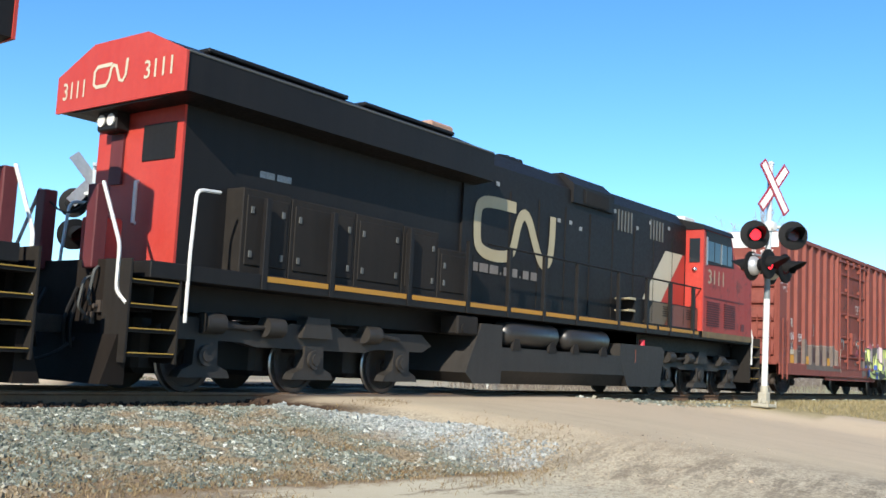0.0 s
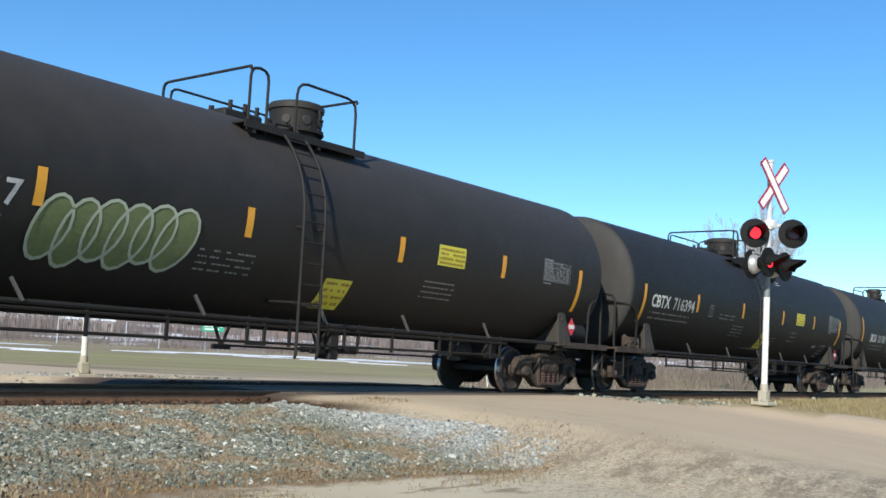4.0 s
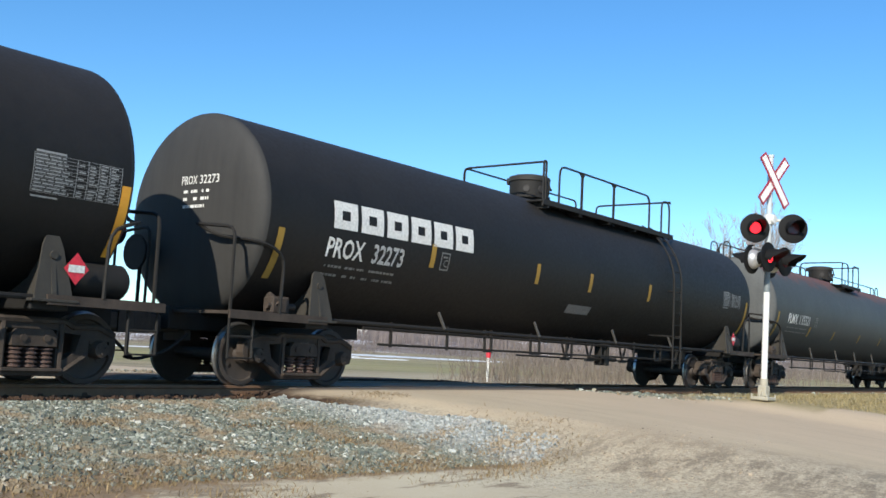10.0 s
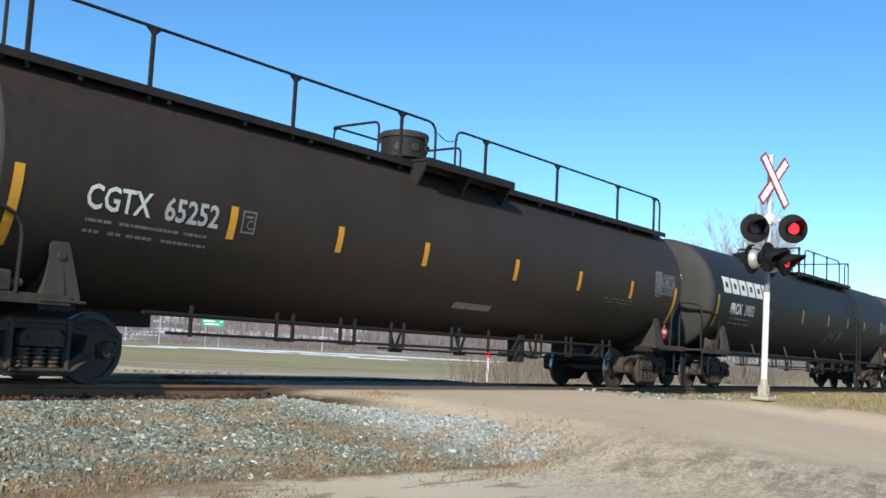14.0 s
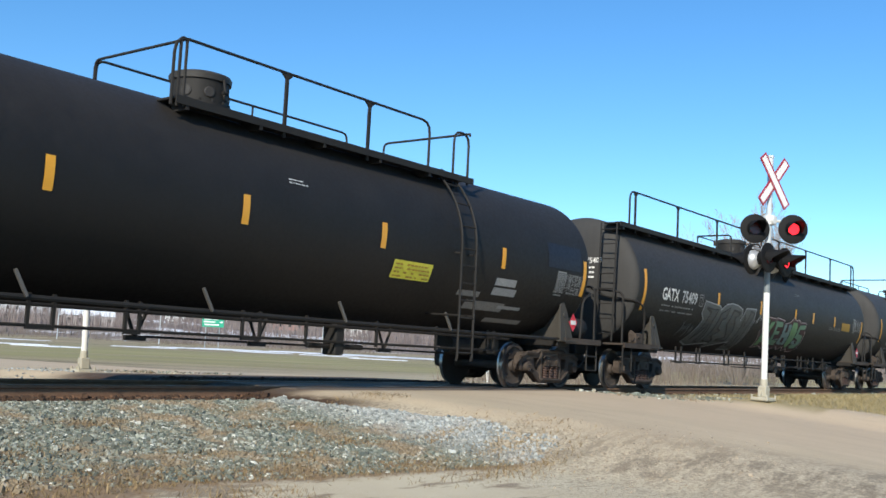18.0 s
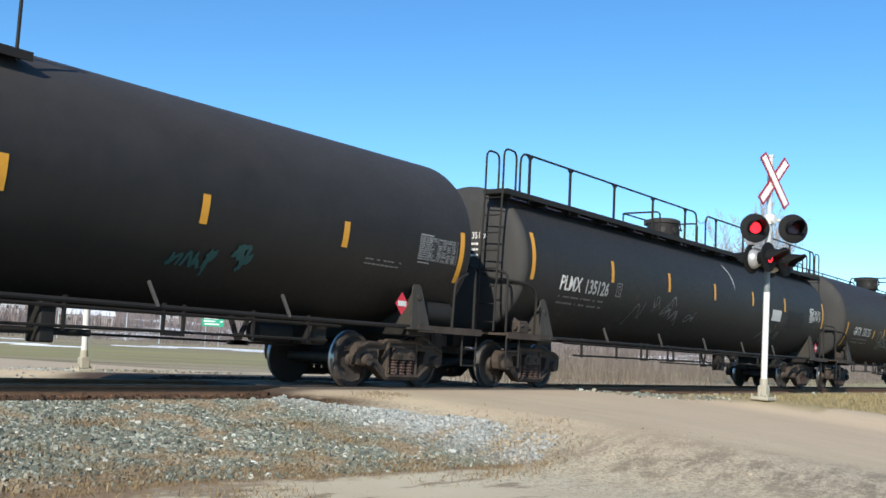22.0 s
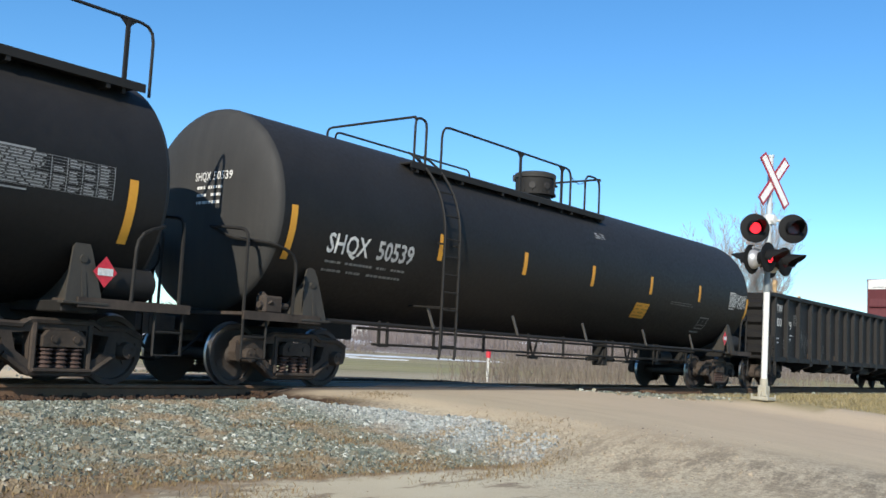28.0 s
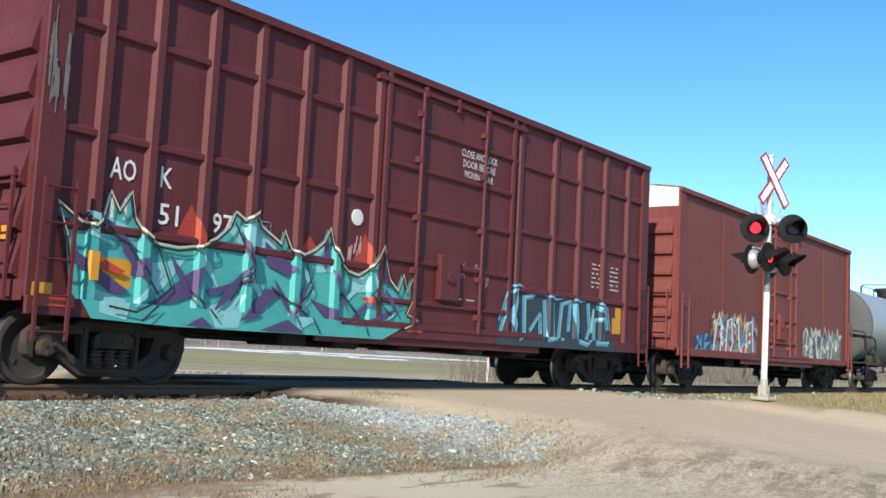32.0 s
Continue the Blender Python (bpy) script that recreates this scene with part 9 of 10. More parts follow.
            part("cabinet_door", bm, grm, cab, "flush cabinet door")
            for u in (a + 0.14, b - 0.20):
                bm = bmesh.new()
                box(bm, L(u), L(u + 0.06), -1.395, -1.376, h - 0.36, h - 0.26, bevel=0.004)
                box(bm, L(u), L(u + 0.06), -1.395, -1.376, 1.95, 2.05, bevel=0.004)
                part("latch", bm, M["silver_spray"], cab, "worn latch")
        n = int((b - a) / 0.75) if a > 20 else 0
        for k in range(1, n):
            bm = bmesh.new()
            box(bm, L(a + (b - a) * k / n) - 0.012, L(a + (b - a) * k / n) + 0.012, -1.37 if a < 20 else -1.45, -1.30, 1.8, h - 0.08)
            part("door_seam", bm, blk, cab)
    for a in (23.3, 24.7):
        for k in range(5):
            bm = bmesh.new()
            box(bm, L(a), L(a + 0.5), -1.455, -1.44, 1.98 + 0.055 * k, 2.0 + 0.055 * k)
            part("louvre", bm, blk, car)
    # red long-hood end
    bm = bmesh.new()
    box(bm, L(8.74), L(8.78), -1.0, 1.0, 1.72, 4.05)
    part("hood_end", bm, red, car, "red hood end wall")
    bm = bmesh.new()
    box(bm, L(8.722), L(8.745), -0.86, -0.12, 3.25, 3.78, bevel=0.004)
    part("screen", bm, blk, car, "dark ventilation screen")
    bm = bmesh.new()
    box(bm, L(8.70), L(8.75), 0.32, 0.62, 2.95, 3.7)
    part("recess", bm, M["box_maroon"], car)
    bm = bmesh.new()
    box(bm, L(8.5), L(8.74), 0.25, 0.72, 3.72, 4.02, bevel=0.02)
    hl = part("headlight", bm, blk, car, "twin headlight housing")
    for y in (0.37, 0.6):
        bm = bmesh.new()
        rod(bm, (L(8.48), y, 3.87), (L(8.52), y, 3.87), 0.09, 14)
        part("lens", bm, M["white"], hl, "white headlight lens")
    bm = bmesh.new()
    pipe(bm, [(L(8.68), -0.15, 2.35), (L(8.64), -0.15, 2.35), (L(8.64), -0.15, 2.95), (L(8.68), -0.15, 2.95)], 0.03)
    part("grab_iron", bm, M["white"], car)
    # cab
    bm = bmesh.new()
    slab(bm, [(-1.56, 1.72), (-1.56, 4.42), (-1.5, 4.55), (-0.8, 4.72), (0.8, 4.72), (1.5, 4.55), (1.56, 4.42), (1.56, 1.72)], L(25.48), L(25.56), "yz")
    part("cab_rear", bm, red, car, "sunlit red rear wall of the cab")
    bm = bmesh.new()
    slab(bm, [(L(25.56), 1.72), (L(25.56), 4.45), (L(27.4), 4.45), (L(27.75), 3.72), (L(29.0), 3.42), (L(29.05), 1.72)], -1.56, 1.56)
    part("cab_body", bm, M["cab_red_shaded"], car, "red cab and short nose")
    bm = bmesh.new()
    slab(bm, [(-1.6, 4.44), (-1.52, 4.58), (-0.8, 4.76), (0.8, 4.76), (1.52, 4.58), (1.6, 4.44)], L(25.45), L(27.5), "yz")
    part("cab_roof", bm, blk, car, "black cab roof")
    bm = bmesh.new()
    box(bm, L(25.7), L(26.4), -0.9, -0.3, 4.7, 4.86, bevel=0.03)
    part("air_conditioner", bm, M["white"], car)
    bm = bmesh.new()
    slab(bm, [(L(25.62), 3.52), (L(25.62), 4.42), (L(27.36), 4.42), (L(27.6), 3.58)], -1.572, -1.562)
    wf = part("window_frame", bm, blk, car, "black window band of the cab side")
    for a, b in ((25.72, 26.15), (26.2, 26.62), (26.67, 27.05), (27.1, 27.42)):
        bm = bmesh.new()
        box(bm, L(a), L(b), -1.578, -1.573, 3.62, 4.16)
        part("window", bm, M["glass"], wf)
    bm = bmesh.new()
    box(bm, L(25.62), L(25.68), -1.60, -1.56, 3.5, 4.25)
    box(bm, L(26.64), L(26.67), -1.60, -1.56, 3.6, 4.16)
    part("window_trim", bm, M["steel"], wf)
    bm = bmesh.new()
    box(bm, L(25.462), L(25.478), -1.46, -1.16, 3.55, 4.2, bevel=0.005)
    part("door_window", bm, M["glass"], car, "narrow rear cab door window")
    # chrome dome added to make a sun glint on the red wall
    bm = bmesh.new()
    lathe(bm, [(L(25.40), 0.005), (L(25.42), 0.05), (L(25.46), 0.075), (L(25.49), 0.08)], 16, "x", (0, -1.32, 3.36))
    part("marker_lamp", bm, M["chrome"], car, "small chrome dome added as a sun glint under the door window", smooth=True)
    bm = bmesh.new()
    words(bm, "3111", L(25.80), 3.02, 0.38, on_wall(-1.567), 1.08, 0.008)
    part("lettering", bm, M["old_cream"], car, "faded white cab number")
    for a, b in ((25.75, 26.6), (26.95, 27.75)):
        for k in range(11):
            bm = bmesh.new()
            box(bm, L(a), L(b), -1.578, -1.56, 1.88 + 0.062 * k, 1.915 + 0.062 * k)
            part("louvre", bm, M["box_maroon"], car)
    bm = bmesh.new()
    box(bm, L(25.5), L(29.06), -1.575, -1.56, 1.56, 1.72)
    part("cab_sill", bm, M["sill_tan"], car, "worn tan sill band under the cab")
    bm = bmesh.new()
    box(bm, L(25.6), L(28.4), -1.572, -1.56, 2.62, 2.66)
    box(bm, L(28.2), L(28.45), -1.572, -1.56, 1.85, 2.05)
    part("cab_seam", bm, M["box_maroon"], car)
    # fuel tank and reservoirs
    bm = bmesh.new()
    slab(bm, [(-1.3, 0.22), (-1.5, 0.48), (-1.5, 0.92), (1.5, 0.92), (1.5, 0.48), (1.3, 0.22)], L(15.55), L(23.0), "yz")
    slab(bm, [(L(15.0), 0.42), (L(15.45), 1.34), (L(16.15), 1.34), (L(16.15), 0.23), (L(15.25), 0.23)], -1.503, 1.503)
    slab(bm, [(L(21.0), 0.8), (L(21.0), 1.2), (L(23.15), 1.2), (L(23.35), 1.1), (L(23.1), 0.23), (L(21.4), 0.23)], -1.503, 1.503)
    box(bm, L(15.6), L(23.0), -0.9, 0.9, 0.9, 1.5)
    part("fuel_tank", bm, M["fuel_grey"], car, "grimy grey fuel tank")
    for a, b in ((16.3, 18.35), (18.6, 20.55)):
        bm = bmesh.new()
        lathe(bm, [(L(a), 0.08), (L(a + 0.06), 0.2), (L(a + 0.16), 0.26), (L(b - 0.16), 0.26), (L(b - 0.06), 0.2), (L(b), 0.08)], 22, "x", (0, -1.28, 1.2))
        part("air_reservoir", bm, M["reservoir"], car, "smooth dark air reservoir", smooth=True)
        for q in (a + 0.35, b - 0.35):
            bm = bmesh.new()
            slab(bm, [(L(q - 0.16), 0.88), (L(q + 0.16), 0.88), (L(q + 0.05), 1.2), (L(q - 0.05), 1.2)], -1.52, -1.46)
            part("tank_bracket", bm, grm, car)
    bm = bmesh.new()
    box(bm, L(14.7), L(15.35), -1.5, -1.1, 1.1, 1.45, bevel=0.03)
    rod(bm, (L(14.9), -1.52, 1.22), (L(14.9), -1.4, 1.22), 0.09)
    part("valve_box", bm, grm, car)
    bm = bmesh.new()
    rod(bm, (L(22.4), -1.35, 1.2), (L(22.4), -1.35, 1.34), 0.07)
    part("fuel_filler", bm, M["red_sign"], car, "red fuel filler cap")
    bm = bmesh.new()
    box(bm, L(21.76), L(21.785), -1.512, -1.5, 0.78, 1.08)
    part("fuel_gauge", bm, M["grimy_red"], car, "red fuel gauge strip")
    # walkway hand rails
    for s in (-1, 1):
        y = s * 1.5
        prev = None
        for q in (9.95, 11.35, 13.25, 14.95, 16.3, 17.6, 18.95, 20.85, 22.3, 23.6, 25.0):
            bm = bmesh.new()
            box(bm, L(q) - 0.05, L(q) + 0.05, y - 0.04, y + 0.04, 1.5, 2.82, bevel=0.006)
            part("stanchion", bm, blk, car)
        bm = bmesh.new()
        pipe(bm, [(L(15.5), y, 2.84), (L(25.5), y, 2.84)], 0.022)
        part("hand_rail", bm, blk, car)
    # end platforms, steps, white grab rails, couplers
    for e, xe in ((-1, 7.75), (1, 29.93)):
        for s in (-1, 1):
            xi = xe - e * 0.75
            a, b = sorted((L(xe), L(xi)))
            for k in range(4):
                z = 0.48 + 0.31 * k
                bm = bmesh.new()
                box(bm, a, b, *sorted((s * 0.98, s * 1.48)), z, z + 0.04)
                part("step_tread", bm, grm, car)
            bm = bmesh.new()
            box(bm, a - 0.03, a, *sorted((s * 0.95, s * 1.5)), 0.4, 1.72)
            part("step_side", bm, grm, car)
            bm = bmesh.new()
            box(bm, b, b + 0.03, *sorted((s * 0.95, s * 1.5)), 0.4, 1.72)
            st = part("step_side", bm, grm, car, "grimy boarding steps")
            for k in range(4):
                z = 0.48 + 0.31 * k
                bm = bmesh.new()
                box(bm, a + 0.02, b - 0.02, *sorted((s * 1.44, s * 1.50)), z + 0.041, z + 0.056)
                part("step_edge", bm, M["dull_yellow"], st, "worn yellow step edge")
            bm = bmesh.new()
            pipe(bm, bent([(L(xi) + 0.07, s * 1.5, 0.92), (L(xi) + 0.10, s * 1.5, 1.73), (L(xi) + 0.02, s * 1.48, 1.98), (L(xi) - 0.15, s * 1.45, 2.2)] if e > 0 else [(L(xi) - e * 0.12, s * 1.5, 0.95), (L(xi) - e * 0.1, s * 1.53, 1.9), (L(xi) - e * 0.16, s * 1.5, 2.75), (L(xi) - e * 0.6, s * 1.45, 2.78)], 0.12), 0.026)
            part("grab_rail", bm, M["white"], car, "white painted grab rail")
            bm = bmesh.new()
            pipe(bm, bent([(L(xe) + 0.05, s * 1.3, 1.2), (L(xe) + 0.16, s * 1.25, 1.28), (L(xe) + 0.14, s * 1.25, 1.72), (L(xe) + 0.04, s * 1.0, 2.12)] if e > 0 else [(L(xe) + e * 0.02, s * 1.45, 1.15), (L(xe) + e * 0.05, s * 1.25, 1.3), (L(xe) + e * 0.05, s * 1.25, 1.9), (L(xe) + e * 0.03, s * 0.75, 2.75)], 0.1), 0.026)
            part("grab_rail", bm, M["white"], car, "white painted grab rail")
        bm = bmesh.new()
        box(bm, *sorted((L(xe), L(xe) - e * 0.1)), -1.0, 1.0, 0.62, 1.72)
        slab(bm, [(L(xe) + e * 0.25, 0.12), (L(xe) + e * 0.05, 0.75), (L(xe) - e * 0.1, 0.75), (L(xe) - e * 0.1, 0.12)], -1.35, 1.35)
        part("pilot", bm, M["pilot_black"], car, "black pilot plate")
        bm = bmesh.new()
        box(bm, *sorted((L(xe) - e * 0.1, L(xe) - e * 1.0)), -0.97, 0.97, 1.45, 1.60)
        part("end_platform", bm, blk, car)
        for y in (-0.62, 0.62):
            bm = bmesh.new()
            box(bm, L(xe) - 0.1, L(xe) + 0.1, y - 0.11, y + 0.11, 1.6, 2.72, bevel=0.015)
            part("end_post", bm, M["box_maroon"] if e < 0 else blk, car, "dark red end post")
        bm = bmesh.new()
        pipe(bm, bent([(L(xe), -0.62, 2.6), (L(xe) + e * 0.05, 0, 2.3), (L(xe), 0.62, 2.6)], 0.3), 0.014)
        part("safety_chain", bm, blk, car)
        for y in (-0.5, -0.35, 0.4, 0.55):
            bm = bmesh.new()
            pipe(bm, bent([(L(xe) + e * 0.02, y, 1.35), (L(xe) + e * 0.2, y, 0.9), (L(xe) + e * 0.12, y * 0.9, 0.55)], 0.2), 0.025)
            part("air_hose", bm, blk, car)
        for y, z1, bow in ((-0.78, 1.62, 0.10), (-0.66, 1.5, 0.16), (0.7, 1.58, 0.12), (0.82, 1.45, 0.18)):
            bm = bmesh.new()
            pipe(bm, bent([(L(xe) + e * 0.02, y, z1), (L(xe) + e * bow, y - 0.04, z1 - 0.05), (L(xe) + e * bow, y + 0.05, z1 - 0.42), (L(xe) + e * 0.03, y + 0.09, z1 - 0.5)], 0.1), 0.022)
            part("control_hose", bm, M["silver_spray"], car, "pale worn control hose")
        for y, z1 in ((-0.9, 1.1), (-0.72, 0.95), (0.75, 1.0)):
            bm = bmesh.new()
            box(bm, *sorted((L(xe), L(xe) + e * 0.07)), y - 0.05, y + 0.05, z1 - 0.08, z1 + 0.08, bevel=0.01)
            rod(bm, (L(xe), y, z1), (L(xe) + e * 0.13, y, z1), 0.03, 10)
            part("hose_bracket", bm, M["truck"], car)
        coupler(car, L(xe) + e * 0.55, e)
        bm = bmesh.new()
        box(bm, *sorted((L(xe) - e * 0.2, L(xe) - e * 0.6)), -0.35, 0.05, 1.72, 2.35, bevel=0.03)
        part("control_box", bm, M["loco_red"] if e < 0 else blk, car)
        bm = bmesh.new()
        rod(bm, (L(xe) - e * 0.16, -0.2, 1.98), (L(xe) - e * 0.2, -0.2, 1.98), 0.08, 12)
        rod(bm, (L(xe) - e * 0.16, -0.2, 2.2), (L(xe) - e * 0.2, -0.2, 2.2), 0.07, 12)
        part("ditch_light", bm, M["chrome"], car)
    six_wheel_truck(car, L(11.39))
    six_wheel_truck(car, L(26.27))
    return car


lead = locomotive(18.5)
ahead = copy_thing(lead, pose(0, 0, 0, 0, 0, 180))
CARS.append((ahead, 2 * 7.1 - 18.5))
tagged(ahead, "black diesel locomotive coupled ahead, mostly out of view")
TURNED = [ahead]
for o in ahead.children_recursive:
    if o.name.startswith("wheelset"):
        WHEELS.append((o, o.location.x))

# ---------------- crossing signals ----------------
M["lamp_black"] = painted("lamp_black", (0.0045, 0.0045, 0.005), (0.010, 0.010, 0.010), 0.7, spec=0.25)
M["aluminium"] = painted("aluminium", (0.42, 0.43, 0.44), (0.58, 0.59, 0.60), 0.45, metal=0.5)
M["mast_grey"] = painted("mast_grey", (0.45, 0.50, 0.53), (0.56, 0.60, 0.62), 0.5)
M["sign_white"] = painted("sign_white", (0.90, 0.89, 0.87), (0.80, 0.78, 0.76), 0.5, bumpy=0.05)
M["mast_white"] = painted("mast_white", (0.80, 0.80, 0.76), (0.66, 0.65, 0.60), 0.5, bumpy=0.1)
M["red_border"] = painted("red_border", (0.34, 0.022, 0.045), (0.40, 0.06, 0.08), 0.5)
M["mast_dull"] = painted("mast_dull", (0.15, 0.175, 0.18), (0.24, 0.27, 0.275), 0.6)
M["red_glow"] = glowing("red_glow", (1.0, 0.022, 0.035), 1.9)
M["red_dark"] = plain("red_dark", (0.06, 0.008, 0.008), 0.25, 0, 0.2)
FLASHERS = []
SWITCH = []
for n in range(22):
    SWITCH += [0.2 + 1.471 * n, 0.83 + 1.471 * n]


def lamp_head(sig, u, out, z, yaw, back=False, flash=None, r=0.30, hood=0.30):
    """A round black background plate with a red lens under a visor. yaw: the way it looks, 0 is towards -y."""
    m = pose(u, out, z, 0, 0, yaw)
    bm = bmesh.new()
    lathe(bm, [(-0.025, 0.02), (-0.03, r - 0.02), (-0.022, r), (0.0, r), (0.012, r - 0.03), (0.015, 0.02)], 32, "y")
    lathe(bm, [(0.012, 0.15), (0.10, 0.145), (0.20, 0.10), (0.22, 0.03)], 18, "y")
    head = part("lamp_head", bm, M["lamp_black"], sig, "black round signal background", smooth=True)
    head.matrix_basis = m
    # visor: the upper part of a tube, longer at its top
    bm = bmesh.new()
    n = 16
    rows = []
    for i in range(n + 1):
        a = radians(-25 + 230 * i / n)
        ln = 0.13 + hood * max(0.0, math.sin(a)) ** 0.8
        c, s = math.cos(a), math.sin(a)
        rows.append([bm.verts.new((0.165 * c, -0.03, 0.165 * s)), bm.verts.new((0.16 * c, -0.03 - ln, 0.16 * s - 0.03)), bm.verts.new((0.152 * c, -0.03 - ln, 0.152 * s - 0.03)), bm.verts.new((0.155 * c, -0.03, 0.155 * s))])
    for p, q in zip(rows, rows[1:]):
        for k in range(4):
            bm.faces.new((p[k], p[(k + 1) % 4], q[(k + 1) % 4], q[k]))
    part("visor", bm, M["lamp_black"], head)
    if back:
        bm = bmesh.new()
        lathe(bm, [(0.02, 0.20), (0.05, 0.20), (0.12, 0.17), (0.18, 0.10), (0.19, 0.02)], 20, "y")
        part("back_cover", bm, M["aluminium"], head, "dull silver back cover", smooth=True)
    # the lens: one bright face, one dark face
    me = bpy.data.meshes.new("lens")
    vs, fs = [], []
    k = 24
    for y in (-0.006, 0.006):
        vs += [(0.115 * math.cos(2 * math.pi * i / k), y, 0.115 * math.sin(2 * math.pi * i / k)) for i in range(k)]
    fs = [list(range(k)), list(range(2 * k - 1, k - 1, -1))] + [[i, i + k, (i + 1) % k + k, (i + 1) % k] for i in range(k)]
    me.from_pydata(vs, [], fs)
    me.materials.append(M["red_dark"])
    me.materials.append(M["red_glow"])
    me.polygons[0].material_index = 1
    lens = new("lens", me)
    lens.parent = head
    lens["label"] = "red signal lens"
    lens.matrix_basis = pose(0, -0.042, 0, 0, 0, 0 if flash is None or flash else 180)
    if flash is not None:
        FLASHERS.append((lens, flash))
    elif flash is None:
        lens.matrix_basis = pose(0, -0.042, 0, 0, 0, 180)
    return head


def crossing_signal(x, y, z, turn, flashing, tilt=0.0, cross=4.43, head=4.93):
    sig = thing("crossing_signal", "white level-crossing mast with crossbuck and red flashing lamps", "crossing signal", "crossing signals")
    sig.matrix_basis = pose(x, y, z, 0, tilt, turn)
    bm = bmesh.new()
    rod(bm, (0, 0, 0.1), (0, 0, 2.14), 0.062, 18)
    part("mast", bm, M["mast_white"], sig, "white lower mast", smooth=True)
    bm = bmesh.new()
    rod(bm, (0, 0, 2.15), (0, 0, 2.95), 0.059, 18)
    rod(bm, (0, 0, 2.13), (0, 0, 2.17), 0.066, 18)
    part("mast_sleeve", bm, M["mast_dull"], sig, "dull grey sleeve of the mast", smooth=True)
    bm = bmesh.new()
    rod(bm, (0, 0, 2.95), (0, 0, head), 0.057, 18)
    rod(bm, (0, 0, head), (0, 0, head + 0.05), 0.068, 14)
    part("mast_top", bm, M["mast_grey"], sig, "grey upper mast", smooth=True)
    bm = bmesh.new()
    box(bm, -0.19, 0.19, -0.19, 0.19, -0.06, 0.02, bevel=0.02)
    box(bm, -0.09, 0.09, -0.09, 0.09, 0.02, 0.24, bevel=0.015)
    lathe(bm, [(0.22, 0.08), (0.36, 0.075), (0.38, 0.065)], 16, "z")
    for sx in (-1, 1):
        slab(bm, [(sx * 0.09, 0.02), (sx * 0.17, 0.02), (sx * 0.09, 0.16)], -0.012, 0.012)
        for sy in (-1, 1):
            rod(bm, (sx * 0.165, sy * 0.165, 0.0), (sx * 0.165, sy * 0.165, 0.07), 0.02)
    part("base", bm, M["base_cream"], sig, "weathered cream cast base bolted to a concrete pad")
    # crossbuck
    for k, a in enumerate((50, 130)):
        m = pose(0, -0.085 - 0.02 * k, cross, 0, 0, -9) @ Matrix.Rotation(radians(-a), 4, "Y")
        bm = bmesh.new()
        box(bm, -0.63, 0.63, -0.006, 0.006, -0.115, 0.115, m)
        bd = part("crossbuck_blade", bm, M["red_border"], sig, "red-edged crossbuck blade")
        bm = bmesh.new()
        m2 = m @ pose(0, -0.0085, 0)
        box(bm, -0.59, 0.59, -0.001, 0.001, -0.07, 0.07, m2)
        part("blade_face", bm, M["sign_white"], bd, "white face of the blade")
        bm = bmesh.new()
        box(bm, -0.63, 0.63, 0.0155, 0.0185, -0.115, 0.115, m2)
        part("blade_back", bm, M["aluminium"], bd, "bare metal back of the blade")
    # upper pair, turned towards the lane beside the track
    ya = -43
    c, s = math.cos(radians(ya)), math.sin(radians(ya))
    bm = bmesh.new()
    rod(bm, (-0.33 * c, -0.33 * s, 3.62), (0.45 * c, 0.45 * s, 3.62), 0.028)
    rod(bm, (0, 0, 3.53), (0, 0, 3.72), 0.105, 14)
    lathe(bm, [(-0.14, 0.075), (-0.13, 0.095), (0.02, 0.095)], 16, "y", (0, 0, 3.62))
    for u in (-0.33, 0.45):
        rod(bm, (u * c, u * s, 3.60), (u * c + 0.1 * s, u * s - 0.1 * c, 3.45), 0.03)
    part("lamp_arm", bm, M["mast_white"], sig, "white cross arm with junction box")
    lamp_head(sig, -0.33 * c + 0.13 * s, -0.33 * s - 0.13 * c, 3.41, ya, flash=True if flashing else None)
    lamp_head(sig, 0.45 * c + 0.13 * s, 0.45 * s - 0.13 * c, 3.45, ya, flash=False if flashing else None)
    # lower pairs, towards the road on either side
    bm = bmesh.new()
    rod(bm, (-0.42, -0.10, 3.0), (0.36, -0.10, 3.0), 0.026)
    rod(bm, (0, 0, 2.90), (0, 0, 3.10), 0.095, 14)
    rod(bm, (-0.42, 0.10, 3.0), (0.42, 0.10, 3.0), 0.026)
    part("lamp_arm", bm, M["aluminium"], sig)
    lamp_head(sig, -0.36, -0.20, 2.80, 0, flash=True if flashing else None, hood=0.30)
    lamp_head(sig, 0.32, -0.20, 2.79, 0, flash=False if flashing else None, hood=0.30)
    lamp_head(sig, -0.36, 0.15, 2.77, 180, back=True, flash=True, hood=0.30)
    lamp_head(sig, 0.40, 0.15, 2.77, 180, back=True, flash=False, hood=0.30)
    bm = bmesh.new()
    lathe(bm, [(head - 0.03, 0.05), (head + 0.01, 0.11), (head + 0.07, 0.06), (head + 0.09, 0.02)], 14, "z", (0.0, 0.12, -0.05))
    part("bell", bm, M["aluminium"], sig)
    return sig


crossing_signal(20.29, -5.10, float(height(20.29, -5.10)) + 0.06, -9, True, 1.6)
crossing_signal(11.72, 5.4, float(height(11.72, 5.4)) + 0.04, 171, False, 1.5, 3.9, 4.2)

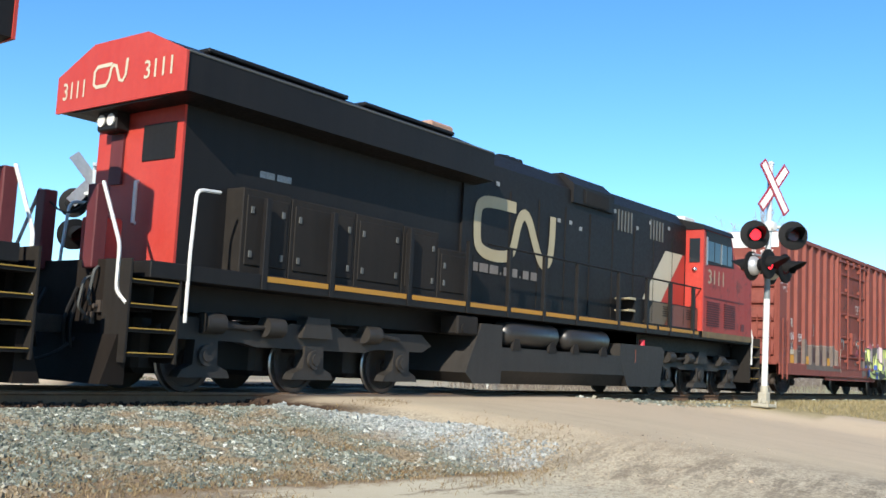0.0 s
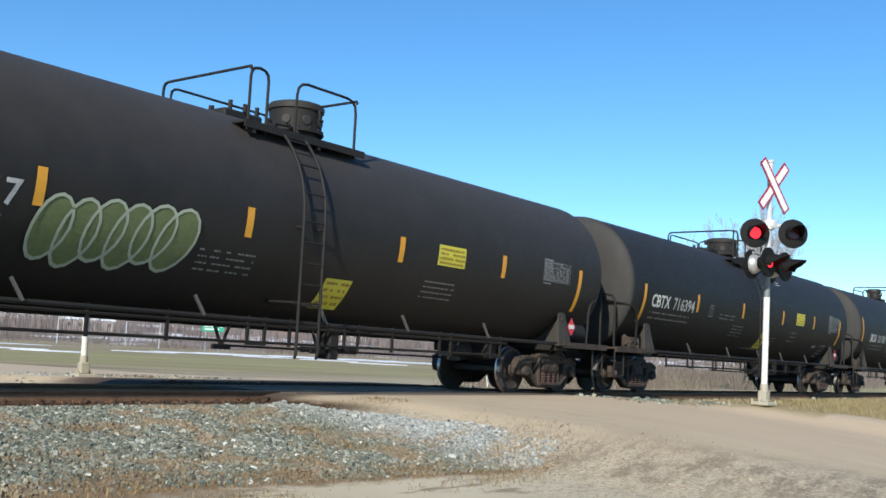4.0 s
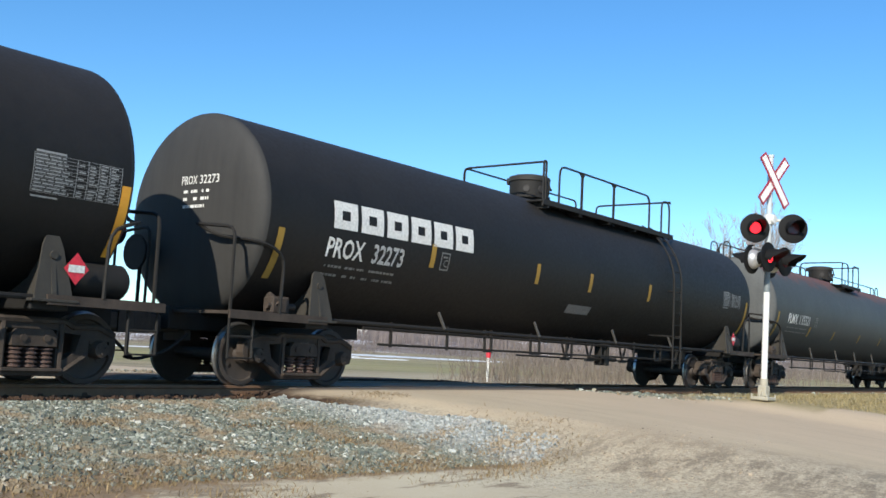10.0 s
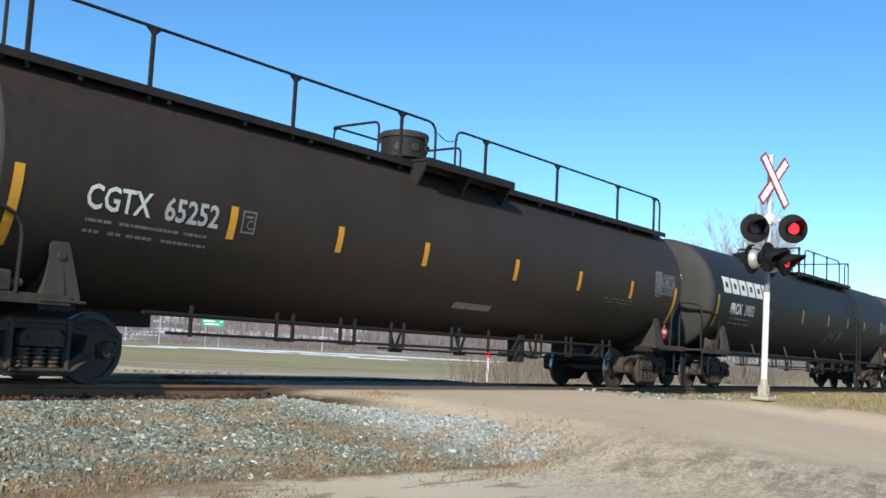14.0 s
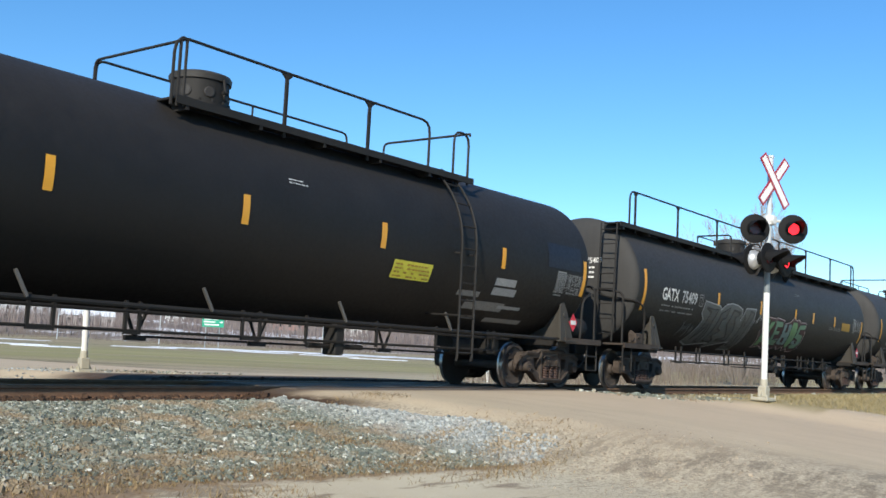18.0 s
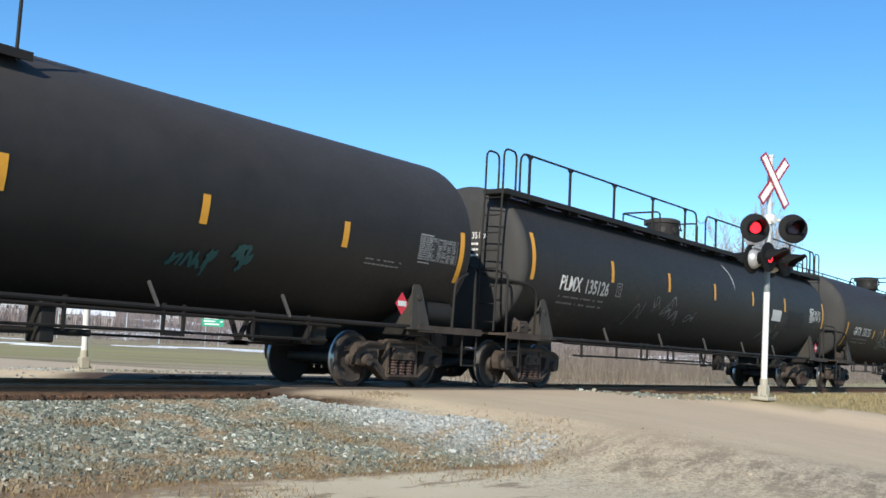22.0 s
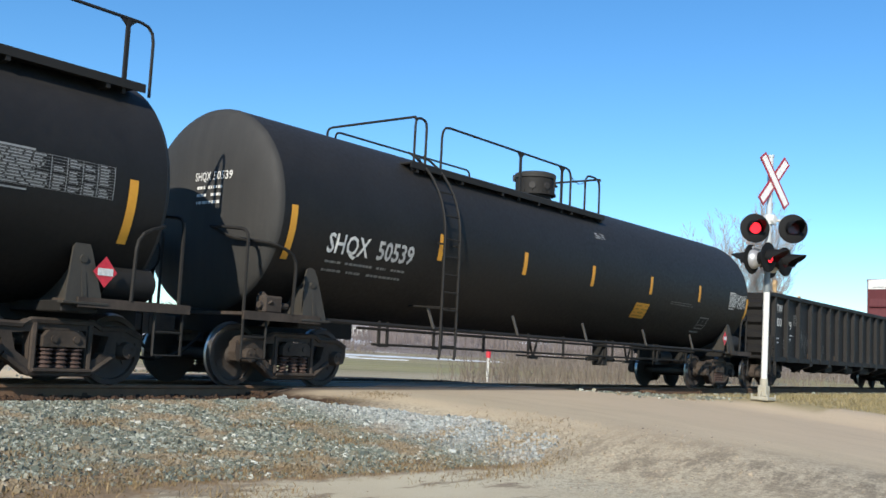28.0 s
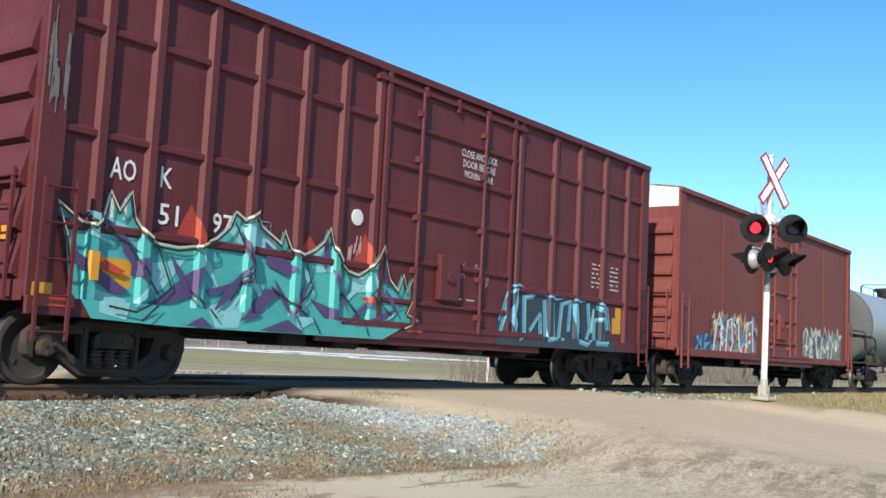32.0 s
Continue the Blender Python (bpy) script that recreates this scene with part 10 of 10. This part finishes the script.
# ---------------- far side: reeds, brush, field, woods ----------------
def foliage_mat(name, a, b):
    m, n, l, bs = nodes_of(name)
    g = n.new("ShaderNodeNewGeometry")
    l.new(ramp(n, l, g.outputs["Random Per Island"], 0.0, 1.0, a, b), bs.inputs["Base Color"])
    bs.inputs["Roughness"].default_value = 0.9
    bs.inputs["Specular IOR Level"].default_value = 0.1
    return m


M["reed"] = foliage_mat("reed", (0.112, 0.09, 0.072), (0.224, 0.188, 0.148))
M["brush"] = foliage_mat("brush", (0.108, 0.086, 0.072), (0.238, 0.202, 0.176))
M["dry_grass"] = foliage_mat("dry_grass", (0.17, 0.14, 0.065), (0.37, 0.30, 0.165))
M["weed"] = foliage_mat("weed", (0.15, 0.105, 0.055), (0.33, 0.245, 0.135))
M["bark"] = painted("bark", (0.16, 0.135, 0.115), (0.28, 0.25, 0.22), 0.9, big=3)
M["twig"] = foliage_mat("twig", (0.24, 0.205, 0.19), (0.38, 0.335, 0.31))


def blades(name, xs, ys, hs, width, lean, material, label, category, seed, z0=None, kink=True):
    """Many thin stalks, each of two narrow faces."""
    rng = np.random.default_rng(seed)
    N = len(xs)
    a = rng.uniform(0, np.pi, N)
    dx, dy = np.cos(a) * width / 2, np.sin(a) * width / 2
    lx, ly = rng.normal(0, lean, N) * hs, rng.normal(0, lean, N) * hs
    z = height(xs, ys) - 0.03 if z0 is None else z0
    P = np.zeros((N, 5, 3))
    P[:, 0] = np.stack([xs - dx, ys - dy, z], -1)
    P[:, 1] = np.stack([xs + dx, ys + dy, z], -1)
    P[:, 2] = np.stack([xs + dx * 0.8 + lx * 0.4, ys + dy * 0.8 + ly * 0.4, z + hs * 0.6], -1)
    P[:, 3] = np.stack([xs - dx * 0.8 + lx * 0.4, ys - dy * 0.8 + ly * 0.4, z + hs * 0.6], -1)
    P[:, 4] = np.stack([xs + lx, ys + ly, z + hs], -1)
    i = 5 * np.arange(N)
    quads = np.stack([i, i + 1, i + 2, i + 3], -1).tolist()
    tris = np.stack([i + 3, i + 2, i + 4], -1).tolist()
    me = bpy.data.meshes.new(name)
    me.from_pydata(P.reshape(-1, 3).tolist(), [], quads + tris)
    me.materials.append(material)
    return tagged(new(name, me), label, category, kind="stuff")


rg = np.random.default_rng(21)
n = 7000
xs = rg.uniform(23, 75, n)
ys = 4.6 + rg.gamma(2.0, 4.0, n) * np.clip((xs - 18) / 25, 0.3, 1.6)
w = np.array([noise.noise((a * 0.16, b * 0.16, 7.5)) for a, b in zip(xs, ys)])
keep = (ys < 0.62 * (xs - 18) + 2.5) & (ys < 40) & (rg.uniform(0, 1, n) < np.clip(0.55 + 2.2 * w, 0.08, 1))
xs, ys = xs[keep], ys[keep]
blades("reeds", xs, ys, 0.25 + rg.gamma(1.8, 0.30, len(xs)), 0.015, 0.30, M["reed"], "tall dry tan reeds behind the track", "reeds", 22)
n = 60000
xs = 30 + 230 * rg.uniform(0, 1, n) ** 1.3
ys = rg.uniform(12, 120, n)
w = np.array([noise.noise((a * 0.11, b * 0.11, 4.5)) for a, b in zip(xs, ys)])
keep = (ys < 0.62 * (xs - 18) + 3) & (ys > 9 + 0.06 * xs) & (rg.uniform(0, 1, n) < np.clip(0.6 + 2.0 * w, 0.1, 1))
xs, ys, w = xs[keep], ys[keep], w[keep]
k = np.arange(len(xs)) % 130 == 0
blades("saplings", xs[k], ys[k], rg.uniform(1.4, 3.0, k.sum()), 0.05, 0.10, M["twig"], "thin pale saplings standing in the brush", "saplings", 27)
blades("brush", xs, ys, (0.3 + rg.gamma(1.7, 0.5, len(xs))) * np.clip(1 + 0.9 * w, 0.5, 1.6), 0.026, 0.46, M["brush"], "leafless brown brush beyond the reeds", "brush", 23)
n = 24000
xs = 19.8 + rg.gamma(1.6, 7.0, n)
ys = rg.uniform(-9.5, -2.7, n)
keep = (xs < 70) & (ys > -4.9 - (xs - 19.9) * 2.0)
xs, ys = xs[keep], ys[keep]
blades("dry_grass", xs, ys, rg.uniform(0.03, 0.15, len(xs)), 0.012, 0.5, M["dry_grass"], "short dry straw-coloured grass beside the mast", "grass", 24)
n = 34000
xs, ys = rg.uniform(3.0, 12.2, n), rg.uniform(-6.5, -2.2, n)
w = np.array([noise.noise((a * 0.8, b * 0.8, 5.5)) for a, b in zip(xs, ys)])
patchy = rg.uniform(0, 1, n)
keep = (patchy < 0.9 * np.exp(-((xs - 9.9) / 1.3) ** 2 - ((ys + 6.05 - 0.1 * (xs - 9.9)) / 0.22) ** 2)) | (patchy < 0.9 * bare(xs, ys)) | (patchy < 1.4 * (w - 0.1)) | ((ys < -4.95 - 0.13 * np.clip(xs - 5.5, 0, 9) + 0.4 * w) & (ys > -5.35 - 0.13 * np.clip(xs - 5.5, 0, 9) + 0.2 * w) & (xs < 10.8))
xs, ys = xs[keep], ys[keep]
blades("weeds", xs, ys, rg.uniform(0.045, 0.095, len(xs)), 0.010, 0.7, M["weed"], "sparse rusty dead weeds among the stones", "weeds", 25)
n = 9000
xs, ys = rg.uniform(0, 60, n), rg.uniform(7, 60, n)
keep = ~((xs > 9) & (xs < 21))
blades("field_grass", xs[keep], ys[keep], rg.uniform(0.03, 0.09, keep.sum()), 0.012, 0.4, M["dry_grass"], "thin dry grass over the far field", "grass", 26)

# snow lying in long streaks on the field
M["snow"] = plain("snow", (0.80, 0.81, 0.82), 0.7, 0, 0.06, 2)


def afar(az, dist):
    """A place by its bearing from the camera's spot and its distance."""
    return dist * math.sin(radians(az)), -12.4 + dist * math.cos(radians(az))


def snow_patch(cx, cy, lx, ly, turn, seed):
    r2 = random.Random(seed)
    bm = bmesh.new()
    n = 40
    c, s = math.cos(radians(turn)), math.sin(radians(turn))
    rim, top = [], []
    for i in range(n):
        a = 2 * math.pi * i / n
        k = 1 + r2.uniform(-0.28, 0.28)
        u, v = lx * math.cos(a) * k, ly * math.sin(a) * k
        x, y = cx + c * u - s * v, cy + s * u + c * v
        z = float(height(x, y))
        rim.append(bm.verts.new((x, y, z - 0.03)))
        u, v = u * 0.9, v * 0.85
        x, y = cx + c * u - s * v, cy + s * u + c * v
        top.append(bm.verts.new((x, y, float(height(x, y)) + 0.07)))
    bm.faces.new(top)
    for i in range(n):
        bm.faces.new((rim[i], rim[(i + 1) % n], top[(i + 1) % n], top[i]))
    ob = part("snow_patch", bm, M["snow"], None, smooth=True)
    return tagged(ob, "streak of old snow on the field", "snow", "snow streaks", "stuff")


# bearing, distance, half length across and away
for k, (az, dist, across, deep) in enumerate(((31.8, 104, 3.2, 3.0), (30.2, 116, 2.6, 2.4), (29.4, 205, 7, 8), (36.4, 150, 4, 4), (38.9, 175, 6, 9), (41.2, 190, 7, 16), (42.8, 155, 4, 6), (45.2, 205, 9, 26), (47.6, 206, 8, 30), (49.8, 200, 8, 28), (51.8, 196, 7, 24), (53.8, 190, 8, 18), (46.4, 148, 4, 3.5), (49.0, 128, 3.5, 2.2))):
    x, y = afar(az, dist)
    snow_patch(x, y, across, deep, -az, 300 + k)


def bare_tree(x, y, h, seed, stems=3, name="bare_tree", spread=0.35):
    """Trunks and limbs taper into fine twigs."""
    r2 = random.Random(seed)
    z = float(height(x, y))
    tree = thing(name, "leafless deciduous tree with fine twigs", "tree", "", (x, y, z))
    wood, twigs = bmesh.new(), bmesh.new()

    def grow(p, d, ln, r, lev):
        n = 4 if lev < 2 else 3
        pts = [p]
        for i in range(n):
            d = (d + Vector((r2.uniform(-1, 1), r2.uniform(-1, 1), r2.uniform(-0.1, 0.75))) * 0.11).normalized()
            p = p + d * ln / n
            pts.append(p)
        bm = wood if lev < 2 else twigs
        for i, (a, b) in enumerate(zip(pts, pts[1:])):
            rod(bm, a, b, max(0.0060, r * (1 - 0.2 * i)), 6 if lev < 2 else 3, max(0.0050, r * (1 - 0.2 * (i + 1))), caps=False)
        if lev >= 4 or ln < 0.12:
            return
        for k in range((9, 6, 5, 4)[lev]):
            j = (0.22 + 0.74 * (k + r2.random()) / (9, 6, 5, 4)[lev]) * n
            i = min(n - 1, int(j))
            q = pts[i].lerp(pts[i + 1], j - i)
            a = r2.uniform(0, 6.28)
            side = Vector((math.cos(a), math.sin(a), r2.uniform(0.1, 0.6)))
            grow(q, (d * 0.9 + side * 0.42).normalized(), ln * r2.uniform(0.38, 0.58) * (1 - 0.35 * (j / n - 0.3)), r * 0.42, lev + 1)
    for s in range(stems):
        a = 2 * math.pi * s / stems + r2.uniform(-0.4, 0.4)
        lean = spread * r2.uniform(0.35, 1.15)
        grow(Vector((0.18 * math.cos(a), 0.18 * math.sin(a), -0.2)), Vector((math.cos(a) * lean, math.sin(a) * lean, 1)).normalized(), h * r2.uniform(0.60, 0.84), 0.0040 * h, 0)
    part("trunk", wood, M["bark"], tree, "grey forked trunk")
    part("crown", twigs, M["twig"], tree, "bare twigs")
    return tree


bare_tree(57.9, 9.9, 9.9, 87, 15, spread=0.60)

# woods, buildings and signs at the far edge of the field
M["bare_wood"] = foliage_mat("bare_wood", (0.165, 0.135, 0.125), (0.235, 0.20, 0.188))
rg = np.random.default_rng(31)


def belt(count, near, far_off, low, high, thin):
    """Places in a belt round the far edge of the field, thinned into clumps."""
    az = np.radians(rg.uniform(14, 84, count))
    rad = rg.uniform(near, far_off, count)
    x, y = rad * np.sin(az), -12.4 + rad * np.cos(az)
    clump = np.array([noise.noise((p * 0.03, q * 0.03, 2.0)) for p, q in zip(x, y)])
    ok = rg.uniform(0, 1, count) < np.clip(0.75 + thin * clump, 0.05, 1)
    return x[ok], y[ok], rg.uniform(low, high, ok.sum()) * np.clip(1 + 0.7 * clump[ok], 0.5, 1.5)


xs, ys, hs = belt(70000, 330, 560, 2.0, 5.6, 2.0)
blades("far_woods", xs, ys, hs, 0.16, 0.12, M["bare_wood"], "hazy brown leafless woods on the rise beyond the field", "woods", 32)
xs, ys, hs = belt(26000, 262, 330, 0.6, 1.9, 1.4)
blades("far_brush", xs, ys, hs, 0.12, 0.3, M["brush"], "low brown scrub along the far edge of the field", "brush", 33)


def far_house(x, y, turn, w, d, h, wall_c, roof_c, label):
    z = float(height(x, y))
    ob = thing("house", label, "house", "far houses")
    ob.matrix_basis = pose(x, y, z, 0, 0, turn)
    bm = bmesh.new()
    box(bm, -w / 2, w / 2, -d / 2, d / 2, -0.3, h)
    part("wall", bm, plain("far_wall", wall_c, 0.8), ob)
    bm = bmesh.new()
    slab(bm, [(-d / 2 - 0.4, h), (0, h + d * 0.28), (d / 2 + 0.4, h)], -w / 2 - 0.4, w / 2 + 0.4, "yz")
    part("roof", bm, plain("far_roof", roof_c, 0.8), ob)
    n = max(2, int(w / 3))
    for k in range(n):
        bm = bmesh.new()
        xx = -w / 2 + w * (k + 0.5) / n
        box(bm, xx - 0.5, xx + 0.5, -d / 2 - 0.05, -d / 2 + 0.02, h * 0.35, h * 0.72)
        part("window", bm, M["glass"], ob)
    return ob


for az, dist, w, d, h, wc, rc in ((30.0, 420, 26, 12, 3.6, (0.55, 0.56, 0.58), (0.72, 0.74, 0.78)), (33.4, 360, 16, 9, 3.2, (0.42, 0.38, 0.36), (0.70, 0.72, 0.75)), (37.9, 420, 7, 6, 3.0, (0.72, 0.72, 0.70), (0.78, 0.80, 0.83)), (40.2, 430, 7, 6, 2.8, (0.66, 0.64, 0.60), (0.62, 0.64, 0.68)), (43.8, 400, 14, 8, 3.4, (0.34, 0.20, 0.17), (0.62, 0.64, 0.68)), (47.5, 380, 12, 8, 3.3, (0.60, 0.58, 0.55), (0.35, 0.32, 0.31))):
    x, y = afar(az, dist)
    far_house(x, y, -az + 8, w, d, h, wc, rc, "low far building with pale roof beyond the field")
# green road sign
sign = thing("road_sign", "green highway sign on two posts", "sign", at=(131.8, 145.0, float(height(131.8, 145))))
sign.rotation_euler.z = radians(-42)
for sx in (-1.3, 1.3):
    bm = bmesh.new()
    rod(bm, (sx, 0.1, 0), (sx, 0.1, 6.1), 0.09)
    part("post", bm, M["steel"], sign)
bm = bmesh.new()
box(bm, -2.1, 2.1, -0.03, 0.03, 4.2, 6.2, bevel=0.02)
panel = part("sign_panel", bm, plain("sign_green", (0.01, 0.30, 0.17), 0.45), sign, "green sign panel")
for k, (x0, x1) in enumerate(((-1.8, -0.3), (-0.1, 1.0), (-1.8, 0.4), (-1.6, 1.2), (1.35, 1.9))):
    bm = bmesh.new()
    zz = 5.9 - 0.55 * (0, 0, 1, 2, 1)[k]
    patch(bm, x0, x1, zz - 0.28, zz, on_wall(-0.04))
    part("print", bm, M["white"], panel)["kind"] = "stuff"
# lamp poles and fence posts across the field
for az, dist, h in ((31.95, 262, 9.5), (35.4, 268, 9.0), (37.15, 255, 9.5), (46.0, 262, 9.0)):
    x, y = afar(az, dist)
    z = float(height(x, y))
    pole = thing("utility_pole", "slim pale utility pole across the field", "pole", "poles", (x, y, z))
    bm = bmesh.new()
    rod(bm, (0, 0, -0.2), (0, 0, h), 0.07 if h < 5 else 0.14, 8, 0.05 if h < 5 else 0.09)
    part("shaft", bm, M["mast_grey"], pole)
    if h > 5:
        bm = bmesh.new()
        pipe(bm, [(0, 0, h - 0.1), (0.7, -0.7, h + 0.25), (1.5, -1.5, h + 0.3)], 0.05)
        part("arm", bm, M["mast_grey"], pole)
bm = bmesh.new()
box(bm, -0.14, 0.14, -0.1, 0.1, -0.1, 1.5)
post0 = part("fence_post", bm, M["bark"])
tagged(post0, "weathered grey fence post", "fence post", "field fence")
fence = [afar(28.5 + 0.32 * k, 300) for k in range(30)]
post0.location = (fence[0][0], fence[0][1], float(height(*fence[0])))
for x, y in fence[1:]:
    copy_thing(post0, pose(x, y, float(height(x, y))))
# marker post beside the reeds
mark = thing("marker_post", "pale marker post with a red top", "post", at=(31.5, 9.4, float(height(31.5, 9.4))))
bm = bmesh.new()
rod(bm, (0, 0, -0.1), (0, 0, 0.98), 0.05, 10)
part("stake", bm, M["mast_white"], mark)
bm = bmesh.new()
rod(bm, (0, 0, 0.90), (0, 0, 1.22), 0.09, 12)
part("cap", bm, M["red_sign"], mark)

# ---------------- what moves ----------------
for src in FREIGHT.values():
    bpy.data.objects.remove(src)


def motions():
    """The train rolls by at a steady pace; its wheels turn; the crossing lamps flash in turn."""
    for car, place in CARS:
        turned = 180 if car in TURNED else 0
        walk(car, [(t, pose(place - SPEED * t, 0, 0, 0, 0, turned)) for t in range(0, 33, 4)])
    turn = math.degrees(SPEED / WHEEL_R) / FPS
    done = {}
    for w, off in WHEELS:
        away = -1 if w.parent.parent in TURNED else 1
        key = (round(off, 4), away)
        if key not in done:
            walk(w, [(k / FPS, pose(off, 0, WHEEL_R, 0, -away * turn * k, 0)) for k in range(32 * FPS + 1)])
            done[key] = w
        else:
            a = done[key].animation_data
            w.rotation_mode = "QUATERNION"
            w.animation_data_create()
            w.animation_data.action, w.animation_data.action_slot = a.action, a.action_slot

    for lens, on_first in FLASHERS:
        rows = [(0.0, 0 if on_first else 180)]
        lit = on_first
        for t in SWITCH:
            a = 0 if lit else 180
            step = 180 / 3 if lit else -180 / 3
            rows += [(t - 0.0667, a), (t - 0.0333, a + step), (t, a + 2 * step), (t + 0.0333, a + 3 * step)]
            lit = not lit
        rows.append((32.0, rows[-1][1]))
        home = pose(0, -0.042, 0)
        walk(lens, [(t, home @ pose(0, 0, 0, 0, 0, a)) for t, a in rows])


motions()
